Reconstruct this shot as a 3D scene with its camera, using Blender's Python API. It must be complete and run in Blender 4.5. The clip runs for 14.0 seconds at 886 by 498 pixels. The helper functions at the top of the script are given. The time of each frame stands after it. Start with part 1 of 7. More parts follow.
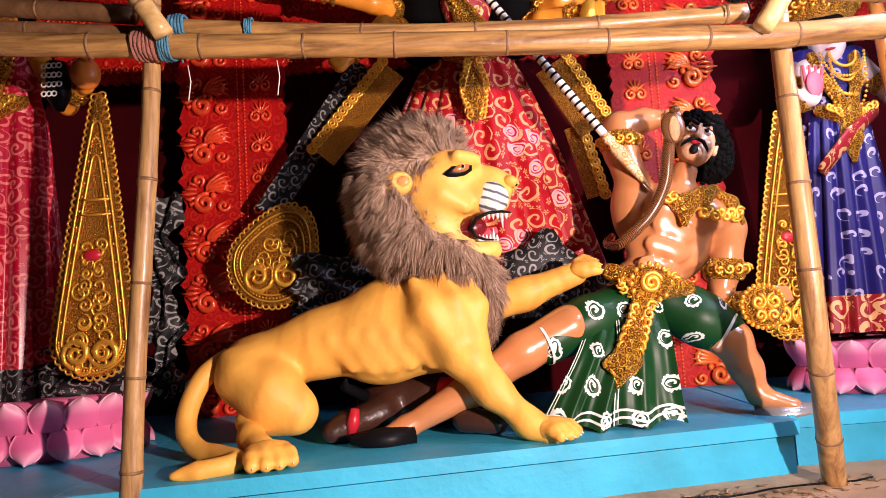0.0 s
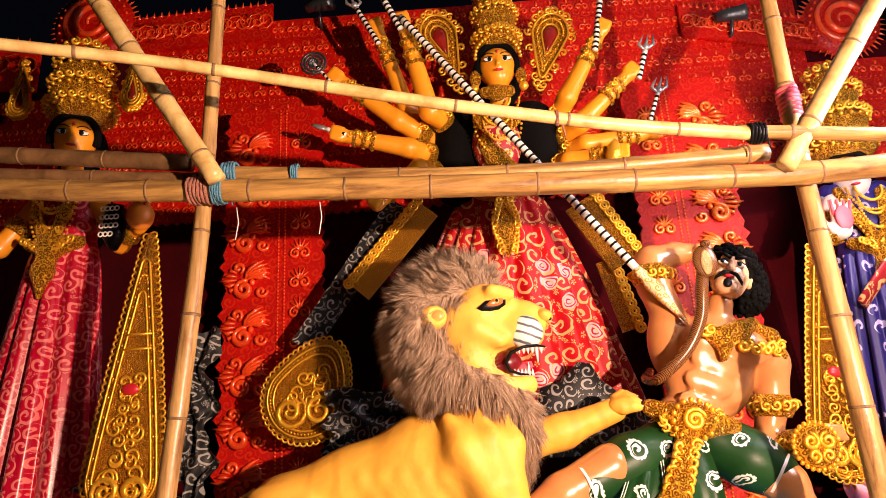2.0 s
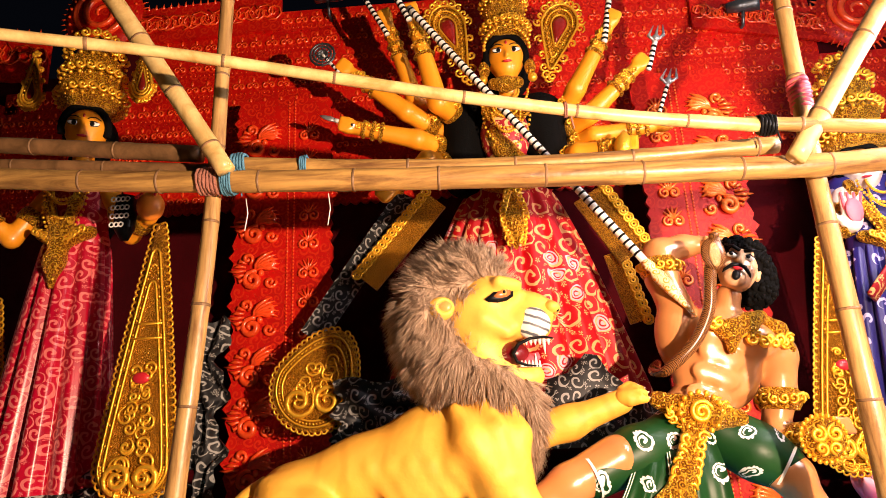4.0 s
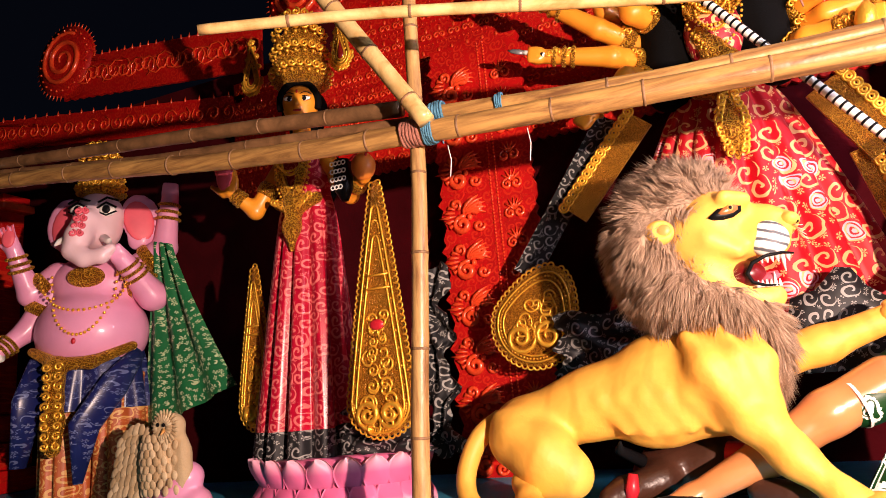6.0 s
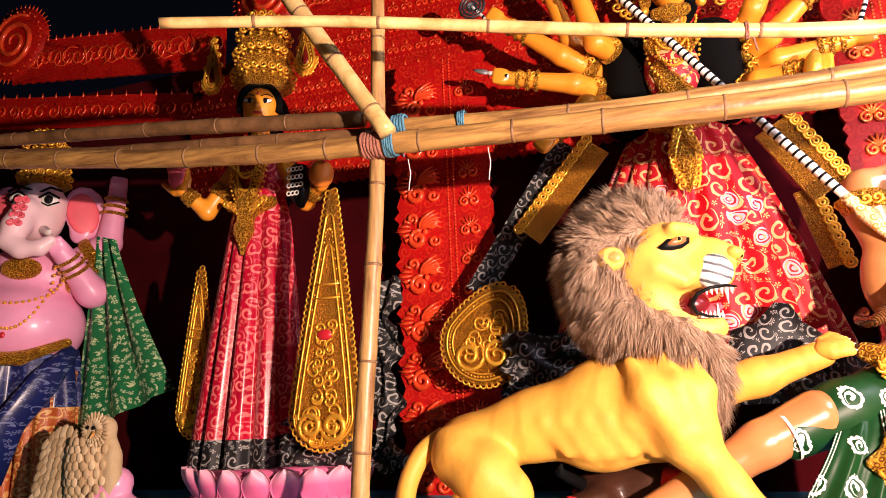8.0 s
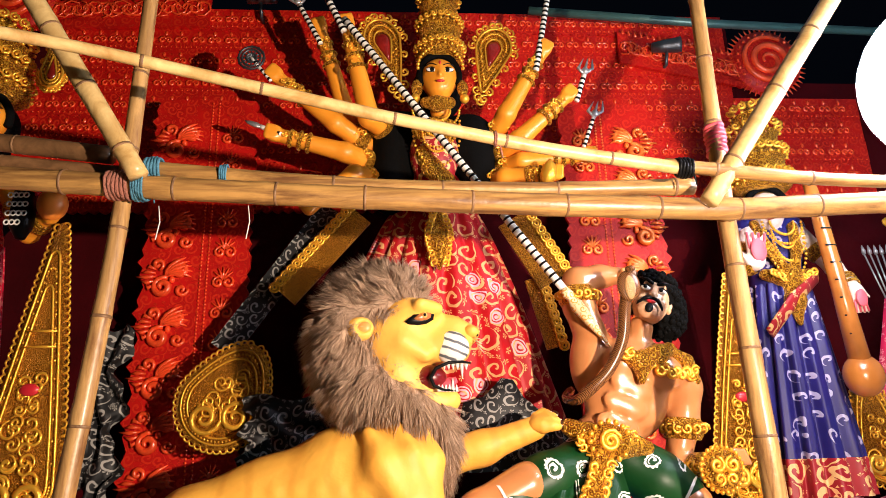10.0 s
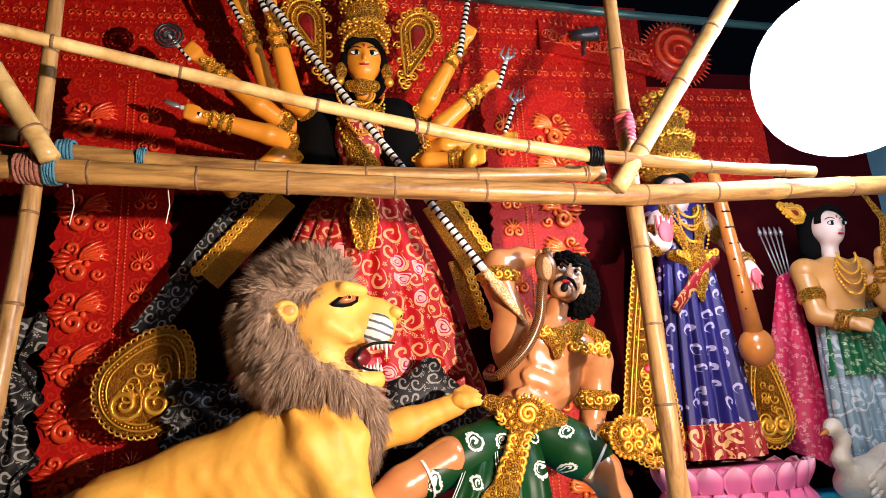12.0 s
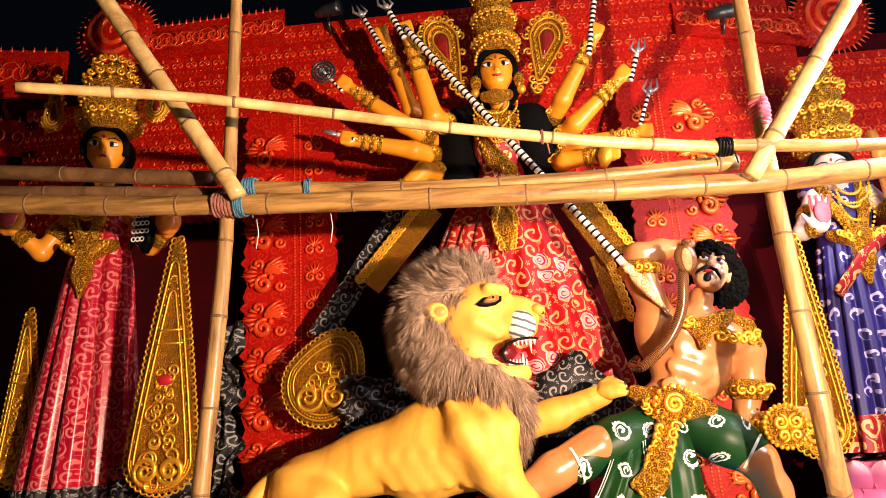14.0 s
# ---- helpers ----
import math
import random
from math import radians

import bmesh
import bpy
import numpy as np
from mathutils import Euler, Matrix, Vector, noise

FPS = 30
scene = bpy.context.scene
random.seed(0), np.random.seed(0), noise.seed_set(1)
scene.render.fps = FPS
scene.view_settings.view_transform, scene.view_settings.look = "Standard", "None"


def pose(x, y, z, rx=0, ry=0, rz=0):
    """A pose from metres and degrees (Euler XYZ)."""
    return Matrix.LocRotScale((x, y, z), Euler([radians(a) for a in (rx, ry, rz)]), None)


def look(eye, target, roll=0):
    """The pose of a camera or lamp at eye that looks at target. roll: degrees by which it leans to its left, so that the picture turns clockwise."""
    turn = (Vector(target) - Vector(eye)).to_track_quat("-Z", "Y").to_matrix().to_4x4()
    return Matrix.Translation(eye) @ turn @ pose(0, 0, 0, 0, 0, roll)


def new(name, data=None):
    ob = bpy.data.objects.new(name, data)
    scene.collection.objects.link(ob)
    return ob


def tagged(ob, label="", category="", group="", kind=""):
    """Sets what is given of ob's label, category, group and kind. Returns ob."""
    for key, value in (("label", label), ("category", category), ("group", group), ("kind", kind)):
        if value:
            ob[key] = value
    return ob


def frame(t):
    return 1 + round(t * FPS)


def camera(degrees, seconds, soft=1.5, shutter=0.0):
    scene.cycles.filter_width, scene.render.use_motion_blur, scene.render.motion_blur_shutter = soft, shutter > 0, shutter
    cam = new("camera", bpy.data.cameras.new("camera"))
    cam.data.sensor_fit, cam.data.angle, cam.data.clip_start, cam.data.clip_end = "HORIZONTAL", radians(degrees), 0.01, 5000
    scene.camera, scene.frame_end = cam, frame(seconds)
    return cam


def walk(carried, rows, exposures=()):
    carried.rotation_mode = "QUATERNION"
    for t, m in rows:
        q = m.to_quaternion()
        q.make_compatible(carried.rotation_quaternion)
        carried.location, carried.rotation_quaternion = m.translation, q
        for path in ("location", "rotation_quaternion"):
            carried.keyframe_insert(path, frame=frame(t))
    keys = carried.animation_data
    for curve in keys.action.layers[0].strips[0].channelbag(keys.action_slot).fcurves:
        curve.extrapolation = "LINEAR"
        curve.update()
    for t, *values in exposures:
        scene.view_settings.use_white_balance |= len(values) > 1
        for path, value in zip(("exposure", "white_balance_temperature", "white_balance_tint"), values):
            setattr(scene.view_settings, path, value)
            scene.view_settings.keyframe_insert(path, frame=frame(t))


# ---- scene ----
cam = camera(68.3, 14.0, 0.7)
PATH = [
    (0, (-0.05, 0.096, 1.687), (-0.049, 2.089, 1.861), -3.5),
    (0.5, (-0.063, 0.077, 1.676), (-0.104, 2.055, 1.964), -3.7),
    (1, (-0.073, 0.065, 1.679), (-0.107, 2.026, 2.07), -4.1),
    (1.5, (-0.057, 0.071, 1.693), (-0.118, 2.016, 2.157), -3.5),
    (2, (-0.063, 0.066, 1.691), (-0.131, 1.98, 2.265), -3.3),
    (2.2, (-0.06, 0.061, 1.691), (-0.124, 1.961, 2.311), -3.2),
    (4.3, (-0.063, 0.058, 1.687), (-0.175, 1.988, 2.197), -2.7),
    (4.5, (-0.077, 0.064, 1.688), (-0.223, 2.006, 2.141), -2.5),
    (5, (-0.08, 0.081, 1.69), (-0.382, 2.014, 2.106), -3.2),
    (5.5, (-0.064, 0.104, 1.702), (-0.602, 1.988, 2.1), -4.0),
    (6, (-0.091, 0.098, 1.691), (-0.806, 1.922, 2.096), -4.9),
    (6.5, (-0.102, 0.102, 1.682), (-0.978, 1.856, 2.074), -5.7),
    (7, (-0.103, 0.116, 1.671), (-1.0, 1.859, 2.069), -5.3),
    (7.2, (-0.099, 0.119, 1.669), (-0.955, 1.88, 2.073), -4.8),
    (9.3, (-0.09, 0.076, 1.746), (-0.209, 1.991, 2.312), -2.1),
    (9.5, (-0.085, 0.09, 1.731), (-0.146, 2.001, 2.317), -2.6),
    (10, (-0.059, 0.075, 1.746), (0.081, 1.987, 2.316), -1.7),
    (10.5, (-0.023, 0.075, 1.757), (0.388, 1.961, 2.279), -1.1),
    (11, (-0.011, 0.084, 1.755), (0.536, 1.946, 2.239), -1.4),
    (11.5, (-0.012, 0.074, 1.749), (0.526, 1.939, 2.232), -2.6),
    (12, (-0.044, -0.005, 1.741), (0.311, 1.899, 2.241), -3.6),
    (12.5, (-0.082, -0.121, 1.724), (0.114, 1.797, 2.257), -3.6),
    (13, (-0.098, -0.189, 1.72), (0.0, 1.733, 2.266), -4.1),
    (13.5, (-0.06, -0.197, 1.715), (-0.072, 1.721, 2.283), -5.0),
    (14, (0.026, -0.232, 1.725), (-0.094, 1.699, 2.233), -3.7),
]
walk(cam, [(t, look(e, g, r)) for t, e, g, r in PATH], (
    (0.0, -0.38, 6000, 42), (0.5, -0.3, 6500, 46), (1.0, -0.15, 7700, 48), (2.2, -0.05, 7700, 42), (4.3, 0.15, 7500, 34), (5.0, 0.15, 7300, 40),
    (6.0, 0.3, 6700, 42), (7.2, 0.38, 6500, 42), (9.3, 0.1, 6900, 32), (10.5, -0.3, 6000, 22), (11.5, -0.4, 5900, 22), (12.5, -0.25, 6400, 28), (14.0, 0.05, 7300, 34)))

# exposure and white balance drift of the recorder
# world: night, a faint bluish sky glow
world = bpy.data.worlds.new("night")
scene.world = world
world.use_nodes = True
world.node_tree.nodes["Background"].inputs[0].default_value = (0.25, 0.4, 0.7, 1)
world.node_tree.nodes["Background"].inputs[1].default_value = 0.004

LAMP = Vector((2.17, 2.2, 3.08))
key = bpy.data.lights.new("flood_light", "SPOT")
key.energy = 1130
key.color = (1.0, 0.84, 0.60)
key.shadow_soft_size = 0.03
key.spot_size = radians(150)
key.spot_blend = 1.0
new("flood_light", key).matrix_world = look((1.70, -0.12, 1.93), (-1.7, 3.5, 2.30))


# ---- materials ----
def mat(name, color, rough=0.6, metal=0.0, bump=0.0, bscale=40.0, vary=0.12, vscale=6.0, coat=0.0):
    """Principled surface with two scales of colour variation and a fine relief."""
    m = bpy.data.materials.new(name)
    m.use_nodes = True
    nt = m.node_tree
    b = nt.nodes["Principled BSDF"]
    co = nt.nodes.new("ShaderNodeTexCoord")
    n1 = nt.nodes.new("ShaderNodeTexNoise")
    n1.inputs["Scale"].default_value = vscale
    n1.inputs["Detail"].default_value = 6
    nt.links.new(co.outputs["Object"], n1.inputs["Vector"])
    n2 = nt.nodes.new("ShaderNodeTexNoise")
    n2.inputs["Scale"].default_value = bscale
    n2.inputs["Detail"].default_value = 4
    nt.links.new(co.outputs["Object"], n2.inputs["Vector"])
    r = nt.nodes.new("ShaderNodeMapRange")
    r.inputs["From Min"].default_value, r.inputs["From Max"].default_value = 0.3, 0.7
    r.inputs["To Min"].default_value, r.inputs["To Max"].default_value = 1 - vary, 1 + vary
    nt.links.new(n1.outputs["Fac"], r.inputs["Value"])
    mul = nt.nodes.new("ShaderNodeVectorMath")
    mul.operation = "SCALE"
    mul.inputs[0].default_value = color[:3]
    nt.links.new(r.outputs["Result"], mul.inputs["Scale"])
    nt.links.new(mul.outputs["Vector"], b.inputs["Base Color"])
    b.inputs["Roughness"].default_value = rough
    b.inputs["Metallic"].default_value = metal
    b.inputs["Coat Weight"].default_value = coat
    b.inputs["Coat Roughness"].default_value = 0.15
    if bump:
        bp = nt.nodes.new("ShaderNodeBump")
        bp.inputs["Strength"].default_value = bump
        bp.inputs["Distance"].default_value = 0.01
        nt.links.new(n2.outputs["Fac"], bp.inputs["Height"])
        nt.links.new(bp.outputs["Normal"], b.inputs["Normal"])
    m["base"] = 1
    return m


def swirl(name, base, ink, scale=9.0, ink2=None, width=0.15, reach=0.46, metal=0.0, rough=0.5, bump=0.4, turns=16.0, ink_metal=0.0, rand=0.75, infill=True):
    """Printed or embossed cloth: curled scrolls round scattered centres, with small dots and blossoms between them."""
    m = mat(name, base, rough, metal, 0.0, vary=0.2, vscale=5)
    nt = m.node_tree
    N, L = nt.nodes, nt.links
    b = N["Principled BSDF"]
    co = N.new("ShaderNodeTexCoord")
    mp = N.new("ShaderNodeMapping")
    mp.inputs["Rotation"].default_value = (radians(90), 0, 0)
    wob = N.new("ShaderNodeTexNoise")
    wob.inputs["Scale"].default_value = 7
    L.new(co.outputs["Object"], wob.inputs["Vector"])
    push = N.new("ShaderNodeVectorMath")
    push.operation = "MULTIPLY_ADD"
    L.new(wob.outputs["Color"], push.inputs[0])
    push.inputs[1].default_value = (0.8 / scale, 0.8 / scale, 0.8 / scale)
    L.new(co.outputs["Object"], push.inputs[2])
    L.new(push.outputs["Vector"], mp.inputs["Vector"])

    def op(kind, a, c=None, d=None):
        n = N.new("ShaderNodeMath")
        n.operation = kind
        for i, v in enumerate((a, c, d)):
            if v is None:
                continue
            if isinstance(v, (int, float)):
                n.inputs[i].default_value = v
            else:
                L.new(v, n.inputs[i])
        return n.outputs[0]

    def curl(sc, arms, tw, w, rch):
        s = N.new("ShaderNodeVectorMath")
        s.operation = "SCALE"
        s.inputs["Scale"].default_value = sc
        L.new(mp.outputs["Vector"], s.inputs[0])
        v = N.new("ShaderNodeTexVoronoi")
        v.voronoi_dimensions = "2D"
        v.inputs["Scale"].default_value = 1
        v.inputs["Randomness"].default_value = rand
        L.new(s.outputs["Vector"], v.inputs["Vector"])
        d = N.new("ShaderNodeVectorMath")
        d.operation = "SUBTRACT"
        L.new(s.outputs["Vector"], d.inputs[0])
        L.new(v.outputs["Position"], d.inputs[1])
        x = N.new("ShaderNodeSeparateXYZ")
        L.new(d.outputs["Vector"], x.inputs[0])
        ang = op("ARCTAN2", x.outputs[1], x.outputs[0])
        dist = v.outputs["Distance"]
        sp = op("SINE", op("ADD", op("MULTIPLY", ang, arms), op("MULTIPLY", dist, tw)))
        on = op("MULTIPLY", op("GREATER_THAN", sp, w), op("LESS_THAN", dist, rch))
        return on, v, dist

    a, va, da = curl(scale, 1.0, turns, width, reach)
    c, vb, db = curl(scale * 2.3, 5.0, 0.0, 0.0, 0.3)
    far = op("GREATER_THAN", da, reach * 1.04)
    mask = op("MAXIMUM", a, op("MULTIPLY", c, far)) if infill else a
    mix = N.new("ShaderNodeMix")
    mix.data_type = "RGBA"
    L.new(mask, mix.inputs["Factor"])
    src = b.inputs["Base Color"].links[0].from_socket
    L.new(src, mix.inputs["A"])
    mix.inputs["B"].default_value = (*ink, 1)
    out = mix.outputs["Result"]
    if ink2:
        sepc = N.new("ShaderNodeSeparateColor")
        L.new(va.outputs["Color"], sepc.inputs[0])
        pick = op("MULTIPLY", op("GREATER_THAN", sepc.outputs[0], 0.72), op("LESS_THAN", da, reach * 0.75))
        mix2 = N.new("ShaderNodeMix")
        mix2.data_type = "RGBA"
        L.new(op("MULTIPLY", pick, op("GREATER_THAN", op("SINE", op("MULTIPLY", da, 40)), -0.2)), mix2.inputs["Factor"])
        L.new(out, mix2.inputs["A"])
        mix2.inputs["B"].default_value = (*ink2, 1)
        out = mix2.outputs["Result"]
    L.new(out, b.inputs["Base Color"])
    if ink_metal:
        L.new(op("MULTIPLY", mask, ink_metal), b.inputs["Metallic"])
    bp = N.new("ShaderNodeBump")
    bp.inputs["Strength"].default_value = bump
    bp.inputs["Distance"].default_value = 0.012
    L.new(mask, bp.inputs["Height"])
    L.new(bp.outputs["Normal"], b.inputs["Normal"])
    return m


def stripes(name, a, c, scale, rot=(0, 0, 0), rough=0.5, sharp=0.08, distort=0.0, mid=0.5):
    m = mat(name, a, rough)
    nt = m.node_tree
    b = nt.nodes["Principled BSDF"]
    co = nt.nodes.new("ShaderNodeTexCoord")
    mp = nt.nodes.new("ShaderNodeMapping")
    mp.inputs["Rotation"].default_value = [radians(v) for v in rot]
    w = nt.nodes.new("ShaderNodeTexWave")
    w.inputs["Scale"].default_value = scale
    w.inputs["Distortion"].default_value = distort
    w.inputs["Detail Scale"].default_value = 2
    ramp = nt.nodes.new("ShaderNodeValToRGB")
    ramp.color_ramp.elements[0].position, ramp.color_ramp.elements[1].position = mid - sharp, mid + sharp
    ramp.color_ramp.elements[0].color, ramp.color_ramp.elements[1].color = (*a, 1), (*c, 1)
    nt.links.new(co.outputs["Object"], mp.inputs["Vector"])
    nt.links.new(mp.outputs["Vector"], w.inputs["Vector"])
    nt.links.new(w.outputs["Fac"], ramp.inputs["Fac"])
    nt.links.new(ramp.outputs["Color"], b.inputs["Base Color"])
    return m


def bamboo_skin(name, light, dark, stretch=(9, 9, 9)):
    """Culm: long streaks along x or z, blotches, and a waxy skin."""
    m = mat(name, light, 0.42, 0, 0.25, 30, 0.15, 3, 0.15)
    nt = m.node_tree
    b = nt.nodes["Principled BSDF"]
    co = nt.nodes.new("ShaderNodeTexCoord")
    n = nt.nodes.new("ShaderNodeTexNoise")
    n.inputs["Scale"].default_value = 1
    n.inputs["Detail"].default_value = 8
    n.inputs["Roughness"].default_value = 0.65
    n.inputs["Distortion"].default_value = 0.5
    mp = nt.nodes.new("ShaderNodeMapping")
    mp.inputs["Scale"].default_value = stretch
    nt.links.new(co.outputs["Object"], mp.inputs["Vector"])
    nt.links.new(mp.outputs["Vector"], n.inputs["Vector"])
    ramp = nt.nodes.new("ShaderNodeValToRGB")
    ramp.color_ramp.elements[0].position, ramp.color_ramp.elements[1].position = 0.38, 0.66
    ramp.color_ramp.elements[0].color, ramp.color_ramp.elements[1].color = (0, 0, 0, 1), (1, 1, 1, 1)
    nt.links.new(n.outputs["Fac"], ramp.inputs["Fac"])
    mix = nt.nodes.new("ShaderNodeMix")
    mix.data_type = "RGBA"
    nt.links.new(ramp.outputs["Color"], mix.inputs["Factor"])
    src = b.inputs["Base Color"].links[0].from_socket
    nt.links.new(src, mix.inputs["A"])
    mix.inputs["B"].default_value = (*dark, 1)
    nt.links.new(mix.outputs["Result"], b.inputs["Base Color"])
    return m


def airbrushed(name, pale, deep):
    """Tawny paint with soft darker streaks sprayed along the body."""
    m = mat(name, pale, 0.55, 0, 0.35, 22, 0.12, 6, 0.0)
    nt = m.node_tree
    b = nt.nodes["Principled BSDF"]
    co = nt.nodes.new("ShaderNodeTexCoord")
    w = nt.nodes.new("ShaderNodeTexWave")
    w.inputs["Scale"].default_value = 1.9
    w.inputs["Distortion"].default_value = 7
    w.inputs["Detail"].default_value = 2
    w.inputs["Detail Scale"].default_value = 1.4
    nt.links.new(co.outputs["Object"], w.inputs["Vector"])
    ramp = nt.nodes.new("ShaderNodeValToRGB")
    ramp.color_ramp.elements[0].position, ramp.color_ramp.elements[1].position = 0.02, 0.34
    ramp.color_ramp.elements[0].color, ramp.color_ramp.elements[1].color = (0.28, 0.28, 0.28, 1), (0, 0, 0, 1)
    nt.links.new(w.outputs["Fac"], ramp.inputs["Fac"])
    mix = nt.nodes.new("ShaderNodeMix")
    mix.data_type = "RGBA"
    nt.links.new(ramp.outputs["Color"], mix.inputs["Factor"])
    src = b.inputs["Base Color"].links[0].from_socket
    nt.links.new(src, mix.inputs["A"])
    mix.inputs["B"].default_value = (*deep, 1)
    nt.links.new(mix.outputs["Result"], b.inputs["Base Color"])
    return m


def filigree(name, dark, light, scale, metal):
    """Stamped gold foil: raised worm-like wires and grains, coloured darker in the hollows."""
    m = mat(name, light, 0.3, metal, 0.0, vary=0.15, vscale=9)
    N, L = m.node_tree.nodes, m.node_tree.links
    b = N["Principled BSDF"]
    co = N.new("ShaderNodeTexCoord")
    wob = N.new("ShaderNodeTexNoise")
    wob.inputs["Scale"].default_value = scale * 0.35
    wob.inputs["Detail"].default_value = 3
    L.new(co.outputs["Object"], wob.inputs["Vector"])
    push = N.new("ShaderNodeVectorMath")
    push.operation = "MULTIPLY_ADD"
    L.new(wob.outputs["Color"], push.inputs[0])
    push.inputs[1].default_value = (1.1 / scale,) * 3
    L.new(co.outputs["Object"], push.inputs[2])
    cells = N.new("ShaderNodeTexVoronoi")
    cells.inputs["Scale"].default_value = scale
    L.new(push.outputs["Vector"], cells.inputs["Vector"])
    wave = N.new("ShaderNodeMath")
    wave.operation = "MULTIPLY"
    L.new(cells.outputs["Distance"], wave.inputs[0])
    wave.inputs[1].default_value = 13.0
    ring = N.new("ShaderNodeMath")
    ring.operation = "SINE"
    L.new(wave.outputs[0], ring.inputs[0])
    grain = N.new("ShaderNodeTexVoronoi")
    grain.inputs["Scale"].default_value = 330
    L.new(co.outputs["Object"], grain.inputs["Vector"])
    sep = N.new("ShaderNodeSeparateColor")
    L.new(grain.outputs["Color"], sep.inputs[0])
    add = N.new("ShaderNodeMath")
    add.operation = "MULTIPLY_ADD"
    L.new(sep.outputs[0], add.inputs[0])
    add.inputs[1].default_value = 1.1
    L.new(ring.outputs[0], add.inputs[2])
    ramp = N.new("ShaderNodeMapRange")
    ramp.inputs["From Min"].default_value, ramp.inputs["From Max"].default_value = -0.35, 1.0
    L.new(add.outputs[0], ramp.inputs["Value"])
    mix = N.new("ShaderNodeMix")
    mix.data_type = "RGBA"
    L.new(ramp.outputs["Result"], mix.inputs["Factor"])
    src = b.inputs["Base Color"].links[0].from_socket
    mix.inputs["A"].default_value = (*dark, 1)
    L.new(src, mix.inputs["B"])
    L.new(mix.outputs["Result"], b.inputs["Base Color"])
    bp = N.new("ShaderNodeBump")
    bp.inputs["Strength"].default_value = 1.0
    bp.inputs["Distance"].default_value = 0.008
    L.new(add.outputs[0], bp.inputs["Height"])
    L.new(bp.outputs["Normal"], b.inputs["Normal"])
    return m


def blossoms(name, base, ink, scale):
    """Silk with scattered scalloped paisley medallions: rim, ring and curl."""
    m = swirl(name, base, ink, scale, None, 0.0, 0.13, rough=0.42, rand=0.28, turns=34, infill=False)
    nt = m.node_tree
    N, L = nt.nodes, nt.links
    v = [n for n in N if n.type == "TEX_VORONOI"][0]
    ang = [n for n in N if n.type == "MATH" and n.operation == "ARCTAN2"][0].outputs[0]

    def op(kind, a, c):
        n = N.new("ShaderNodeMath")
        n.operation = kind
        for i, q in enumerate((a, c)):
            if isinstance(q, (int, float)):
                n.inputs[i].default_value = q
            else:
                L.new(q, n.inputs[i])
        return n.outputs[0]

    edge = op("ADD", 0.215, op("MULTIPLY", op("ABSOLUTE", op("SINE", op("MULTIPLY", ang, 6.0), 0), 0), 0.035))
    rim = op("MULTIPLY", op("LESS_THAN", v.outputs["Distance"], edge), op("GREATER_THAN", v.outputs["Distance"], 0.165))
    mix = N.new("ShaderNodeMix")
    mix.data_type = "RGBA"
    b = N["Principled BSDF"]
    src = b.inputs["Base Color"].links[0].from_socket
    L.new(rim, mix.inputs["Factor"])
    L.new(src, mix.inputs["A"])
    mix.inputs["B"].default_value = (*ink, 1)
    L.new(mix.outputs["Result"], b.inputs["Base Color"])
    return m


def strands(name, dark, light):
    """Fibre: every strand has its own shade between dark and light."""
    m = mat(name, light, 0.8, 0, 0.3, 90, 0.1, 11)
    nt = m.node_tree
    b = nt.nodes["Principled BSDF"]
    g = nt.nodes.new("ShaderNodeNewGeometry")
    co = nt.nodes.new("ShaderNodeTexCoord")
    n = nt.nodes.new("ShaderNodeTexNoise")
    n.inputs["Scale"].default_value = 9
    nt.links.new(co.outputs["Object"], n.inputs["Vector"])
    add = nt.nodes.new("ShaderNodeMath")
    add.operation = "MULTIPLY_ADD"
    nt.links.new(g.outputs["Random Per Island"], add.inputs[0])
    add.inputs[1].default_value = 0.6
    half = nt.nodes.new("ShaderNodeMath")
    half.operation = "MULTIPLY"
    nt.links.new(n.outputs["Fac"], half.inputs[0])
    half.inputs[1].default_value = 0.5
    nt.links.new(half.outputs[0], add.inputs[2])
    mix = nt.nodes.new("ShaderNodeMix")
    mix.data_type = "RGBA"
    nt.links.new(add.outputs[0], mix.inputs["Factor"])
    mix.inputs["A"].default_value = (*dark, 1)
    mix.inputs["B"].default_value = (*light, 1)
    nt.links.new(mix.outputs["Result"], b.inputs["Base Color"])
    return m


def petal_paint(name, deep, pale):
    """Rose paint that was brushed paler towards the rim of each petal (local height)."""
    m = mat(name, deep, 0.45, 0, 0.1, 20)
    nt = m.node_tree
    b = nt.nodes["Principled BSDF"]
    co = nt.nodes.new("ShaderNodeTexCoord")
    sep = nt.nodes.new("ShaderNodeSeparateXYZ")
    nt.links.new(co.outputs["Generated"], sep.inputs[0])
    ramp = nt.nodes.new("ShaderNodeValToRGB")
    ramp.color_ramp.elements[0].position, ramp.color_ramp.elements[1].position = 0.45, 1.0
    ramp.color_ramp.elements[0].color, ramp.color_ramp.elements[1].color = (*deep, 1), (*pale, 1)
    nt.links.new(sep.outputs[2], ramp.inputs["Fac"])
    nt.links.new(ramp.outputs["Color"], b.inputs["Base Color"])
    return m


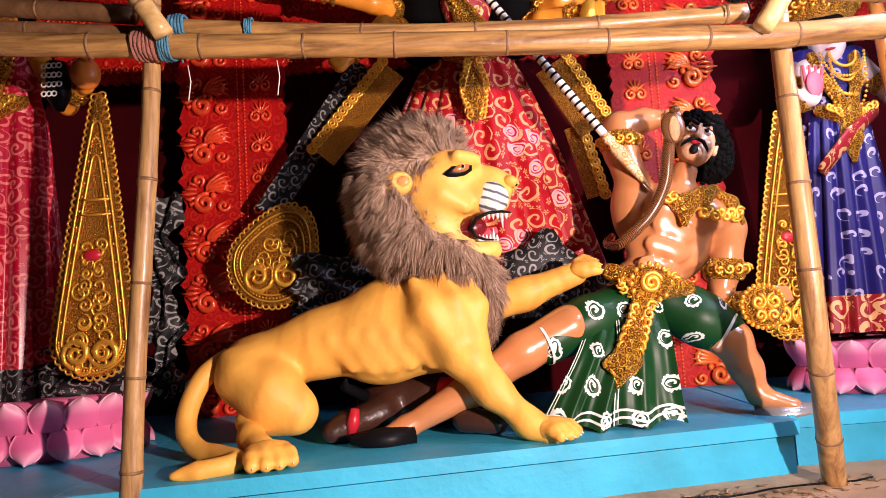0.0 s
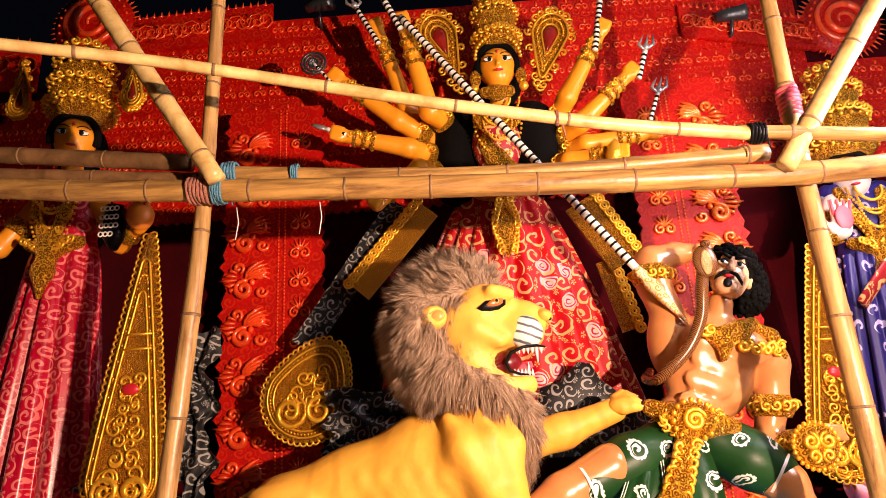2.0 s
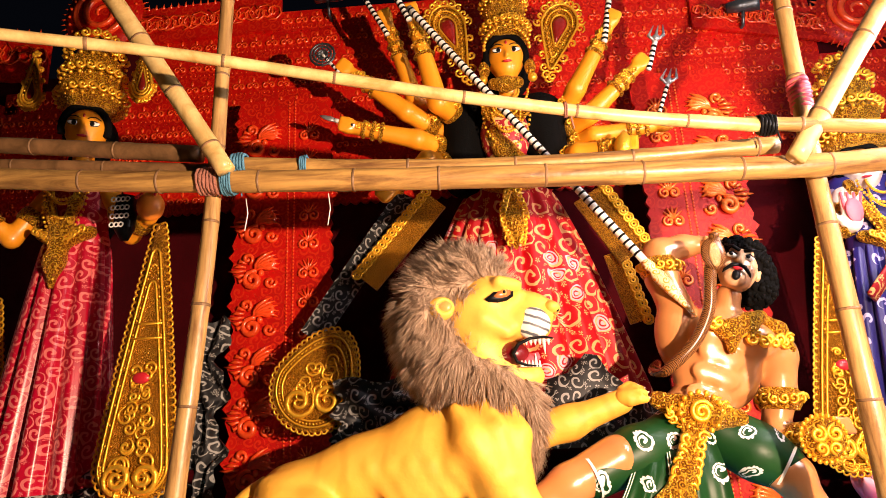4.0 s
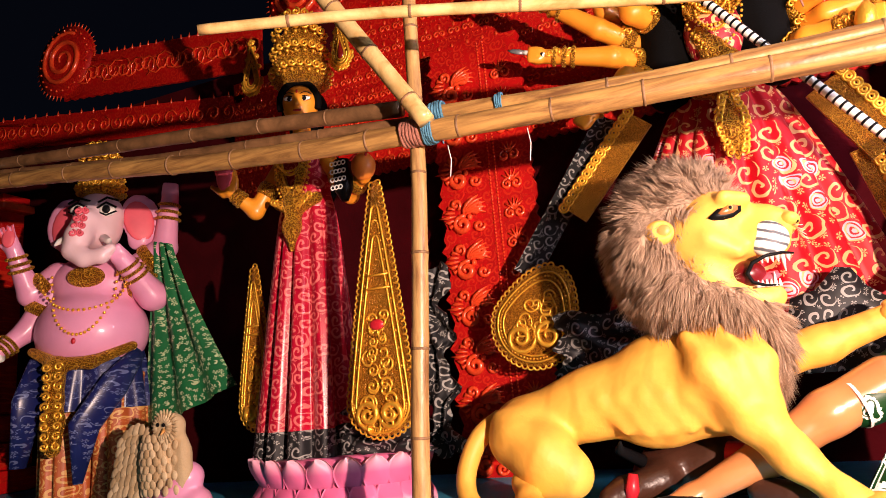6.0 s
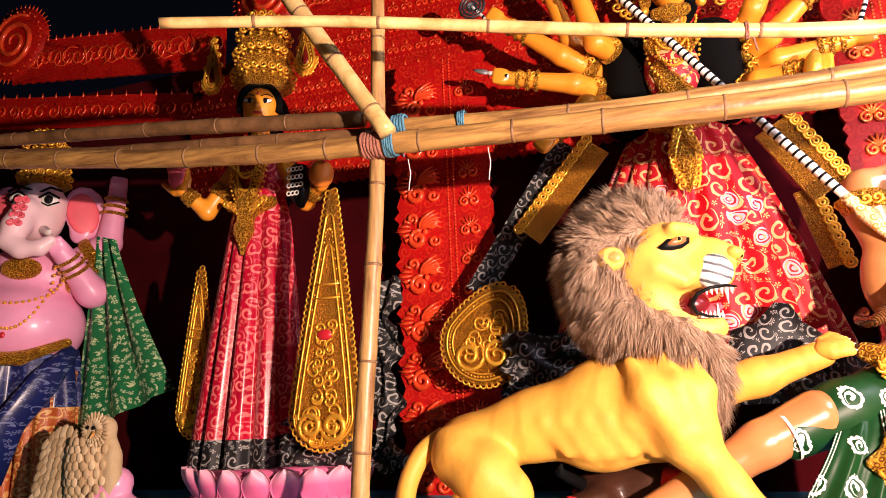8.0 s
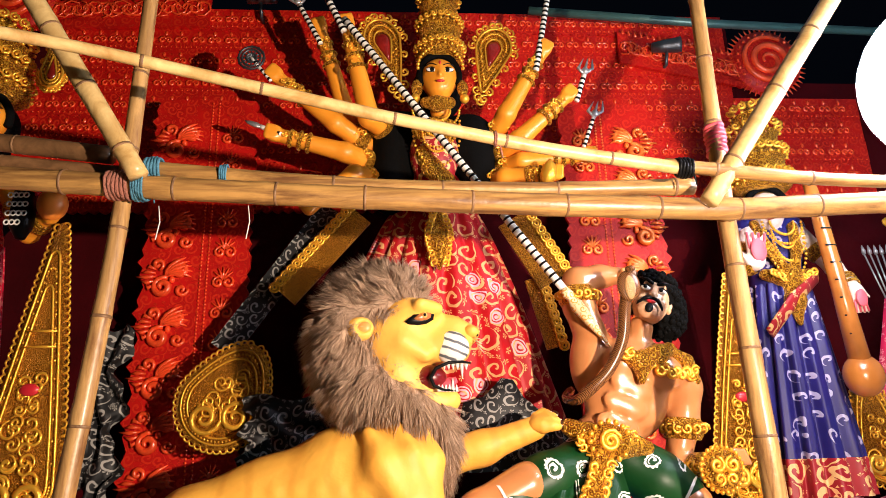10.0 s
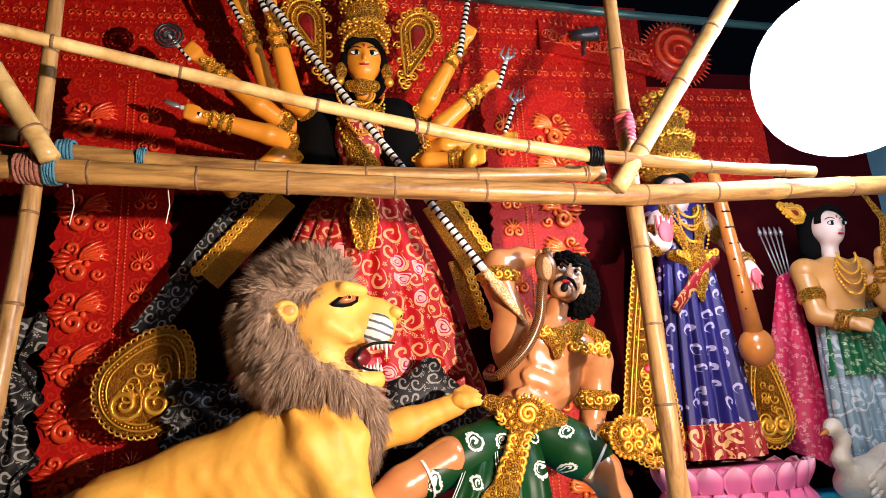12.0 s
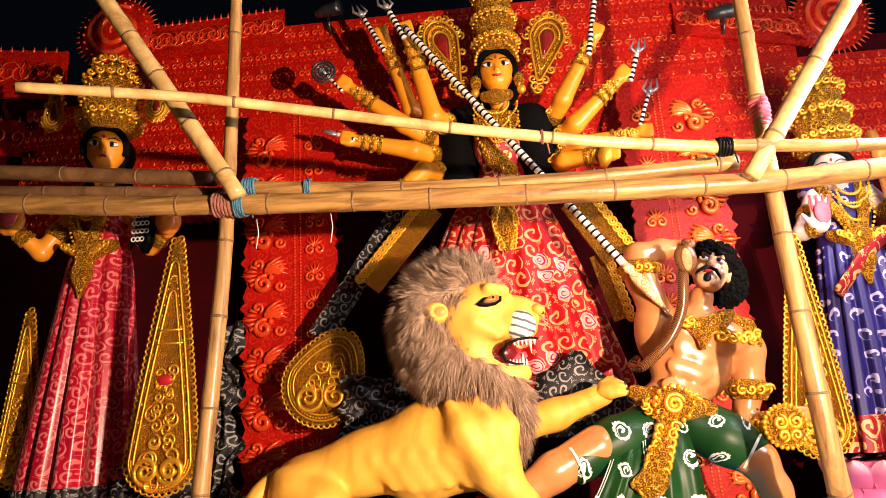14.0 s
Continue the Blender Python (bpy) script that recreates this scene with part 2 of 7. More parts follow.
GOLD = filigree("gold_foil", (0.36, 0.10, 0.008), (1.0, 0.52, 0.04), 46, 0.5)
GOLD_WIRE = mat("gold_wire", (1.0, 0.52, 0.045), 0.3, 0.6, 0.3, 90)
GOLD_GLITTER = filigree("gold_glitter", (0.34, 0.085, 0.008), (0.92, 0.42, 0.035), 90, 0.45)
ENAMEL = mat("dark_red_enamel", (0.22, 0.012, 0.008), 0.25, 0, 0.4, 60, 0.3, 12, 0.4)
SILVER = mat("silver_paint", (0.42, 0.42, 0.42), 0.35, 0.6, 0.3)
RED_SARI = swirl("red_printed_sari", (0.50, 0.003, 0.008), (0.80, 0.42, 0.17), 8.5, (0.9, 0.45, 0.52), 0.5, 0.5)
PINK_SARI = swirl("crimson_brocade_sari", (0.46, 0.006, 0.026), (0.74, 0.17, 0.15), 13, None, 0.25, 0.52, rough=0.3)
BLUE_SARI = swirl("indigo_printed_sari", (0.014, 0.010, 0.13), (0.42, 0.38, 0.58), 9, None, 0.3, 0.30, rand=0.5, infill=False)
GREEN_SILK = blossoms("green_silk_with_white_paisleys", (0.003, 0.045, 0.010), (0.80, 0.82, 0.78), 6.4)
BLACK_SILVER = swirl("black_border_with_silver_scrolls", (0.004, 0.004, 0.005), (0.30, 0.29, 0.27), 12, None, 0.55, 0.44, rough=0.6, bump=0.15)
RED_HEM = swirl("red_hem_with_gold_scrolls", (0.36, 0.012, 0.02), (0.78, 0.50, 0.2), 8, None, 0.15, 0.5)
PANEL_RED = swirl("red_embossed_board", (0.50, 0.007, 0.003), (0.62, 0.025, 0.006), 13, None, 0.2, 0.5, rough=0.5, bump=0.8)
# raised relief brighter than its board: orange highlights put into the base colour
RED_RELIEF = mat("red_highlit_relief", (0.92, 0.085, 0.018), 0.25, 0.1, 0.4, 60, 0.3, 9, 0.6)
GILT_RELIEF = mat("orange_gilt_relief", (0.95, 0.20, 0.03), 0.28, 0.2, 0.4, 60, 0.35, 9, 0.4)
MAROON = mat("maroon_cloth", (0.050, 0.0015, 0.003), 1.0, 0, 0.4, 30, 0.3, 3)
SKIN_GOLD = mat("yellow_painted_clay", (0.88, 0.32, 0.018), 0.4, 0, 0.05, 60, 0.08, 4, 0.2)
SKIN_BROWN = mat("brown_painted_clay", (0.56, 0.22, 0.075), 0.28, 0, 0.08, 30, 0.16, 5, 0.6)
SKIN_PINK = mat("pink_painted_clay", (0.84, 0.34, 0.54), 0.4, 0, 0.05, 50, 0.08, 4, 0.2)
SKIN_PALE = mat("pale_painted_clay", (0.82, 0.62, 0.52), 0.4, 0, 0.05, 50, 0.06, 4, 0.2)
SKIN_AMBER = mat("amber_painted_clay", (0.72, 0.34, 0.09), 0.4, 0, 0.05, 50, 0.1, 4, 0.2)
LIPS = mat("red_paint", (0.55, 0.02, 0.03), 0.35)
PALM = mat("rose_palm_paint", (0.85, 0.12, 0.16), 0.5)
LION_FACE = mat("cream_yellow_lion_paint", (0.90, 0.50, 0.085), 0.5, 0, 0.25, 30, 0.14, 6, 0.0)
# warrior's brown made paler for his head: light on the face as colour
SKIN_BROWN_LIT = mat("lit_brown_painted_clay", (0.74, 0.42, 0.24), 0.3, 0, 0.05, 50, 0.08, 5, 0.4)
SKIN_ROSE = mat("pale_rose_painted_clay", (0.86, 0.60, 0.64), 0.4, 0, 0.05, 50, 0.08, 4, 0.2)
WHITE = mat("white_paint", (0.82, 0.80, 0.74), 0.4)
BLACK = mat("black_paint", (0.006, 0.006, 0.007), 0.4)
HAIR = mat("black_jute_hair", (0.002, 0.002, 0.002), 0.85, 0, 0.3, 120)
LION = airbrushed("tawny_lion_paint", (0.88, 0.45, 0.06), (0.60, 0.20, 0.015))
FUR = strands("brown_fibre_fur", (0.22, 0.125, 0.075), (0.66, 0.47, 0.33))
WHISKER = stripes("white_muzzle_with_grey_bars", (0.82, 0.8, 0.74), (0.10, 0.11, 0.13), 8.5, (0, 68, 0), distort=1.6, sharp=0.12, mid=0.78)
BLUE = mat("sky_blue_painted_boards", (0.016, 0.40, 0.62), 0.5, 0, 0.35, 18, 0.18, 3)
DIRT = mat("dry_sandy_earth", (0.42, 0.27, 0.15), 0.95, 0, 0.8, 25, 0.25, 4)
BAMBOO = bamboo_skin("dry_bamboo", (0.52, 0.29, 0.085), (0.15, 0.065, 0.022), (2.5, 26, 26))
BAMBOO_UP = bamboo_skin("dry_upright_bamboo", (0.54, 0.32, 0.115), (0.18, 0.08, 0.028), (26, 26, 2.5))
BAMBOO_PALE = bamboo_skin("pale_bamboo", (0.74, 0.53, 0.22), (0.46, 0.26, 0.075))
# bamboo of the left rails, its colour darkened for the shade over them
BAMBOO_SHADED = bamboo_skin("shaded_bamboo", (0.24, 0.12, 0.05), (0.10, 0.05, 0.02))
NODE = mat("bamboo_joint", (0.20, 0.105, 0.045), 0.6, 0, 0.6, 40, 0.4, 30)
ROPE_BLUE = mat("blue_nylon_rope", (0.06, 0.22, 0.33), 0.6, 0, 0.8, 150)
ROPE_RED = mat("faded_red_rope", (0.34, 0.13, 0.09), 0.8, 0, 0.8, 150)
LOTUS = petal_paint("pink_lotus_paint", (0.85, 0.16, 0.34), (0.92, 0.48, 0.58))
DRUM = mat("rose_paint", (0.80, 0.16, 0.32), 0.5)
TARP = mat("blue_tarpaulin", (0.14, 0.32, 0.42), 0.4, 0, 0.9, 5, 0.3, 2)
GREEN_CLOTH = swirl("green_cloth_with_sequins", (0.004, 0.15, 0.05), (0.5, 0.62, 0.35), 10, None, 0.2, 0.16, rough=0.35)
ORANGE_CLOTH = swirl("orange_brocade", (0.48, 0.10, 0.02), (0.75, 0.4, 0.12), 14, None, 0.2, 0.5)
BLUE_SILK = swirl("dark_blue_silk", (0.010, 0.016, 0.10), (0.12, 0.15, 0.32), 12, None, 0.3, 0.25, rough=0.3)
WHITE_SILK = swirl("pale_silk_dhoti", (0.26, 0.38, 0.42), (0.60, 0.68, 0.68), 8, None, 0.2, 0.45, rough=0.3)
CRIMSON = swirl("crimson_cape_cloth", (0.60, 0.012, 0.08), (0.80, 0.3, 0.3), 10, None, 0.3, 0.2)
FEATHER = strands("tan_feather_paint", (0.36, 0.21, 0.08), (0.80, 0.62, 0.38))
TEAL = mat("teal_painted_clay", (0.01, 0.22, 0.24), 0.35, 0, 0.5, 30, 0.3, 8)
SNAKE = stripes("scaly_brown_snake_paint", (0.26, 0.105, 0.03), (0.05, 0.018, 0.010), 46, (20, 35, 0), rough=0.25, sharp=0.3, distort=4)
SNAKE_BELLY = mat("tan_scaly_belly_paint", (0.50, 0.27, 0.10), 0.3, 0, 0.8, 120, 0.3, 20)
COCONUT = mat("orange_painted_shell", (0.80, 0.24, 0.03), 0.4)
HIDE = mat("dark_brown_hide_paint", (0.05, 0.018, 0.010), 0.35, 0, 0.4, 30, 0.3, 6, 0.2)
DARK_RED = mat("dark_red_gullet_paint", (0.16, 0.006, 0.010), 0.35)
STEEL_GREEN = mat("green_enamelled_steel", (0.05, 0.13, 0.12), 0.4, 0.3, 0.2)
SWAN = mat("ivory_painted_clay", (0.56, 0.50, 0.40), 0.45, 0, 0.5, 40, 0.2, 9)
EYE_BROWN = mat("amber_eye_paint", (0.42, 0.15, 0.05), 0.25)
GOURD = mat("polished_gourd", (0.50, 0.17, 0.03), 0.25, 0, 0.1, 20, 0.2, 6, 0.4)
IVORY = stripes("white_shaft_with_black_rings", (0.80, 0.78, 0.72), (0.01, 0.01, 0.012), 9, (0, 45, 0), sharp=0.05)
LANCE_HEAD = swirl("ivory_paint_with_gold_scrolls", (0.80, 0.66, 0.40), (0.72, 0.30, 0.03), 26, None, 0.2, 0.5, rough=0.35)
STEEL = mat("dark_steel", (0.09, 0.10, 0.11), 0.4, 0.8, 0.3)

PANEL_RED.node_tree.nodes["Principled BSDF"].inputs["Specular IOR Level"].default_value = 0.25
GREEN_SILK.node_tree.nodes["Principled BSDF"].inputs["Specular IOR Level"].default_value = 0.25
for cloth in (MAROON, HAIR, BLACK):
    cloth.node_tree.nodes["Principled BSDF"].inputs["Specular IOR Level"].default_value = 0.1


# ---- modelling helpers ----
class Shape:
    """Collects pieces of geometry, each with its material, into one mesh."""

    def __init__(self):
        self.v, self.f, self.m, self.mats, self.flat = [], [], [], [], []

    def add(self, verts, faces, material, smooth=True):
        if material not in self.mats:
            self.mats.append(material)
        k, n = self.mats.index(material), len(self.v)
        self.v.extend(tuple(map(float, p)) for p in verts)
        self.f.extend(tuple(int(i) + n for i in f) for f in faces)
        self.m.extend([k] * len(faces))
        self.flat.extend([smooth] * len(faces))
        return self

    def mesh(self, name):
        me = bpy.data.meshes.new(name)
        me.from_pydata(self.v, [], self.f)
        for x in self.mats:
            me.materials.append(x)
        me.polygons.foreach_set("material_index", self.m)
        me.polygons.foreach_set("use_smooth", self.flat)
        me.update()
        return me

    def turn(self, start, m):
        """Moves all points from index start on by the matrix m."""
        self.v[start:] = [tuple(m @ Vector(p)) for p in self.v[start:]]

    def tube(self, pts, radii, material, seg=8, cap=True, squash=1.0):
        pts = [Vector(p) for p in pts]
        if isinstance(radii, (int, float)):
            radii = [radii] * len(pts)
        vs, fs = [], []
        side = None
        for i, p in enumerate(pts):
            d = (pts[min(i + 1, len(pts) - 1)] - pts[max(i - 1, 0)]).normalized()
            if side is None:
                side = d.orthogonal().normalized()
            side = (side - d * side.dot(d)).normalized()
            up = d.cross(side)
            for j in range(seg):
                a = 2 * math.pi * j / seg
                vs.append(p + (side * math.cos(a) + up * math.sin(a) * squash) * radii[i])
        for i in range(len(pts) - 1):
            for j in range(seg):
                k = (j + 1) % seg
                fs.append((i * seg + j, i * seg + k, (i + 1) * seg + k, (i + 1) * seg + j))
        if cap:
            fs.append(tuple(range(seg))[::-1])
            fs.append(tuple(range((len(pts) - 1) * seg, len(pts) * seg)))
        return self.add(vs, fs, material)

    def orb(self, c, r, material, seg=10, rings=6, rot=(0, 0, 0)):
        r = (r, r, r) if isinstance(r, (int, float)) else r
        e = Euler([radians(a) for a in rot]).to_matrix()
        vs, fs = [], []
        for i in range(rings + 1):
            t = math.pi * i / rings
            for j in range(seg):
                a = 2 * math.pi * j / seg
                vs.append(Vector(c) + e @ Vector((r[0] * math.sin(t) * math.cos(a), r[1] * math.sin(t) * math.sin(a), r[2] * math.cos(t))))
        for i in range(rings):
            for j in range(seg):
                k = (j + 1) % seg
                fs.append((i * seg + j, (i + 1) * seg + j, (i + 1) * seg + k, i * seg + k))
        return self.add(vs, fs, material)

    def plate(self, outline, y0, y1, material, bulge=0.0):
        """A flat board in the x-z plane between the depths y0 (front) and y1, with a front that may swell."""
        n = len(outline)
        cx, cz = sum(p[0] for p in outline) / n, sum(p[1] for p in outline) / n
        vs = [(x, y0, z) for x, z in outline] + [(x, y1, z) for x, z in outline]
        inner = [(cx + (x - cx) * 0.6, y0 - bulge * 0.8, cz + (z - cz) * 0.6) for x, z in outline]
        vs += inner + [(cx, y0 - bulge, cz)]
        fs = []
        for i in range(n):
            k = (i + 1) % n
            fs += [(i, i + n, k + n, k), (i, k, 2 * n + k, 2 * n + i), (2 * n + i, 2 * n + k, 3 * n)]
        fs.append(tuple(range(n, 2 * n)))
        return self.add(vs, fs, material, bulge > 0)

    def spiral(self, c, r, material, turns=1.6, start=0.0, sense=1, thick=0.006, seg=5, steps=16, lift=0.0):
        """A curled scroll lying on the x-z plane at c."""
        pts, rad = [], []
        for i in range(steps + 1):
            t = i / steps
            a = start + sense * turns * 2 * math.pi * t
            q = r * (1 - 0.86 * t)
            pts.append((c[0] + q * math.cos(a), c[1] - lift * t, c[2] + q * math.sin(a)))
            rad.append(thick * (0.5 + 0.8 * math.sin(math.pi * min(1, t * 0.9 + 0.1))))
        return self.tube(pts, rad, material, seg)

    def skirt(self, c, z0, z1, half0, half1, material, pleats=18, depth=0.05, flare=1.0, seg=144, rows=26, sway=(0, 0), a0=0.0, a1=2 * math.pi, bands=()):
        """Pleated cloth hanging from z0 down to z1 round c; half0, half1: (half width, half depth) above and below."""
        vs, fs = [], []
        for i in range(rows + 1):
            t = i / rows
            z = z0 + (z1 - z0) * t
            e = t ** flare
            for j in range(seg):
                a = a0 + (a1 - a0) * j / seg
                ph = pleats * a + 0.8 * math.sin(3 * a) + 0.6 * t
                w = depth * (0.3 + 0.7 * t) * (math.sin(ph) + 0.35 * math.sin(2 * ph + 1.3))
                rx, ry = half0[0] + (half1[0] - half0[0]) * e + w, half0[1] + (half1[1] - half0[1]) * e + w
                vs.append((c[0] + sway[0] * t + rx * math.cos(a), c[1] + sway[1] * t + ry * math.sin(a), z))
        groups = {}
        for i in range(rows):
            zc = z0 + (z1 - z0) * (i + 0.5) / rows
            use = material
            for top, other in bands:
                if zc < top:
                    use = other
            for j in range(seg):
                k = (j + 1) % seg
                groups.setdefault(use, []).append((i * seg + j, (i + 1) * seg + j, (i + 1) * seg + k, i * seg + k))
        for use, g in groups.items():
            self.add(vs, g, use)
        return self


class Clay:
    """Soft-blended solids, meshed on a grid: for what was modelled by hand in clay."""

    def __init__(self, blend=0.05):
        self.k, self.ops, self.lo, self.hi = blend, [], np.full(3, 1e9), np.full(3, -1e9)

    def _grow(self, p, r):
        self.lo, self.hi = np.minimum(self.lo, np.array(p) - r), np.maximum(self.hi, np.array(p) + r)

    def ball(self, c, r, rot=None, cut=False):
        r = (r, r, r) if isinstance(r, (int, float)) else r
        e = np.array(Euler([radians(a) for a in rot]).to_matrix().transposed()) if rot else None
        if not cut:
            self._grow(c, max(r))

        def f(P):
            q = P - np.array(c, dtype=np.float32)
            if e is not None:
                q = q @ e.T.astype(np.float32)
            u = q / np.array(r, dtype=np.float32)
            k0 = np.sqrt((u * u).sum(-1)) + 1e-6
            w = u / np.array(r, dtype=np.float32)
            return k0 * (k0 - 1) / (np.sqrt((w * w).sum(-1)) + 1e-6)
        self.ops.append((f, cut))
        return self

    def cap(self, a, b, r0, r1=None, cut=False):
        r1 = r0 if r1 is None else r1
        a, b = np.array(a, dtype=np.float32), np.array(b, dtype=np.float32)
        if not cut:
            self._grow(a, r0), self._grow(b, r1)

        def f(P):
            ab, q = b - a, P - a
            t = np.clip((q @ ab) / (ab @ ab), 0, 1)
            d = q - t[..., None] * ab
            return np.sqrt((d * d).sum(-1)) - (r0 + (r1 - r0) * t)
        self.ops.append((f, cut))
        return self

    def chain(self, *nodes):
        """nodes: (x, y, z, r)"""
        for a, b in zip(nodes, nodes[1:]):
            self.cap(a[:3], b[:3], a[3], b[3])
        return self

    def field(self, P):
        F = None
        for f, cut in self.ops:
            d = f(P)
            if F is None:
                F = d
            elif cut:
                F = np.maximum(F, -d)
            else:
                h = np.clip(0.5 + 0.5 * (d - F) / self.k, 0, 1)
                F = d + (F - d) * h - self.k * h * (1 - h)
        return F

    def surface(self, h=0.016, ripple=0.0, rscale=6.0):
        lo, hi = self.lo - 3 * h, self.hi + 3 * h
        n = np.ceil((hi - lo) / h).astype(int) + 1
        axes = [(lo[i] + h * np.arange(n[i])).astype(np.float32) for i in range(3)]
        P = np.stack(np.meshgrid(*axes, indexing="ij"), -1)
        F = self.field(P)
        if ripple:
            F = F + ripple * (np.sin(P[..., 0] * rscale * 5.1 + 2 * np.sin(P[..., 2] * rscale * 1.7)) * np.sin(P[..., 2] * rscale * 3.3 + P[..., 1] * rscale * 4))
        cs = tuple(k - 1 for k in F.shape)
        acc, cnt, cross = np.zeros(cs + (3,)), np.zeros(cs), []
        for ax in range(3):
            o = [i for i in range(3) if i != ax]
            sa, sb = [slice(None)] * 3, [slice(None)] * 3
            sa[ax], sb[ax] = slice(0, -1), slice(1, None)
            a, b = F[tuple(sa)], F[tuple(sb)]
            c = (a < 0) != (b < 0)
            t = np.where(c, a / np.where(a == b, 1, a - b), 0)
            cross.append((c, a < 0))
            for d1 in (0, 1):
                for d2 in (0, 1):
                    s = [slice(None)] * 3
                    s[o[0]], s[o[1]] = slice(d1, d1 + cs[o[0]]), slice(d2, d2 + cs[o[1]])
                    cc = c[tuple(s)]
                    acc[..., ax] += t[tuple(s)]
                    acc[..., o[0]] += d1 * cc
                    acc[..., o[1]] += d2 * cc
                    cnt += cc
        mask = cnt > 0
        idx = np.full(cs, -1)
        idx[mask] = np.arange(mask.sum())
        verts = lo + h * (np.argwhere(mask) + acc[mask] / cnt[mask][:, None])
        faces = []
        for ax in range(3):
            c, inside = cross[ax]
            o = [i for i in range(3) if i != ax]
            s = [slice(None)] * 3
            s[o[0]], s[o[1]] = slice(1, -1), slice(1, -1)
            at = np.argwhere(c[tuple(s)])
            ins = inside[tuple(s)][c[tuple(s)]]
            quad = []
            for d1, d2 in ((0, 0), (1, 0), (1, 1), (0, 1)):
                q = at.copy()
                q[:, o[0]] += d1
                q[:, o[1]] += d2
                quad.append(idx[q[:, 0], q[:, 1], q[:, 2]])
            quad = np.stack(quad, 1)
            flip = ins if ax != 1 else ~ins
            quad[~flip] = quad[~flip][:, ::-1]
            faces.append(quad)
        return verts, np.concatenate(faces)

    def into(self, shape, material, h=0.016, ripple=0.0, rscale=6.0):
        v, f = self.surface(h, ripple, rscale)
        shape.add(v, f.tolist(), material)
        return v, f


def part(name, shape, parent=None, label="", at=None):
    me = shape.mesh(name) if isinstance(shape, Shape) else shape
    ob = new(name, me)
    ob.parent = parent
    if at is not None:
        ob.matrix_basis = at
    if label:
        ob["label"] = label
    return ob


def thing(name, label, category, at=(0, 0, 0), group=""):
    e = new(name)
    e.location = at
    return tagged(e, label, category, group)


def box(shape, a, b, material, bevel=0.0):
    bm = bmesh.new()
    bmesh.ops.create_cube(bm, size=1)
    a, b = Vector(a), Vector(b)
    for v in bm.verts:
        v.co = (a + b) / 2 + Vector((v.co.x * (b - a).x, v.co.y * (b - a).y, v.co.z * (b - a).z))
    if bevel:
        bmesh.ops.bevel(bm, geom=bm.edges[:], offset=bevel, segments=2, affect="EDGES", profile=0.5)
    bm.normal_update()
    shape.add([v.co for v in bm.verts], [[v.index for v in f.verts] for f in bm.faces], material, False)
    bm.free()


def between(a, b, n):
    return [Vector(a).lerp(Vector(b), i / (n - 1)) for i in range(n)]


# ---- the large structure ----
DECK, TOP = 0.90, 1.12


def structure(name, shape, label, category):
    return tagged(part(name, shape), label, category, kind="structure")


s = Shape()
n = 40
vs = [(-60 + 120 * i / n, -60 + 120 * j / n, 0) for i in range(n + 1) for j in range(n + 1)]
s.add(vs, [(i * (n + 1) + j, (i + 1) * (n + 1) + j, (i + 1) * (n + 1) + j + 1, i * (n + 1) + j + 1) for i in range(n) for j in range(n)], DIRT)
structure("ground", s, "trodden sandy earth in front of the stage", "ground")

s = Shape()
box(s, (-7.5, 1.75, 0.004), (7.5, 5.2, DECK), DIRT, 0.02)
structure("stage_deck", s, "raised sandy earth deck under the display", "stage")

# blue boarded plinth: the front runs slightly askew
plinth = thing("blue_plinth", "sky-blue painted board plinth under the statues", "plinth")
plinth["kind"] = "structure"


def slanted(name, x0, y0, x1, y1, z0, z1, back, label=""):
    s = Shape()
    vs = [(x0, y0, z0), (x1, y1, z0), (x1, back, z0), (x0, back, z0), (x0, y0, z1), (x1, y1, z1), (x1, back, z1), (x0, back, z1)]
    s.add(vs, [(0, 1, 5, 4), (1, 2, 6, 5), (2, 3, 7, 6), (3, 0, 4, 7), (4, 5, 6, 7), (3, 2, 1, 0)], BLUE, False)
    return part(name, s, plinth, label)


slanted("front_body", -1.4, 2.38, 1.38, 2.915, DECK, TOP - 0.068, 4.2)
slanted("top_board", -1.42, 2.36, 1.40, 2.90, TOP - 0.06, TOP, 4.2)
slanted("left_front_body", -3.4, 2.20, -1.404, 2.36, DECK, TOP - 0.068, 4.2)
slanted("left_top_board", -3.42, 2.18, -1.424, 2.345, TOP - 0.06, TOP, 4.2)
slanted("side_body", 1.44, 3.02, 5.2, 3.25, DECK, TOP - 0.06, 4.2)
slanted("side_top_board", 1.404, 2.99, 5.2, 3.22, TOP - 0.052, TOP + 0.004, 4.2)
slanted("left_body", -7.2, 2.3, -3.44, 2.3, DECK, TOP - 0.004, 4.2)
for k in range(5):
    slanted("batten", 1.62 + 0.5 * k, 3.012 + 0.03 * k, 1.645 + 0.5 * k, 3.014 + 0.03 * k, DECK, TOP - 0.06, 3.10 + 0.03 * k)

s = Shape()
box(s, (-7.6, 4.302, 0.004), (-2.9, 4.38, 4.45), MAROON)
box(s, (-2.898, 4.302, 0.004), (2.5, 4.38, 4.86), MAROON)
box(s, (2.502, 4.302, 0.004), (5.2, 4.38, 4.3), MAROON)
structure("wall_back", s, "dark maroon cloth wall behind the display", "wall")
s = Shape()
box(s, (-7.7, 1.4, 0.004), (-7.62, 4.38, 6.2), BLACK)
structure("wall_left", s, "black cloth side wall of the pavilion", "wall")


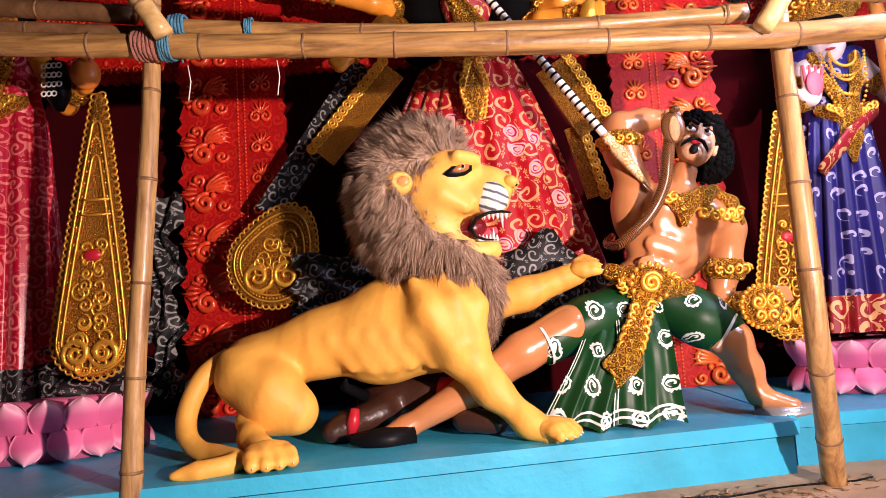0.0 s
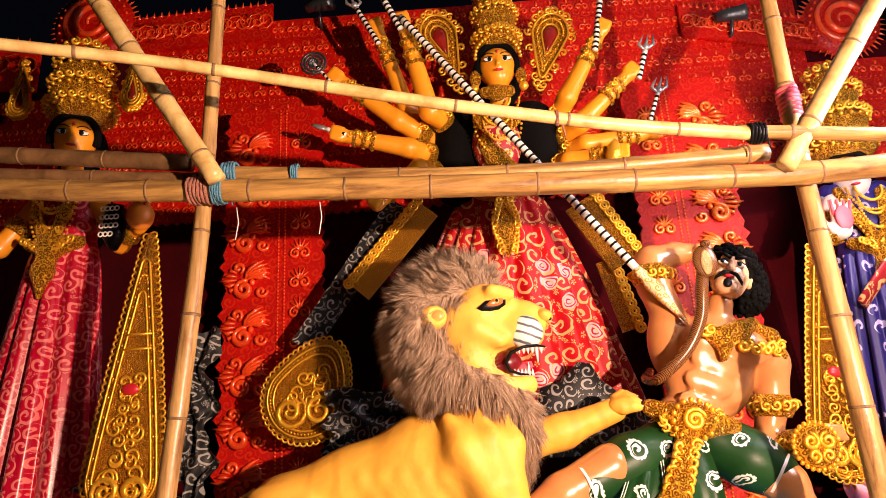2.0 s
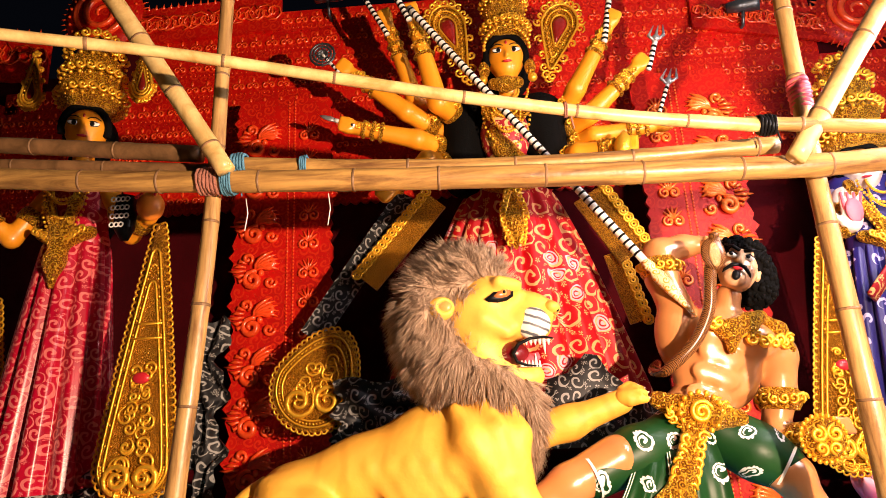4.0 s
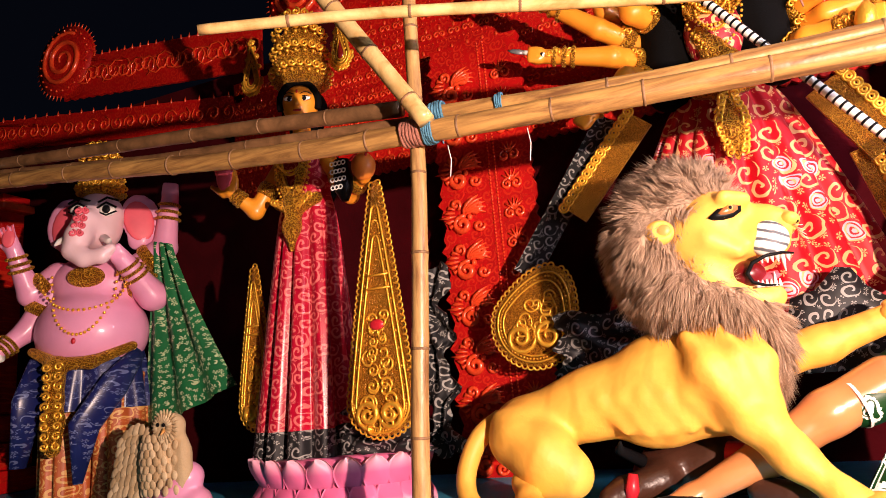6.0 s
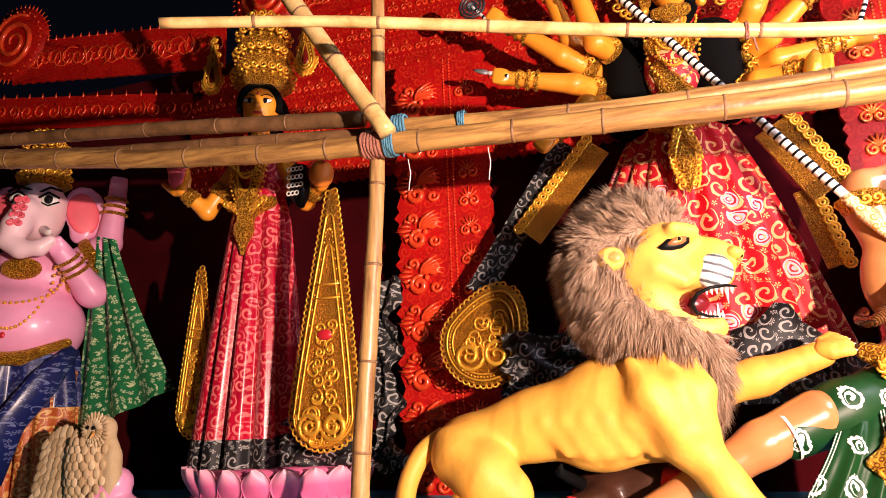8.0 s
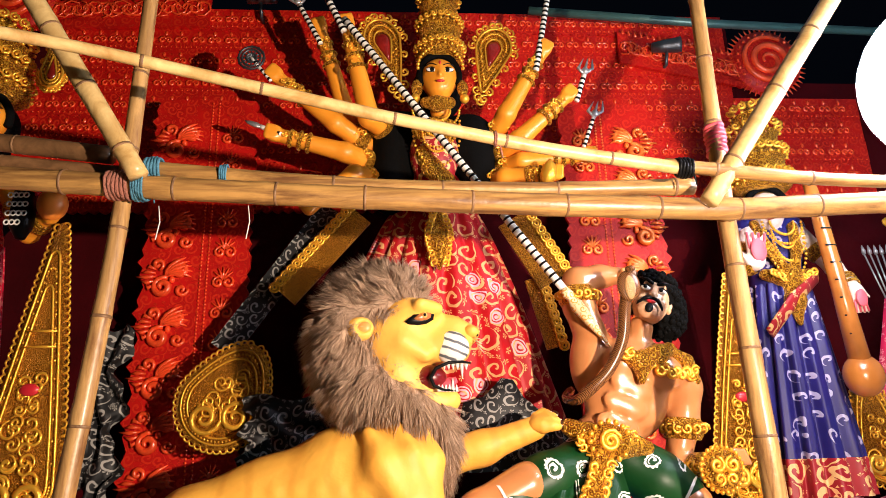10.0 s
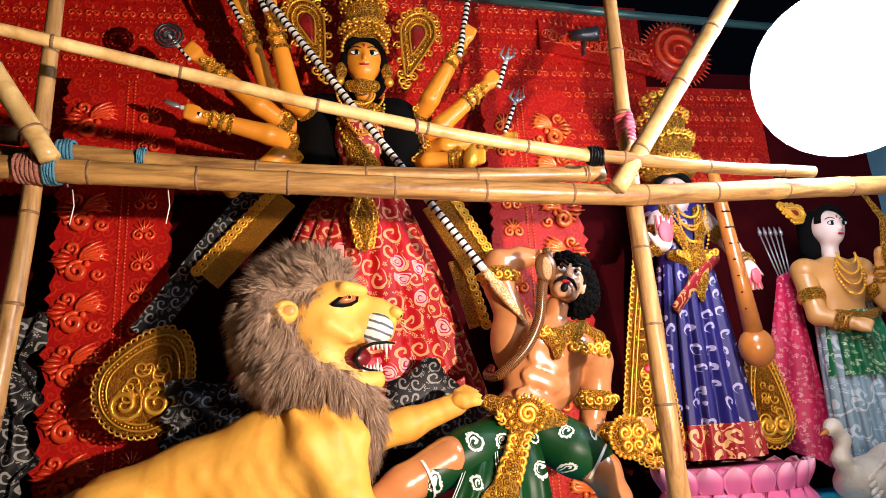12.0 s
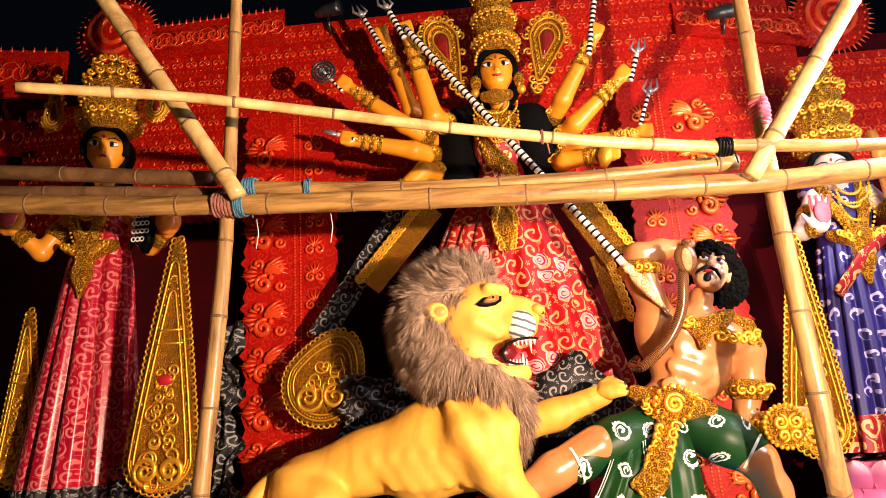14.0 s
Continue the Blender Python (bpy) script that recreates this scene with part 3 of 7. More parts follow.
def sheet(name, p, u, v, nu, nv, wob, material, label, category):
    s = Shape()
    p, u, v = Vector(p), Vector(u), Vector(v)
    nrm = u.cross(v).normalized()
    vs = []
    for i in range(nu + 1):
        for j in range(nv + 1):
            q = p + u * (i / nu) + v * (j / nv)
            vs.append(q + nrm * wob * (noise.noise(q * 1.3) + 0.4 * math.sin(7 * (i / nu) * math.pi + 3 * noise.noise(q))))
    top = [q + nrm * 0.004 for q in vs]
    f = [(i * (nv + 1) + j, (i + 1) * (nv + 1) + j, (i + 1) * (nv + 1) + j + 1, i * (nv + 1) + j + 1) for i in range(nu) for j in range(nv)]
    s.add(vs, f, material)
    s.add(top, [q[::-1] for q in f], material)
    return structure(name, s, label, category)


sheet("wall_right_tarpaulin", (4.3, 4.29, 0.9), (0.5, -4.2, 0), (0, 0, 4.6), 60, 50, 0.06, TARP, "creased blue-grey tarpaulin side wall", "tarpaulin")
sheet("ceiling", (0.4, -1.5, 5.75), (4.6, 0, -0.2), (0, 6.0, 0), 30, 30, 0.08, TARP, "blue tarpaulin roof over the stage", "ceiling")


# ---- carved red boards behind the statues ----
u = Shape()
u.spiral((-0.022, -0.004, 0), 0.028, RED_RELIEF, 1.2, 0.3, 1, 0.007, 4, 9)
u.spiral((0.022, -0.004, 0), 0.028, RED_RELIEF, 1.2, math.pi - 0.3, -1, 0.007, 4, 9)
u.orb((0, -0.003, 0.055), (0.012, 0.009, 0.02), RED_RELIEF, 6, 4)
MOTIF = u.mesh("scroll_motif")


def frieze(x0, x1, z, h, y, seed):
    th = thing("red_frieze_band", "glossy red embossed frieze band with a scalloped lower edge", "frieze", (0, 0, 0), "bands of the backdrop")
    s = Shape()
    k = int((x1 - x0) / 0.07)
    vs, fs = [], []
    for i in range(4 * k + 1):
        x = x0 + (x1 - x0) * i / (4 * k)
        low = z - 0.022 * abs(math.sin(math.pi * i / 4))
        vs += [(x, y, low), (x, y, z + h), (x, y + 0.03, low), (x, y + 0.03, z + h)]
    for i in range(4 * k):
        a, b = 4 * i, 4 * i + 4
        fs += [(a, b, b + 1, a + 1), (a + 1, b + 1, b + 3, a + 3), (a + 2, a, b, b + 2)]
    s.add(vs, fs, PANEL_RED, False)
    part("band", s, th)
    rnd = random.Random(seed)
    m = int((x1 - x0) / 0.115)
    for i in range(m):
        x = x0 + 0.06 + (x1 - x0 - 0.1) * i / m + rnd.uniform(-0.006, 0.006)
        part("scroll_motif", MOTIF, th, at=Matrix.Translation((x, y, z + h * 0.45)) @ Matrix.Rotation(rnd.uniform(-0.08, 0.08), 4, "Y"))
    s = Shape()
    for i in range(int((x1 - x0) / 0.035)):
        s.orb((x0 + 0.0175 + i * 0.035, y - 0.002, z + h * 0.12), 0.0065, RED_RELIEF, 5, 3)
    tagged(part("bead_row", s, th), kind="stuff")
    return th


row = 0
for z in (3.28, 3.455, 3.63, 3.805, 3.98, 4.155, 4.33, 4.505, 4.68):
    left = -2.45 if z > 4.2 else -3.5
    right = 2.45 if z > 4.1 else 3.4
    frieze(left, right, z, 0.165, 4.26 + 0.004 * (row % 2), row)
    row += 1


def spiked_scroll(c, r, y, tail, label):
    """A round scroll end with a rim of small spikes, and the band that runs off it."""
    th = thing("red_scroll_ornament", label, "ornament", (0, 0, 0), "scroll ends of the backdrop")
    s = Shape()
    out = [(c[0] + r * math.cos(2 * math.pi * i / 40), c[1] + r * math.sin(2 * math.pi * i / 40)) for i in range(40)]
    s.plate(out, y, y + 0.05, PANEL_RED, 0.02)
    part("disc", s, th)
    s = Shape()
    for i in range(44):
        a = 2 * math.pi * i / 44
        p = Vector((c[0] + r * math.cos(a), y + 0.02, c[1] + r * math.sin(a)))
        s.tube([p, p + Vector((math.cos(a), 0, math.sin(a))) * 0.05], [0.010, 0.002], RED_RELIEF, 5)
    tagged(part("spike_rim", s, th), kind="stuff")
    s = Shape()
    s.spiral((c[0], y - 0.02, c[1]), r * 0.8, RED_RELIEF, 2.4, 1.0, 1, 0.02, 6, 40)
    for i in range(24):
        a = 2 * math.pi * i / 24
        s.orb((c[0] + r * 0.88 * math.cos(a), y - 0.01, c[1] + r * 0.88 * math.sin(a)), 0.012, RED_RELIEF, 6, 4)
    part("curl", s, th)
    if tail:
        (x1, z1, h) = tail
        s = Shape()
        k = 40
        low, high = [], []
        for i in range(k + 1):
            t = i / k
            x, z = c[0] + (x1 - c[0]) * t, c[1] + (z1 - c[1]) * t
            low.append((x, z - h + 0.015 * abs(math.sin(i * 1.6))))
            high.append((x, z + 0.02 * abs(math.sin(i * 1.6))))
        s.plate(low + high[::-1], y + 0.014, y + 0.04, PANEL_RED)
        part("tail_band", s, th)
        s = Shape()
        for i in range(2, 24):
            t = i / 24
            x, z = c[0] + (x1 - c[0]) * t, c[1] + (z1 - c[1]) * t
            s.tube([(x, y + 0.02, z), (x, y + 0.02, z + 0.055)], [0.014, 0.002], RED_RELIEF, 5)
            s.spiral((x, y + 0.005, z - h * 0.45), h * 0.26, RED_RELIEF, 1.4, i, 1 if i % 2 else -1, 0.008, 4, 10)
        tagged(part("tail_relief", s, th), kind="stuff")
    return th


spiked_scroll((-2.78, 4.92), 0.30, 4.22, (-1.4, 4.97, 0.3), "red spiked scroll ornament crowning the backdrop")
spiked_scroll((-5.52, 5.10), 0.36, 4.24, (-3.2, 4.80, 0.42), "dark red spiked scroll arm over the elephant-headed idol")
spiked_scroll((2.72, 4.42), 0.26, 4.2, (1.6, 4.66, 0.26), "red spiked scroll ornament crowning the backdrop")
spiked_scroll((-7.2, 4.80), 0.16, 4.25, (-3.4, 4.20, 0.30), "dark red spiked scroll arm under a larger one")


def carved_strip(xc, z0, z1, y, flip, label, relief=RED_RELIEF):
    """A tall red board: on one side large shell scrolls that stick out of its edge, a beaded rib, and a column of leaves."""
    th = thing("carved_red_strip", label, "carved board", (0, 0, 0), "tall carved strips")
    w = 0.30
    n = int((z1 - z0) / 0.30)
    s = Shape()
    edge = [(xc - flip * (w + 0.03 * math.sin(math.pi * 2 * i / 8) ** 2 + (0.05 if i % 8 == 4 else 0)), z0 + (z1 - z0) * i / (8 * n)) for i in range(8 * n + 1)]
    other = [(xc + flip * (w + 0.022 * abs(math.sin(i * 1.57)) + (0.02 if i % 8 == 4 else 0)), z) for i, (_, z) in enumerate(edge)]
    vs = [(x, y, z) for x, z in edge] + [(x, y, z) for x, z in other] + [(x, y + 0.03, z) for x, z in edge] + [(x, y + 0.03, z) for x, z in other]
    m = len(edge)
    fs = []
    for i in range(m - 1):
        fs += [(i, i + m, i + m + 1, i + 1)[::flip], (2 * m + i, i, i + 1, 2 * m + i + 1)[::flip], (m + i, 3 * m + i, 3 * m + i + 1, m + i + 1)[::flip]]
    s.add(vs, fs, PANEL_RED, False)
    part("board", s, th)
    u = Shape()
    u.spiral((-0.035, -0.014, -0.065), 0.062, relief, 1.5, 1.2, 1, 0.017, 6, 20, 0.02)
    u.spiral((0.055, -0.012, 0.035), 0.048, relief, 1.4, 2.6, -1, 0.014, 6, 18, 0.015)
    u.spiral((0.075, -0.010, -0.085), 0.038, relief, 1.3, 0.2, -1, 0.011, 5, 14, 0.01)
    u.spiral((-0.075, -0.010, 0.075), 0.036, relief, 1.3, 5.0, 1, 0.011, 5, 14, 0.01)
    u.orb((0.015, -0.012, -0.02), (0.018, 0.018, 0.022), relief, 8, 6)
    shell = u.mesh("shell_scroll")
    tongues = []
    for k in range(5):
        u = Shape()
        a = 0.5 + 0.24 * k
        pts = [(-0.03 + t * 0.16 * math.cos(a - 0.7 * t), -0.012 - 0.016 * math.sin(math.pi * t), -0.005 + t * 0.15 * math.sin(a - 0.5 * t)) for t in (0, 0.25, 0.5, 0.75, 1.0)]
        u.tube(pts, [0.005, 0.011, 0.014, 0.011, 0.003], relief, 6)
        tongues.append(u.mesh("tongue"))
    spikes = []
    for k in range(5):
        u = Shape()
        e = k - 2
        pts = [(-0.085, -0.01, 0.022 * e), (-0.14 + 0.010 * abs(e), -0.02, 0.034 * e - 0.006), (-0.20 + 0.030 * abs(e), -0.01, 0.024 * e)]
        u.tube(pts, [0.006, 0.013, 0.003], relief, 6)
        spikes.append(u.mesh("edge_spike"))
    leaf = Shape()
    for sx in (-1, 1):
        leaf.spiral((0.03 * sx, -0.008, 0), 0.036, relief, 1.3, math.pi / 2, -sx, 0.009, 5, 12, 0.01)
    for k in range(5):
        a = math.pi * (0.2 + 0.6 * k / 4)
        leaf.tube([(0, -0.008, 0.02), (0.07 * math.cos(a), -0.014, 0.02 + 0.075 * math.sin(a))], [0.010, 0.004], relief, 5)
    leafm = leaf.mesh("leaf_scroll")
    for i in range(n):
        z = z0 + 0.30 * (i + 0.45)
        sh = part("shell_scroll", shell, th, at=Matrix.Translation((xc - flip * 0.145, y, z)) @ Matrix.Diagonal((flip, 1, 1, 1)))
        for m in tongues:
            part("tongue", m, sh)
        for m in spikes:
            part("edge_spike", m, sh)
    for i in range(int((z1 - z0) / 0.19)):
        part("leaf_scroll", leafm, th, at=Matrix.Translation((xc + flip * 0.17, y, z0 + 0.19 * (i + 0.4))))
    s = Shape()
    for i in range(int((z1 - z0) / 0.022)):
        for dx in (0.03, 0.07):
            s.orb((xc + flip * dx, y - 0.004, z0 + 0.022 * i + 0.01), 0.008, relief, 5, 3)
    tagged(part("beaded_rib", s, th), kind="stuff")
    return th


carved_strip(-1.28, TOP, 3.95, 4.0, 1, "tall glossy red carved strip with shell scrolls")
carved_strip(1.36, TOP, 3.95, 4.02, -1, "tall glossy red carved strip with gilded shell scrolls", GILT_RELIEF)

# red pillar at the far end
col = thing("red_pillar", "slim dark red beaded pillar with a stepped foot", "pillar")
s = Shape()
box(s, (-6.17, 3.88, 1.75), (-5.78, 4.1, 3.55), PANEL_RED, 0.01)
part("shaft", s, col)
s = Shape()
box(s, (-6.26, 3.84, 3.55), (-5.70, 4.14, 3.62), RED_RELIEF, 0.01)
box(s, (-6.22, 3.86, 3.624), (-5.74, 4.12, 3.70), PANEL_RED, 0.01)
part("capital", s, col)
s = Shape()
for k, (g, h0, h1) in enumerate(((0.2, TOP, 1.3), (0.14, 1.304, 1.52), (0.07, 1.524, 1.748))):
    box(s, (-6.17 - g, 3.88 - g / 2, h0), (-5.78 + g, 4.1 + g / 2, h1), PANEL_RED, 0.01)
part("foot", s, col)
s = Shape()
for i in range(60):
    for x in (-6.145, -5.805):
        s.orb((x, 3.878, 1.78 + i * 0.029), 0.009, GOLD_WIRE, 5, 3)
    s.orb((-5.975 + 0.05 * math.sin(i * 0.8), 3.876, 1.78 + i * 0.029), 0.012, RED_RELIEF, 5, 3)
part("bead_strings", s, col)


# ---- bamboo frame ----
def bamboo(name, pts, r0, r1, material, label, gap=0.36, shift=0.1, group="bamboo frame"):
    """A culm along pts with swollen joints; each joint is a part."""
    th = thing(name, label, "bamboo pole", (0, 0, 0), group)
    pts = [Vector(p) for p in pts]
    fine, pos, run = [], [], 0.0
    for a, b in zip(pts, pts[1:]):
        k = max(4, int((b - a).length / 0.04))
        for i in range(k):
            fine.append(a.lerp(b, i / k))
    fine.append(pts[-1])
    for _ in range(12):
        fine = [fine[0]] + [(fine[i - 1] + fine[i] * 2 + fine[i + 1]) / 4 for i in range(1, len(fine) - 1)] + [fine[-1]]
    length = [0.0]
    for a, b in zip(fine, fine[1:]):
        length.append(length[-1] + (b - a).length)
    total = length[-1]
    rad = []
    for d in length:
        u = ((d - shift) % gap) / gap
        swell = max(0, 1 - min(u, 1 - u) * gap / 0.05)
        rad.append((r0 + (r1 - r0) * d / total) * (1 + 0.09 * swell * swell))
    s = Shape()
    s.tube(fine, rad, material, 14)
    part("culm", s, th)
    d = shift
    while d < total - 0.02:
        i = min(range(len(length)), key=lambda q: abs(length[q] - d))
        i = min(max(i, 1), len(fine) - 2)
        t = (fine[i + 1] - fine[i - 1]).normalized()
        s = Shape()
        r = rad[i]
        s.tube([fine[i] - t * 0.006, fine[i] - t * 0.002, fine[i] + t * 0.003, fine[i] + t * 0.007], [r * 0.98, r * 1.05, r * 1.06, r * 0.98], NODE, 14)
        part("joint", s, th)
        d += gap * (0.92 + 0.16 * ((d * 7.3) % 1))
    return th


bamboo("bamboo_beam", [(-4.5, 2.46, 3.14), (-3.78, 2.41, 3.02), (-3.0, 2.40, 2.92), (-2.1, 2.40, 2.79), (-1.6, 2.40, 2.735), (-1.0, 2.39, 2.685), (-0.3, 2.39, 2.645), (0.47, 2.41, 2.618), (1.25, 2.43, 2.60), (1.8, 2.46, 2.635), (3.5, 2.62, 2.75)], 0.042, 0.046, BAMBOO, "long brown bamboo beam lashed across the posts", 0.36, 0.02)
bamboo("bamboo_rail", [(-1.03, 2.46, 2.795), (-0.6, 2.46, 2.75), (-0.09, 2.46, 2.71), (0.5, 2.47, 2.70), (1.14, 2.47, 2.715)], 0.028, 0.034, BAMBOO, "shorter bamboo rail resting along the beam", 0.45, 0.3)
# the next two rails carry their shade in a darker bamboo colour
bamboo("bamboo_rail", [(-4.5, 2.50, 3.26), (-3.6, 2.48, 3.13), (-2.2, 2.47, 2.98), (-1.15, 2.46, 2.845)], 0.03, 0.036, BAMBOO_SHADED, "bamboo rail over the beam, coloured dark for shade", 0.42, 0.1)
bamboo("bamboo_rail", [(-4.5, 2.50, 3.20), (-2.6, 2.49, 2.93), (-1.64, 2.47, 2.83), (-1.12, 2.47, 2.775)], 0.024, 0.028, BAMBOO_SHADED, "thin bamboo rail beside the beam, coloured dark for shade", 0.4, 0.2)
bamboo("bamboo_post", [(-1.19, 2.42, DECK), (-1.16, 2.42, 1.5), (-1.12, 2.43, 2.0), (-1.09, 2.445, 2.5), (-1.085, 2.46, 2.87), (-1.07, 2.46, 3.78), (-1.06, 2.46, 4.8)], 0.037, 0.024, BAMBOO_UP, "tall upright bamboo post standing on the deck", 0.345, 0.28)
bamboo("bamboo_post", [(1.43, 2.74, DECK), (1.31, 2.53, 1.4), (1.29, 2.50, 1.7), (1.29, 2.51, 2.1), (1.29, 2.53, 2.6), (1.31, 2.55, 3.0), (1.33, 2.56, 3.6), (1.35, 2.56, 4.8)], 0.045, 0.026, BAMBOO_UP, "tall tapering bamboo post with worn skin", 0.33, 0.2)
bamboo("bamboo_brace", [(-0.985, 2.32, 2.70), (-1.32, 2.31, 3.23), (-1.66, 2.30, 3.76), (-2.1, 2.28, 4.45)], 0.036, 0.042, BAMBOO_PALE, "leaning pale bamboo brace tied to the beam", 0.3, 0.14)
bamboo("bamboo_brace", [(1.13, 2.34, 2.60), (1.83, 2.30, 3.57), (2.5, 2.25, 4.5)], 0.036, 0.04, BAMBOO_PALE, "leaning pale bamboo brace at the right, tied to the beam", 0.36, 0.2)
bamboo("bamboo_rod", [(-1.50, 1.65, 2.905), (-1.02, 1.90, 2.95), (-0.55, 2.05, 2.912), (-0.105, 2.15, 2.853), (0.5, 2.25, 2.775), (1.06, 2.30, 2.715)], 0.018, 0.025, BAMBOO_PALE, "thin pale yellow bamboo rod tied slantwise", 0.42, 0.3)
bamboo("bamboo_rod", [(0.96, 2.30, 2.735), (1.6, 2.36, 2.70), (2.1, 2.40, 2.70)], 0.026, 0.026, BAMBOO, "short bamboo rod lying against the beam", 0.4, 0.2)
bamboo("bamboo_post", [(-1.36, 0.74, 0.01), (-1.30, 0.74, 2.0), (-1.22, 0.74, 2.6), (-1.1, 0.74, 3.6)], 0.036, 0.034, BAMBOO_PALE, "pale bamboo post standing close before the stage", 0.4, 0.15)


def lashing(c, axis, r, width, material, label, turns=6):
    th = thing("rope_lashing", label, "rope", (0, 0, 0), "rope lashings")
    a = Vector(axis).normalized()
    u = a.orthogonal().normalized()
    v = a.cross(u)
    s = Shape()
    n = turns * 14
    pts = []
    for i in range(n + 1):
        t = 2 * math.pi * turns * i / n
        pts.append(Vector(c) + a * (width * (i / n - 0.5)) + (u * math.cos(t) + v * math.sin(t)) * (r + 0.003 * math.sin(i * 1.7)))
    s.tube(pts, 0.5 * width / turns * 1.05, material, 6)
    part("coil", s, th)
    s = Shape()
    e = pts[-1]
    s.tube([e, e + Vector((0.01, -0.012, -0.03)), e + Vector((0.018, -0.012, -0.09))], [0.004, 0.004, 0.003], material, 5)
    part("loose_end", s, th)
    return th


AX = (1, 0, -0.06)
lashing((-1.075, 2.39, 2.692), AX, 0.050, 0.085, ROPE_RED, "faded red rope wound round the beam")
lashing((-1.0, 2.39, 2.686), AX, 0.052, 0.045, ROPE_BLUE, "blue nylon rope wound round beam and post", 5)
lashing((-0.985, 2.46, 2.79), AX, 0.040, 0.06, ROPE_BLUE, "blue nylon rope wound round the rail", 5)
lashing((-0.72, 2.46, 2.763), AX, 0.038, 0.03, ROPE_BLUE, "green-blue nylon rope wound round the rail", 4)
lashing((1.03, 2.30, 2.722), AX, 0.034, 0.06, BLACK, "black tape wound round a thin rod", 5)
lashing((0.30, 2.218, 2.801), AX, 0.027, 0.012, ROPE_RED, "thin red string round a pale rod", 2)
lashing((1.312, 2.553, 2.96), (0, 0, 1), 0.036, 0.14, PALM, "pink ribbon wound round a post", 7)
lashing((-3.85, 2.415, 3.03), AX, 0.055, 0.09, WHITE, "pale rope wound round the beam ends", 5)

s = Shape()
s.tube([(-3.95, 2.36, 3.04), (-4.0, 2.35, 2.86), (-3.98, 2.36, 2.66), (-4.03, 2.35, 2.44)], [0.02, 0.035, 0.03, 0.008], PALM, 7, squash=0.3)
tagged(part("red_ribbon", s), "red cloth ribbon hanging from the beam", "ribbon")
s = Shape()
s.tube([(2.85, 2.5, 2.72), (2.95, 2.5, 2.5), (3.08, 2.5, 2.2)], [0.012, 0.03, 0.012], PALM, 7, squash=0.3)
tagged(part("red_ribbon", s), "red cloth ribbon hanging from the beam", "ribbon")
for x in (-0.95, -0.62):
    s = Shape()
    s.tube([(x, 2.44, 2.63), (x + 0.006, 2.45, 2.57), (x - 0.004, 2.45, 2.5)], 0.0022, WHITE, 5)
    tagged(part("string", s), "thin white string hanging from the beam", "string", "loose strings")

# flood lamp on its bracket; the globe is oversized to imitate its glare
lamp = thing("flood_lamp", "white flood lamp globe widened to its glare, on a steel bracket", "lamp", LAMP)
glow = bpy.data.materials.new("lamp_glow")
glow.use_nodes = True
glow.node_tree.nodes["Principled BSDF"].inputs["Emission Color"].default_value = (0.86, 0.94, 1, 1)
glow.node_tree.nodes["Principled BSDF"].inputs["Emission Strength"].default_value = 34
s = Shape()
s.orb((0, 0, 0), 0.36, glow, 32, 18)
part("globe", s, lamp)
s = Shape()
s.tube([(0, 0, 0.345), (0, 0, 0.39), (0, 0, 0.43)], [0.09, 0.08, 0.03], STEEL, 16)
part("socket", s, lamp)
s = Shape()
s.tube([(0, 0, 0.39), (0.02, 0, 0.8), (0.05, 0, 2.62)], [0.012, 0.012, 0.012], STEEL, 8)
part("hanger", s, lamp)


# ---- ornaments ----
def teardrop(tip, c, rx, rz, n=64, plump=False):
    """Outline of a drop from its tip to a round end at c."""
    out = []
    ax, az = tip[0] - c[0], tip[1] - c[1]
    L = math.hypot(ax, az)
    ux, uz = ax / L, az / L
    for i in range(n):
        a = 2 * math.pi * i / n
        u, v = math.cos(a), math.sin(a)
        if u > 0 and plump:
            along, wide = L * u ** 1.6, rx * v
        elif u > 0:
            along, wide = L * u, rx * math.copysign((1 - 0.9 * u ** 1.15) * min(1.0, 6 * abs(v)), v)
        else:
            along, wide = rz * u, rx * v
        out.append((c[0] + ux * along - uz * wide, c[1] + uz * along + ux * wide))
    return out


u = Shape()
u.tube([(0.016 * math.cos(t), 0, 0.016 * math.sin(t)) for t in [2 * math.pi * j / 10 for j in range(11)]], 0.0055, GOLD_WIRE, 5, False)
LOOP = u.mesh("border_loop")


def beads(s, pts, r, material):
    for p in pts:
        s.orb(p, r, material, 6, 4)


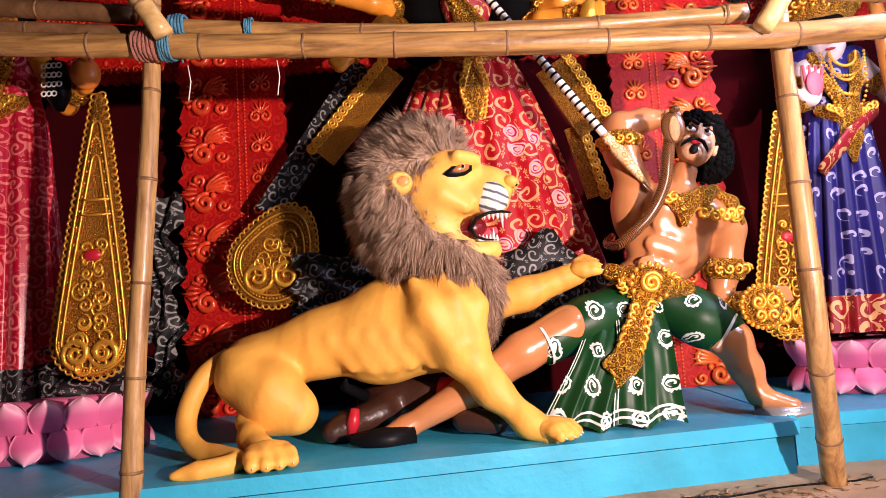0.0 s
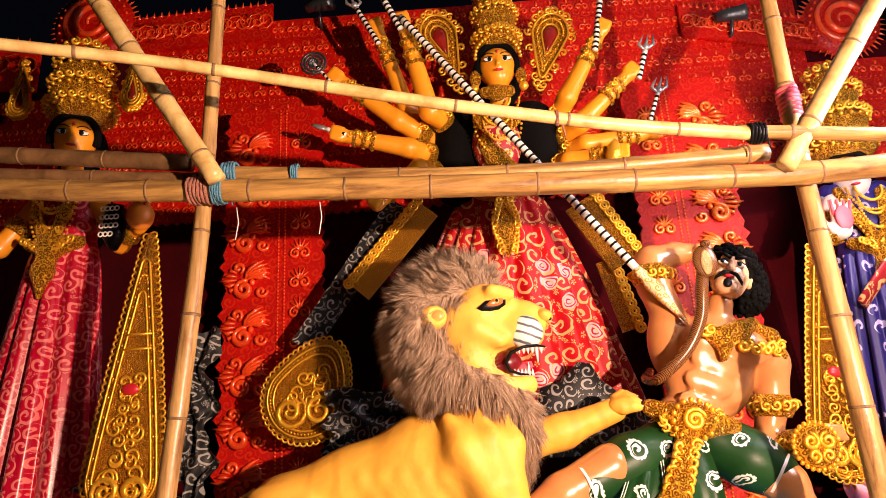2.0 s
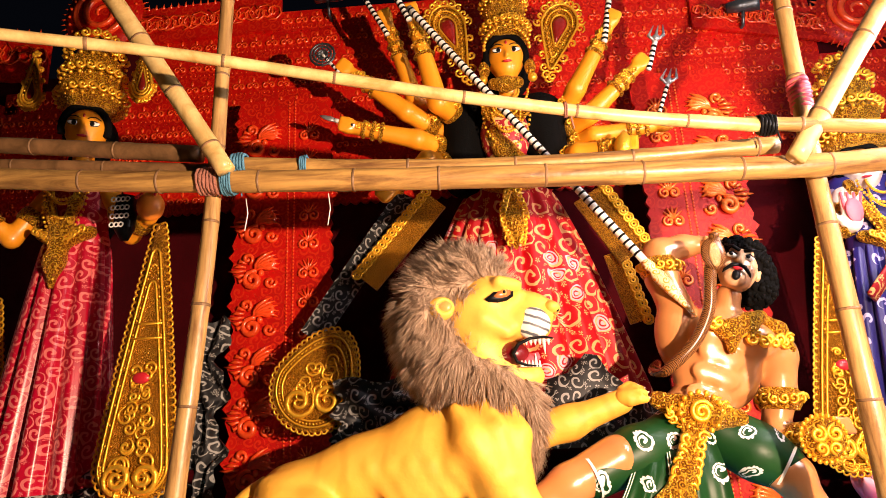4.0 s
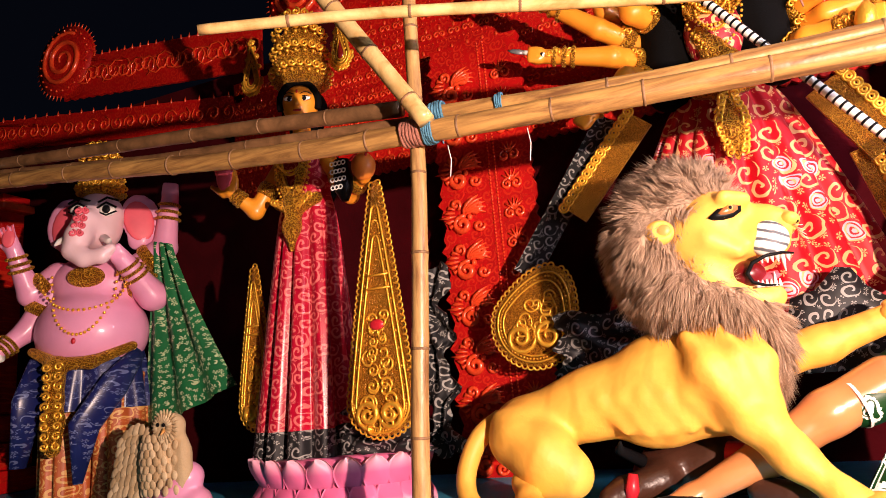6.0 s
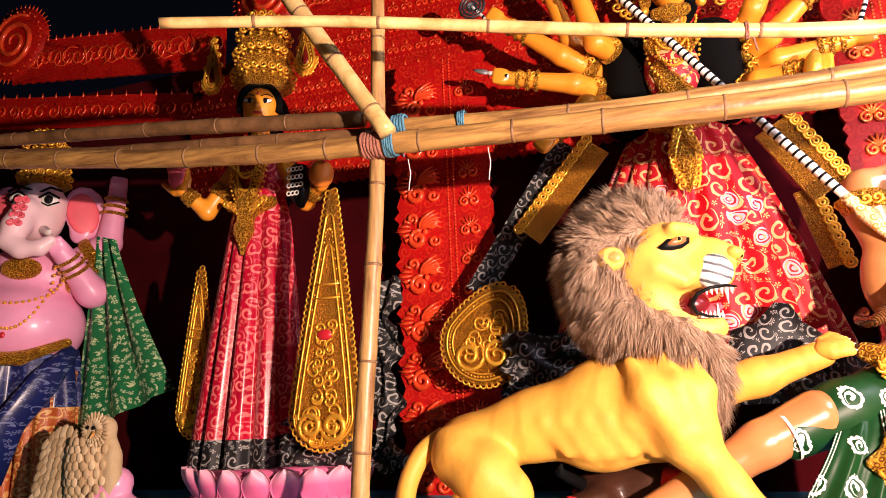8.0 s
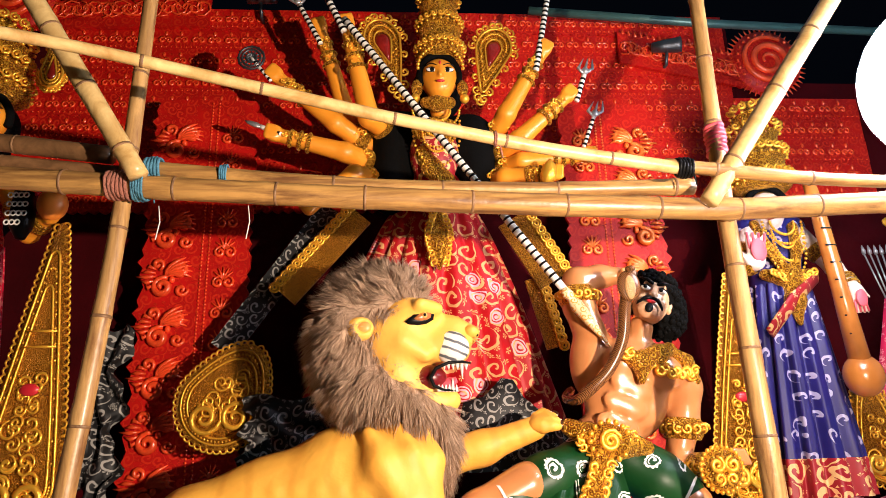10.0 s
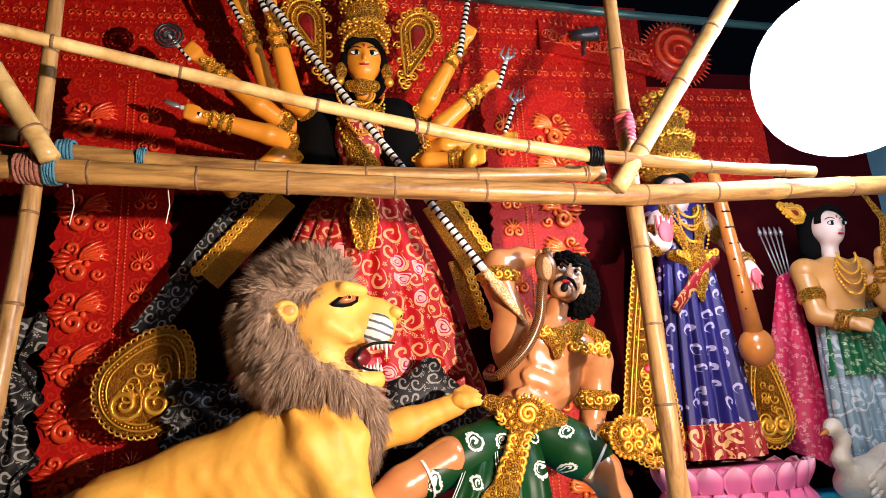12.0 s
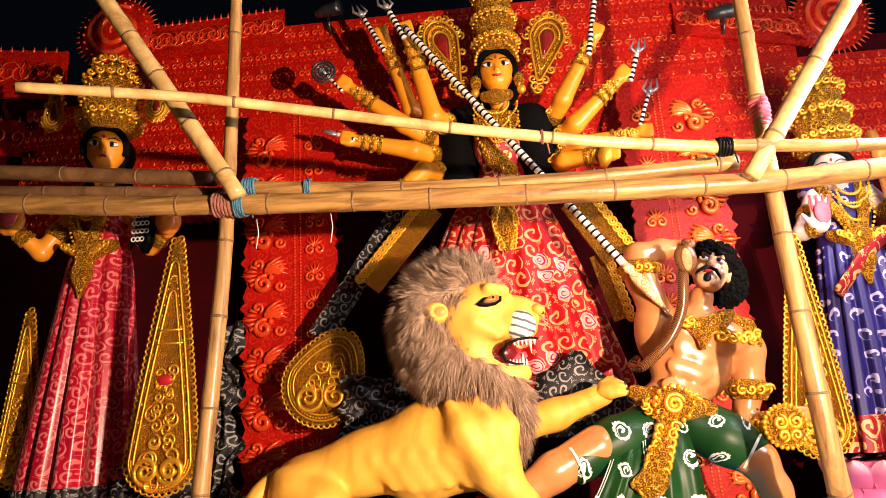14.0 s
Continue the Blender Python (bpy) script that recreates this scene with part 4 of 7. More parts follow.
def drop_panel(tip, c, rx, rz, y, label, core=None, seed=1, gem=True):
    th = thing("gold_drop_panel", label, "ornament", (0, 0, 0), "gold filigree panels")
    out = teardrop(tip, c, rx, rz, 64, math.hypot(tip[0] - c[0], tip[1] - c[1]) < 0.5)
    s = Shape()
    s.plate(out, y, y + 0.025, core or GOLD_GLITTER, 0.012)
    part("backing", s, th)
    s = Shape()
    acc = 0.0
    per = []
    m = len(out)
    for i in range(m):
        a, b = out[i], out[(i + 1) % m]
        L = math.hypot(b[0] - a[0], b[1] - a[1])
        k = 0.0
        while acc + (L - k) >= 0.034:
            k += 0.034 - acc
            acc = 0.0
            per.append((a[0] + (b[0] - a[0]) * k / L, a[1] + (b[1] - a[1]) * k / L))
        acc += L - k
    for x, z in per:
        part("border_loop", LOOP, th, at=Matrix.Translation((x, y + 0.004, z)))
    s = Shape()
    for f in (0.88, 0.74):
        line = [(c[0] + (x - c[0]) * f, y - 0.010, c[1] + (z - c[1]) * f) for x, z in out]
        s.tube(line + [line[0]], 0.006, GOLD_WIRE, 5, False)
    part("inner_rim", s, th)
    s = Shape()
    beads(s, [(c[0] + (x - c[0]) * 0.81, y - 0.012, c[1] + (z - c[1]) * 0.81) for x, z in out], 0.0065, GOLD_WIRE)
    tagged(part("bead_row", s, th), kind="stuff")
    rnd = random.Random(seed)
    L = math.hypot(tip[0] - c[0], tip[1] - c[1])
    for k in range(14 if L > 0.6 else 5):
        u = k / (13 if L > 0.6 else 4)
        f = u * 0.48 - 0.09
        px, pz = c[0] + (tip[0] - c[0]) * f, c[1] + (tip[1] - c[1]) * f
        r = rx * (0.30 - 0.13 * u) * rnd.uniform(0.75, 1.2)
        for sg in (-1, 1):
            s = Shape()
            s.spiral((px + sg * r * rnd.uniform(0.8, 1.1), y - 0.014, pz + rnd.uniform(-0.03, 0.03)), r * 0.95, GOLD_WIRE, rnd.uniform(1.0, 1.6), rnd.uniform(0, 6), sg if rnd.random() < 0.7 else -sg, 0.0055, 6, 18, 0.010)
            part("filigree_scroll", s, th)
    if L > 0.6:
        s = Shape()
        for f in (0.50, 0.56):
            q = rx * (1 - 0.9 * f ** 1.15) * 0.7
            s.tube([(c[0] + (tip[0] - c[0]) * f - q, y - 0.012, c[1] + (tip[1] - c[1]) * f), (c[0] + (tip[0] - c[0]) * f + q, y - 0.012, c[1] + (tip[1] - c[1]) * f)], 0.006, GOLD_WIRE, 6)
        part("cross_bar", s, th)
    for sg in (-1, 1):
        s = Shape()
        s.spiral((c[0] + sg * rx * 0.34, y - 0.014, c[1] - rz * 0.3), rx * 0.4, GOLD_WIRE, 1.8, rnd.uniform(0, 6), sg, 0.012, 6, 20, 0.012)
        part("filigree_scroll", s, th)
    if gem:
        s = Shape()
        gx, gz = c[0] + (tip[0] - c[0]) * 0.34, c[1] + (tip[1] - c[1]) * 0.34
        s.orb((gx, y - 0.02, gz), (0.045, 0.016, 0.028), LIPS, 12, 6)
        part("red_stone", s, th, "glossy red stone")
    return th


def lotus(c, rx, ry, z0, rows, label, group, n=26):
    """An oval drum with one tier of petals that stands up and one that hangs down."""
    th = thing("lotus_pedestal", label, "pedestal", (c[0], c[1], z0), group)
    s = Shape()
    s.tube([(0, 0, 0), (0, 0, 0.12), (0, 0, 0.25)], [0.93, 0.95, 0.93], DRUM, 40)
    s.v = [(x * rx, y * ry, z) for x, y, z in s.v]
    part("drum", s, th)
    w0 = 1.25 * math.pi * (rx + ry) / n / 2
    p = Shape()
    vs, fs = [], []
    nu, nv = 10, 10
    for i in range(nu + 1):
        for j in range(nv + 1):
            u, v = i / nu * 2 - 1, j / nv
            w = w0 * (0.72 + 0.28 * math.sin(math.pi * min(1, v * 1.1))) * math.sqrt(max(0.0, 1 - max(0, (v - 0.45) / 0.55) ** 2.4))
            vs.append((u * w, -0.005 - 0.05 * math.sin(math.pi * v * 0.62) * (1 - 0.75 * u * u) - 0.012 * v * v, 0.142 * v))
    k = len(vs)
    vs += [(x, y + 0.014, z) for x, y, z in vs]
    for i in range(nu):
        for j in range(nv):
            q = (i * (nv + 1) + j, (i + 1) * (nv + 1) + j, (i + 1) * (nv + 1) + j + 1, i * (nv + 1) + j + 1)
            fs.append(q)
            fs.append(tuple(k + e for e in q[::-1]))
    for j in range(nv):
        fs += [(j + 1, j, k + j, k + j + 1), (nu * (nv + 1) + j, nu * (nv + 1) + j + 1, k + nu * (nv + 1) + j + 1, k + nu * (nv + 1) + j)]
    p.add(vs, fs, LOTUS)
    petal = p.mesh("petal")
    for r in range(rows):
        for i in range(n):
            a = 2 * math.pi * (i + 0.5 * r) / n
            spin = Matrix.Rotation(math.atan2(math.sin(a) / ry, math.cos(a) / rx) + math.pi / 2, 4, "Z")
            tip = Matrix.Diagonal((1, 1, 1 if r == 1 else -0.88, 1))
            part("petal", petal, th, at=Matrix.Translation((rx * math.cos(a), ry * math.sin(a), 0.13)) @ spin @ tip)
    return th


def forearm(s, skin, *nodes, palm=None, fingers=True, blend=0.02, point=None, swell=1.0, size=1.0):
    """An arm of clay along nodes (x, y, z, r), ending in a small fist or an open palm."""
    nodes = [(*q[:3], q[3] * swell) for q in nodes]
    c = Clay(blend)
    c.chain(*nodes)
    a, b = Vector(nodes[-2][:3]), Vector(nodes[-1][:3])
    d = (b - a).normalized() if point is None else Vector(point).normalized()
    side = d.cross(Vector((0, 1, 0))).normalized()
    z = size
    c.ball(b + d * 0.03 * z, (0.04 * z, 0.03, 0.045 * z))
    if palm:
        for k in (-1.5, -0.5, 0.5, 1.5):
            q = b + d * 0.06 * z + side * 0.018 * k * z
            c.cap(q, q + (d + side * 0.10 * k).normalized() * 0.075 * z, 0.011 * z, 0.007 * z)
        c.cap(b + side * 0.03 * z, b + side * 0.07 * z + d * 0.05 * z, 0.012 * z, 0.008 * z)
    else:
        for k in (-1.5, -0.5, 0.5, 1.5):
            q = b + d * (0.035 + 0.018 * k) * z + Vector((0, -0.025, 0))
            c.cap(q - side * 0.03 * z, q + side * 0.03 * z, 0.012 * z, 0.012 * z)
    c.into(s, skin, 0.012)
    if palm:
        for k in (-1.5, -0.5, 0.5, 1.5):
            q = b + d * 0.06 * z + side * 0.018 * k * z
            e = q + (d + side * 0.10 * k).normalized() * 0.072 * z
            s.tube([q + Vector((0, -0.010 * z, 0)), e + Vector((0, -0.007 * z, 0))], [0.008 * z, 0.005 * z], palm, 7)
        s.orb(b + d * 0.055 * z + Vector((0, -0.030, 0)), (0.034 * z, 0.012, 0.05 * z), palm, 12, 8)
    # bangles and armlet
    for f, w in ((0.55, 1.12), (0.68, 1.12), (0.82, 1.1)):
        p = a.lerp(b, f)
        rr = (nodes[-2][3] * (1 - f) + nodes[-1][3] * f) * w + 0.004
        t = (b - a).normalized()
        s.tube([p - t * 0.012, p - t * 0.005, p + t * 0.005, p + t * 0.012], [rr * 0.97, rr * 1.1, rr * 1.1, rr * 0.97], GOLD, 14, False)
    if len(nodes) > 2:
        p0, p1 = Vector(nodes[-3][:3]), a
        p, t = p0.lerp(p1, 0.55), (p1 - p0).normalized()
        rr = (nodes[-3][3] + nodes[-2][3]) / 2 * 1.08
        s.tube([p - t * 0.04, p - t * 0.02, p + t * 0.02, p + t * 0.04], [rr, rr * 1.14, rr * 1.14, rr], GOLD, 16, False)


def face(s, c, r, skin, tilt=0.0, eye=1.0, lips=LIPS):
    """A painted oval clay head that looks forward (-y)."""
    k = Clay(0.03)
    k.ball((c[0], c[1], c[2] + r * 0.12), (r * 0.80, r * 0.82, r * 0.88))
    k.ball((c[0], c[1] - r * 0.22, c[2] - r * 0.42), (r * 0.52, r * 0.52, r * 0.50))
    k.cap((c[0], c[1] - r * 0.78, c[2] + r * 0.1), (c[0], c[1] - r * 0.92, c[2] - r * 0.18), r * 0.05, r * 0.1)
    k.cap((c[0], c[1] + r * 0.1, c[2] - r * 0.6), (c[0], c[1] + r * 0.15, c[2] - r * 1.35), r * 0.38, r * 0.42)
    k.into(s, skin, r * 0.09)
    for sg in (-1, 1):
        x = c[0] + sg * r * 0.33
        yy = c[1] - r * 0.74
        s.orb((x, yy, c[2] + r * 0.12), (r * 0.25 * eye, r * 0.06, r * 0.105), WHITE, 14, 8, (0, -sg * 8, 0))
        s.orb((x - 0.01 * r, yy - r * 0.05, c[2] + r * 0.12), (r * 0.095, r * 0.03, r * 0.105), BLACK, 10, 6)
        lid = [(x + r * 0.25 * math.cos(t), yy - r * 0.05 + abs(math.cos(t)) * r * 0.05, c[2] + r * 0.12 + r * 0.12 * math.sin(t)) for t in [math.pi * j / 8 for j in range(9)]]
        s.tube(lid, r * 0.022, BLACK, 5)
        low = [(x + r * 0.25 * math.cos(t), yy - r * 0.04 + abs(math.cos(t)) * r * 0.05, c[2] + r * 0.12 - r * 0.10 * math.sin(t)) for t in [math.pi * j / 8 for j in range(9)]]
        s.tube(low, r * 0.014, BLACK, 5)
        brow = [(x + sg * r * (-0.2 + 0.5 * j / 6), yy - r * 0.03 + 0.1 * r * (j / 6) ** 2, c[2] + r * (0.34 + 0.10 * math.sin(math.pi * j / 6))) for j in range(7)]
        s.tube(brow, r * 0.022, BLACK, 5)
    s.orb((c[0], c[1] - r * 0.84, c[2] - r * 0.45), (r * 0.20, r * 0.07, r * 0.055), lips, 12, 6)
    s.orb((c[0], c[1] - r * 0.78, c[2] + r * 0.48), (r * 0.05, r * 0.03, r * 0.09), lips, 8, 6)


def crown(s, c, w, h, seed=0):
    """A tall tiered gold crown."""
    pts, rad = [], []
    for t, q in ((0, 0.82), (0.04, 1.0), (0.12, 1.0), (0.16, 0.86), (0.3, 0.9), (0.34, 0.96), (0.38, 0.78), (0.55, 0.8), (0.6, 0.88), (0.64, 0.62), (0.78, 0.55), (0.82, 0.62), (0.86, 0.3), (0.95, 0.22), (1.0, 0.05)):
        pts.append((c[0], c[1], c[2] + h * t))
        rad.append(w * q)
    s.tube(pts, rad, GOLD, 28)
    for lev, q, m in ((0.08, 1.06, 22), (0.34, 1.0, 20), (0.6, 0.92, 16), (0.82, 0.66, 12)):
        for i in range(m):
            a = 2 * math.pi * i / m
            p = (c[0] + w * q * math.cos(a), c[1] + w * q * math.sin(a), c[2] + h * lev)
            s.orb(p, w * 0.07, GOLD_WIRE, 6, 4)
            if math.sin(a) < 0.1:
                s.spiral((p[0], p[1] - 0.004, p[2] + w * 0.26), w * 0.17, GOLD_WIRE, 1.4, 1.5, 1 if math.cos(a) > 0 else -1, w * 0.045, 5, 10)


def side_plume(s, tip, c, rx, rz, y):
    """Openwork paisley of gold wire round a red enamel heart."""
    out = teardrop(tip, c, rx, rz, 40)
    s.plate([(c[0] + (x - c[0]) * 0.82, c[1] + (z - c[1]) * 0.82) for x, z in out], y, y + 0.02, GOLD, 0.008)
    s.plate([(c[0] + (x - c[0]) * 0.34, c[1] + (z - c[1]) * 0.34) for x, z in out], y - 0.012, y, ENAMEL, 0.008)
    for f, t in ((0.84, 0.008), (0.40, 0.006)):
        line = [(c[0] + (x - c[0]) * f, y - 0.012, c[1] + (z - c[1]) * f) for x, z in out]
        s.tube(line + [line[0]], t, GOLD_WIRE, 5, False)
    for k, (x, z) in enumerate(out):
        if k % 2 == 0:
            s.spiral((x, y - 0.002, z), min(0.034, rx * 0.24), GOLD_WIRE, 1.3, k * 0.5, 1 if k % 4 else -1, 0.007, 5, 10)
        q = (c[0] + (x - c[0]) * 0.62, y - 0.014, c[1] + (z - c[1]) * 0.62)
        s.orb(q, 0.008, GOLD_WIRE, 6, 4)


def necklace(s, c, w, drop, y, rows=3):
    for k in range(rows):
        f = 0.6 + 0.4 * k / max(1, rows - 1)
        beads(s, [(c[0] + w * f * math.cos(t), y - 0.02 * math.sin(-t), c[1] + drop * f * math.sin(t)) for t in [-math.pi * j / 22 for j in range(23)]], 0.009, GOLD_WIRE)


def smooth(pts, k):
    """A soft curve through pts, k steps from one to the next."""
    out = []
    for i in range(len(pts) - 1):
        p0, p1, p2, p3 = [Vector(pts[min(max(i + q, 0), len(pts) - 1)]) for q in (-1, 0, 1, 2)]
        for j in range(k):
            t = j / k
            out.append(0.5 * ((2 * p1) + (p2 - p0) * t + (2 * p0 - 5 * p1 + 4 * p2 - p3) * t * t + (3 * p1 - p0 - 3 * p2 + p3) * t ** 3))
    return out + [Vector(pts[-1])]


# ---- the lion ----
def lion():
    s = Shape()
    b = Clay(0.07)
    b.ball((-0.10, 3.08, 1.63), (0.23, 0.19, 0.24))
    b.ball((-0.32, 3.06, 1.56), (0.26, 0.18, 0.205), (0, -10, 0))
    b.ball((-0.62, 3.06, 1.545), (0.22, 0.135, 0.145), (0, -5, 0))
    b.ball((-0.90, 3.06, 1.445), (0.185, 0.17, 0.155))
    b.chain((-0.92, 3.08, 1.47, 0.125), (-0.60, 3.08, 1.565, 0.135), (-0.32, 3.08, 1.665, 0.15), (-0.12, 3.08, 1.74, 0.14))
    b.chain((-0.93, 2.95, 1.43, 0.13), (-0.80, 2.89, 1.345, 0.125), (-0.71, 2.87, 1.30, 0.095))
    b.chain((-0.70, 2.87, 1.27, 0.065), (-0.84, 2.88, 1.25, 0.05))
    b.chain((-0.10, 2.96, 1.63, 0.15), (0.0, 2.93, 1.50, 0.105), (0.12, 2.88, 1.33, 0.07), (0.26, 2.82, 1.19, 0.052), (0.34, 2.78, 1.155, 0.05))
    b.chain((0.05, 3.18, 1.66, 0.10), (0.32, 3.17, 1.72, 0.07), (0.56, 3.14, 1.80, 0.055))
    b.k = 0.035
    for k in range(5):
        x = -0.20 - 0.085 * k
        b.chain((x + 0.05, 2.945 + 0.012 * k, 1.70 - 0.02 * k, 0.005), (x - 0.01, 2.905 + 0.009 * k, 1.57, 0.013), (x + 0.07, 2.925, 1.44, 0.006))
    b.k = 0.04
    b.chain((-0.19, 2.905, 1.80, 0.02), (-0.13, 2.86, 1.68, 0.042), (-0.03, 2.835, 1.52, 0.034))
    b.chain((-0.06, 2.92, 1.82, 0.02), (-0.01, 2.87, 1.70, 0.034), (0.03, 2.85, 1.55, 0.03))
    b.chain((0.05, 2.95, 1.82, 0.02), (0.08, 2.91, 1.68, 0.04), (0.08, 2.88, 1.53, 0.03))
    b.k = 0.06
    b.chain((-1.0, 2.93, 1.52, 0.02), (-0.92, 2.87, 1.46, 0.03), (-0.80, 2.82, 1.40, 0.03))
    b.into(s, LION, 0.0135)
    # hock, hind paw, fore paw, raised paw, tail
    h = Clay(0.03)
    h.chain((-0.70, 2.86, 1.275, 0.065), (-0.90, 2.87, 1.26, 0.05), (-0.86, 2.76, 1.205, 0.05), (-0.78, 2.65, 1.175, 0.055))
    h.into(s, LION, 0.011)
    def paw(p, u, v, w, size):
        """Four toes with claws; u forward, v across, w up."""
        p, u, v, w = Vector(p), Vector(u).normalized(), Vector(v).normalized(), Vector(w).normalized()
        g = Clay(0.012)
        g.ball(p, (0.062 * size, 0.062 * size, 0.042 * size))
        for k in range(4):
            e = (k - 1.5) / 1.5
            root, tip = p + v * 0.040 * e * size + w * 0.012, p + u * (0.075 - 0.014 * e * e) * size + v * 0.052 * e * size - w * 0.008 * size
            g.chain((*root, 0.026 * size), (*root.lerp(tip, 0.6) + w * 0.008, 0.023 * size), (*tip, 0.019 * size))
            s.tube([tip + u * 0.008, tip + u * 0.024 * size - w * 0.008], [0.008, 0.002], SKIN_PALE, 6)
        g.into(s, LION, 0.0085)
    paw((-0.755, 2.615, 1.166), (0.4, -0.9, 0), (0.9, 0.4, 0), (0, 0, 1), 1.4)
    paw((0.35, 2.80, 1.163), (0.75, -0.65, 0), (0.65, 0.75, 0), (0, 0, 1), 1.25)
    paw((0.585, 3.12, 1.815), (0.9, -0.1, 0.42), (0.25, -0.75, -0.6), (-0.3, -0.6, 0.7), 1.0)
    t = smooth([(-1.02, 3.02, 1.52), (-1.11, 2.96, 1.45), (-1.16, 2.90, 1.33), (-1.15, 2.84, 1.23), (-1.08, 2.78, 1.17), (-0.97, 2.71, 1.16), (-0.88, 2.63, 1.155), (-0.89, 2.57, 1.15), (-0.97, 2.53, 1.145), (-1.08, 2.50, 1.135)], 6)
    s.tube(t, [0.046 - 0.010 * i / len(t) if i < len(t) - 6 else 0.036 * (len(t) - i) / 6 + 0.004 for i in range(len(t))], LION, 12)
    # head
    c = Clay(0.04)
    c.ball((-0.05, 3.08, 2.21), (0.19, 0.165, 0.18))
    c.ball((0.0, 3.05, 2.31), (0.12, 0.145, 0.085), (0, 20, 0))
    c.ball((0.075, 3.045, 2.325), (0.055, 0.12, 0.05))
    c.chain((0.08, 3.06, 2.27, 0.07), (0.19, 3.06, 2.245, 0.058), (0.265, 3.06, 2.225, 0.048))
    c.ball((0.13, 3.05, 2.17), (0.10, 0.105, 0.085))
    c.ball((0.185, 3.05, 2.155), (0.085, 0.095, 0.070), (0, 12, 0))
    c.chain((-0.06, 3.07, 2.05, 0.12), (0.05, 3.06, 1.955, 0.075), (0.13, 3.06, 1.925, 0.055), (0.175, 3.06, 1.93, 0.045))
    c.cap((0.04, 2.895, 2.335), (0.12, 2.945, 2.325), 0.028, 0.022)
    c.cap((-0.04, 2.94, 2.18), (0.06, 2.955, 2.12), 0.03, 0.03)
    c.ball((0.20, 3.04, 2.030), (0.135, 0.13, 0.062), (0, 14, 0), cut=True)
    c.into(s, LION_FACE, 0.0105)
    s.orb((0.085, 3.05, 2.025), (0.075, 0.10, 0.062), DARK_RED, 14, 8)
    # lips, teeth, tongue
    lip = [(0.262, 2.995, 2.085), (0.22, 2.955, 2.088), (0.16, 2.935, 2.082), (0.105, 2.935, 2.06), (0.080, 2.94, 2.02), (0.095, 2.945, 1.985), (0.14, 2.965, 1.968), (0.20, 2.995, 1.965)]
    s.tube(lip, [0.004, 0.006, 0.007, 0.009, 0.009, 0.008, 0.006, 0.004], BLACK, 7)
    s.tube([(0.07, 3.05, 2.0), (0.15, 3.02, 1.995), (0.20, 3.01, 2.015)], [0.04, 0.042, 0.02], PALM, 10, squash=0.5)
    for k in range(6):
        s.tube([(0.14 + 0.020 * k, 2.958 + 0.006 * k, 2.082), (0.143 + 0.020 * k, 2.956 + 0.006 * k, 2.055 if k != 4 else 2.015)], [0.011, 0.002], WHITE, 7)
        s.tube([(0.115 + 0.016 * k, 2.965 + 0.006 * k, 1.962), (0.117 + 0.016 * k, 2.963 + 0.006 * k, 1.992 if k != 4 else 2.020)], [0.010, 0.002], WHITE, 7)
    s.orb((0.180, 2.985, 2.155), (0.080, 0.050, 0.074), WHISKER, 22, 14, (0, 12, 0))
    s.orb((0.275, 3.05, 2.232), (0.042, 0.07, 0.032), LION_FACE, 14, 8, (0, 20, 0))
    s.orb((0.292, 3.018, 2.218), (0.016, 0.016, 0.011), BLACK, 8, 6, (0, 20, 0))
    for k in range(4):
        s.tube([(0.285 + 0.005 * k, 3.01, 2.20 - 0.012 * k), (0.315 + 0.003 * k, 2.99, 2.19 - 0.02 * k)], [0.004, 0.001], SKIN_PALE, 5)
    # eye: a black slanting almond with a pale iris
    almond = [(-0.062, -0.020), (-0.03, 0.002), (0.0, 0.018), (0.03, 0.030), (0.05, 0.030), (0.058, 0.012), (0.055, -0.012), (0.03, -0.024), (-0.01, -0.030), (-0.045, -0.028)]
    n0 = len(s.v)
    almond = [(x * 1.08, z * 1.4) for x, z in almond]
    s.plate(almond, -0.006, 0.05, BLACK, 0.006)
    s.plate([(0.008 + x * 0.62, z * 0.58) for x, z in almond], -0.014, 0.03, EYE_BROWN, 0.006)
    s.orb((0.014, -0.020, 0.0), (0.013, 0.006, 0.014), SKIN_AMBER, 10, 6)
    s.orb((0.014, -0.025, 0.0), (0.007, 0.004, 0.008), BLACK, 8, 6)
    s.turn(n0, pose(0.040, 2.918, 2.288, 0, 0, 14))
    # ear
    e = Clay(0.02)
    e.ball((-0.225, 2.93, 2.235), (0.062, 0.035, 0.055))
    e.ball((-0.205, 2.895, 2.245), (0.036, 0.03, 0.032), cut=True)
    e.into(s, LION_FACE, 0.009)
    s.orb((-0.205, 2.917, 2.24), (0.030, 0.010, 0.026), SKIN_AMBER, 10, 6)
    # mane
    f = Clay(0.07)
    f.ball((-0.13, 3.12, 2.40), (0.21, 0.19, 0.15), (0, 12, 0))
    f.ball((-0.29, 3.12, 2.20), (0.15, 0.21, 0.25))
    f.ball((-0.20, 3.08, 1.98), (0.17, 0.20, 0.13), (0, 25, 0))
    f.ball((-0.02, 3.07, 1.90), (0.15, 0.17, 0.10), (0, 25, 0))
    f.ball((0.11, 3.09, 1.79), (0.075, 0.12, 0.14))
    f.ball((0.13, 3.09, 1.66), (0.04, 0.07, 0.09))
    v, q = f.into(s, FUR, 0.022)
    rnd = random.Random(5)
    ctr = Vector((-0.05, 3.0, 2.18))
    vs, fs = [], []
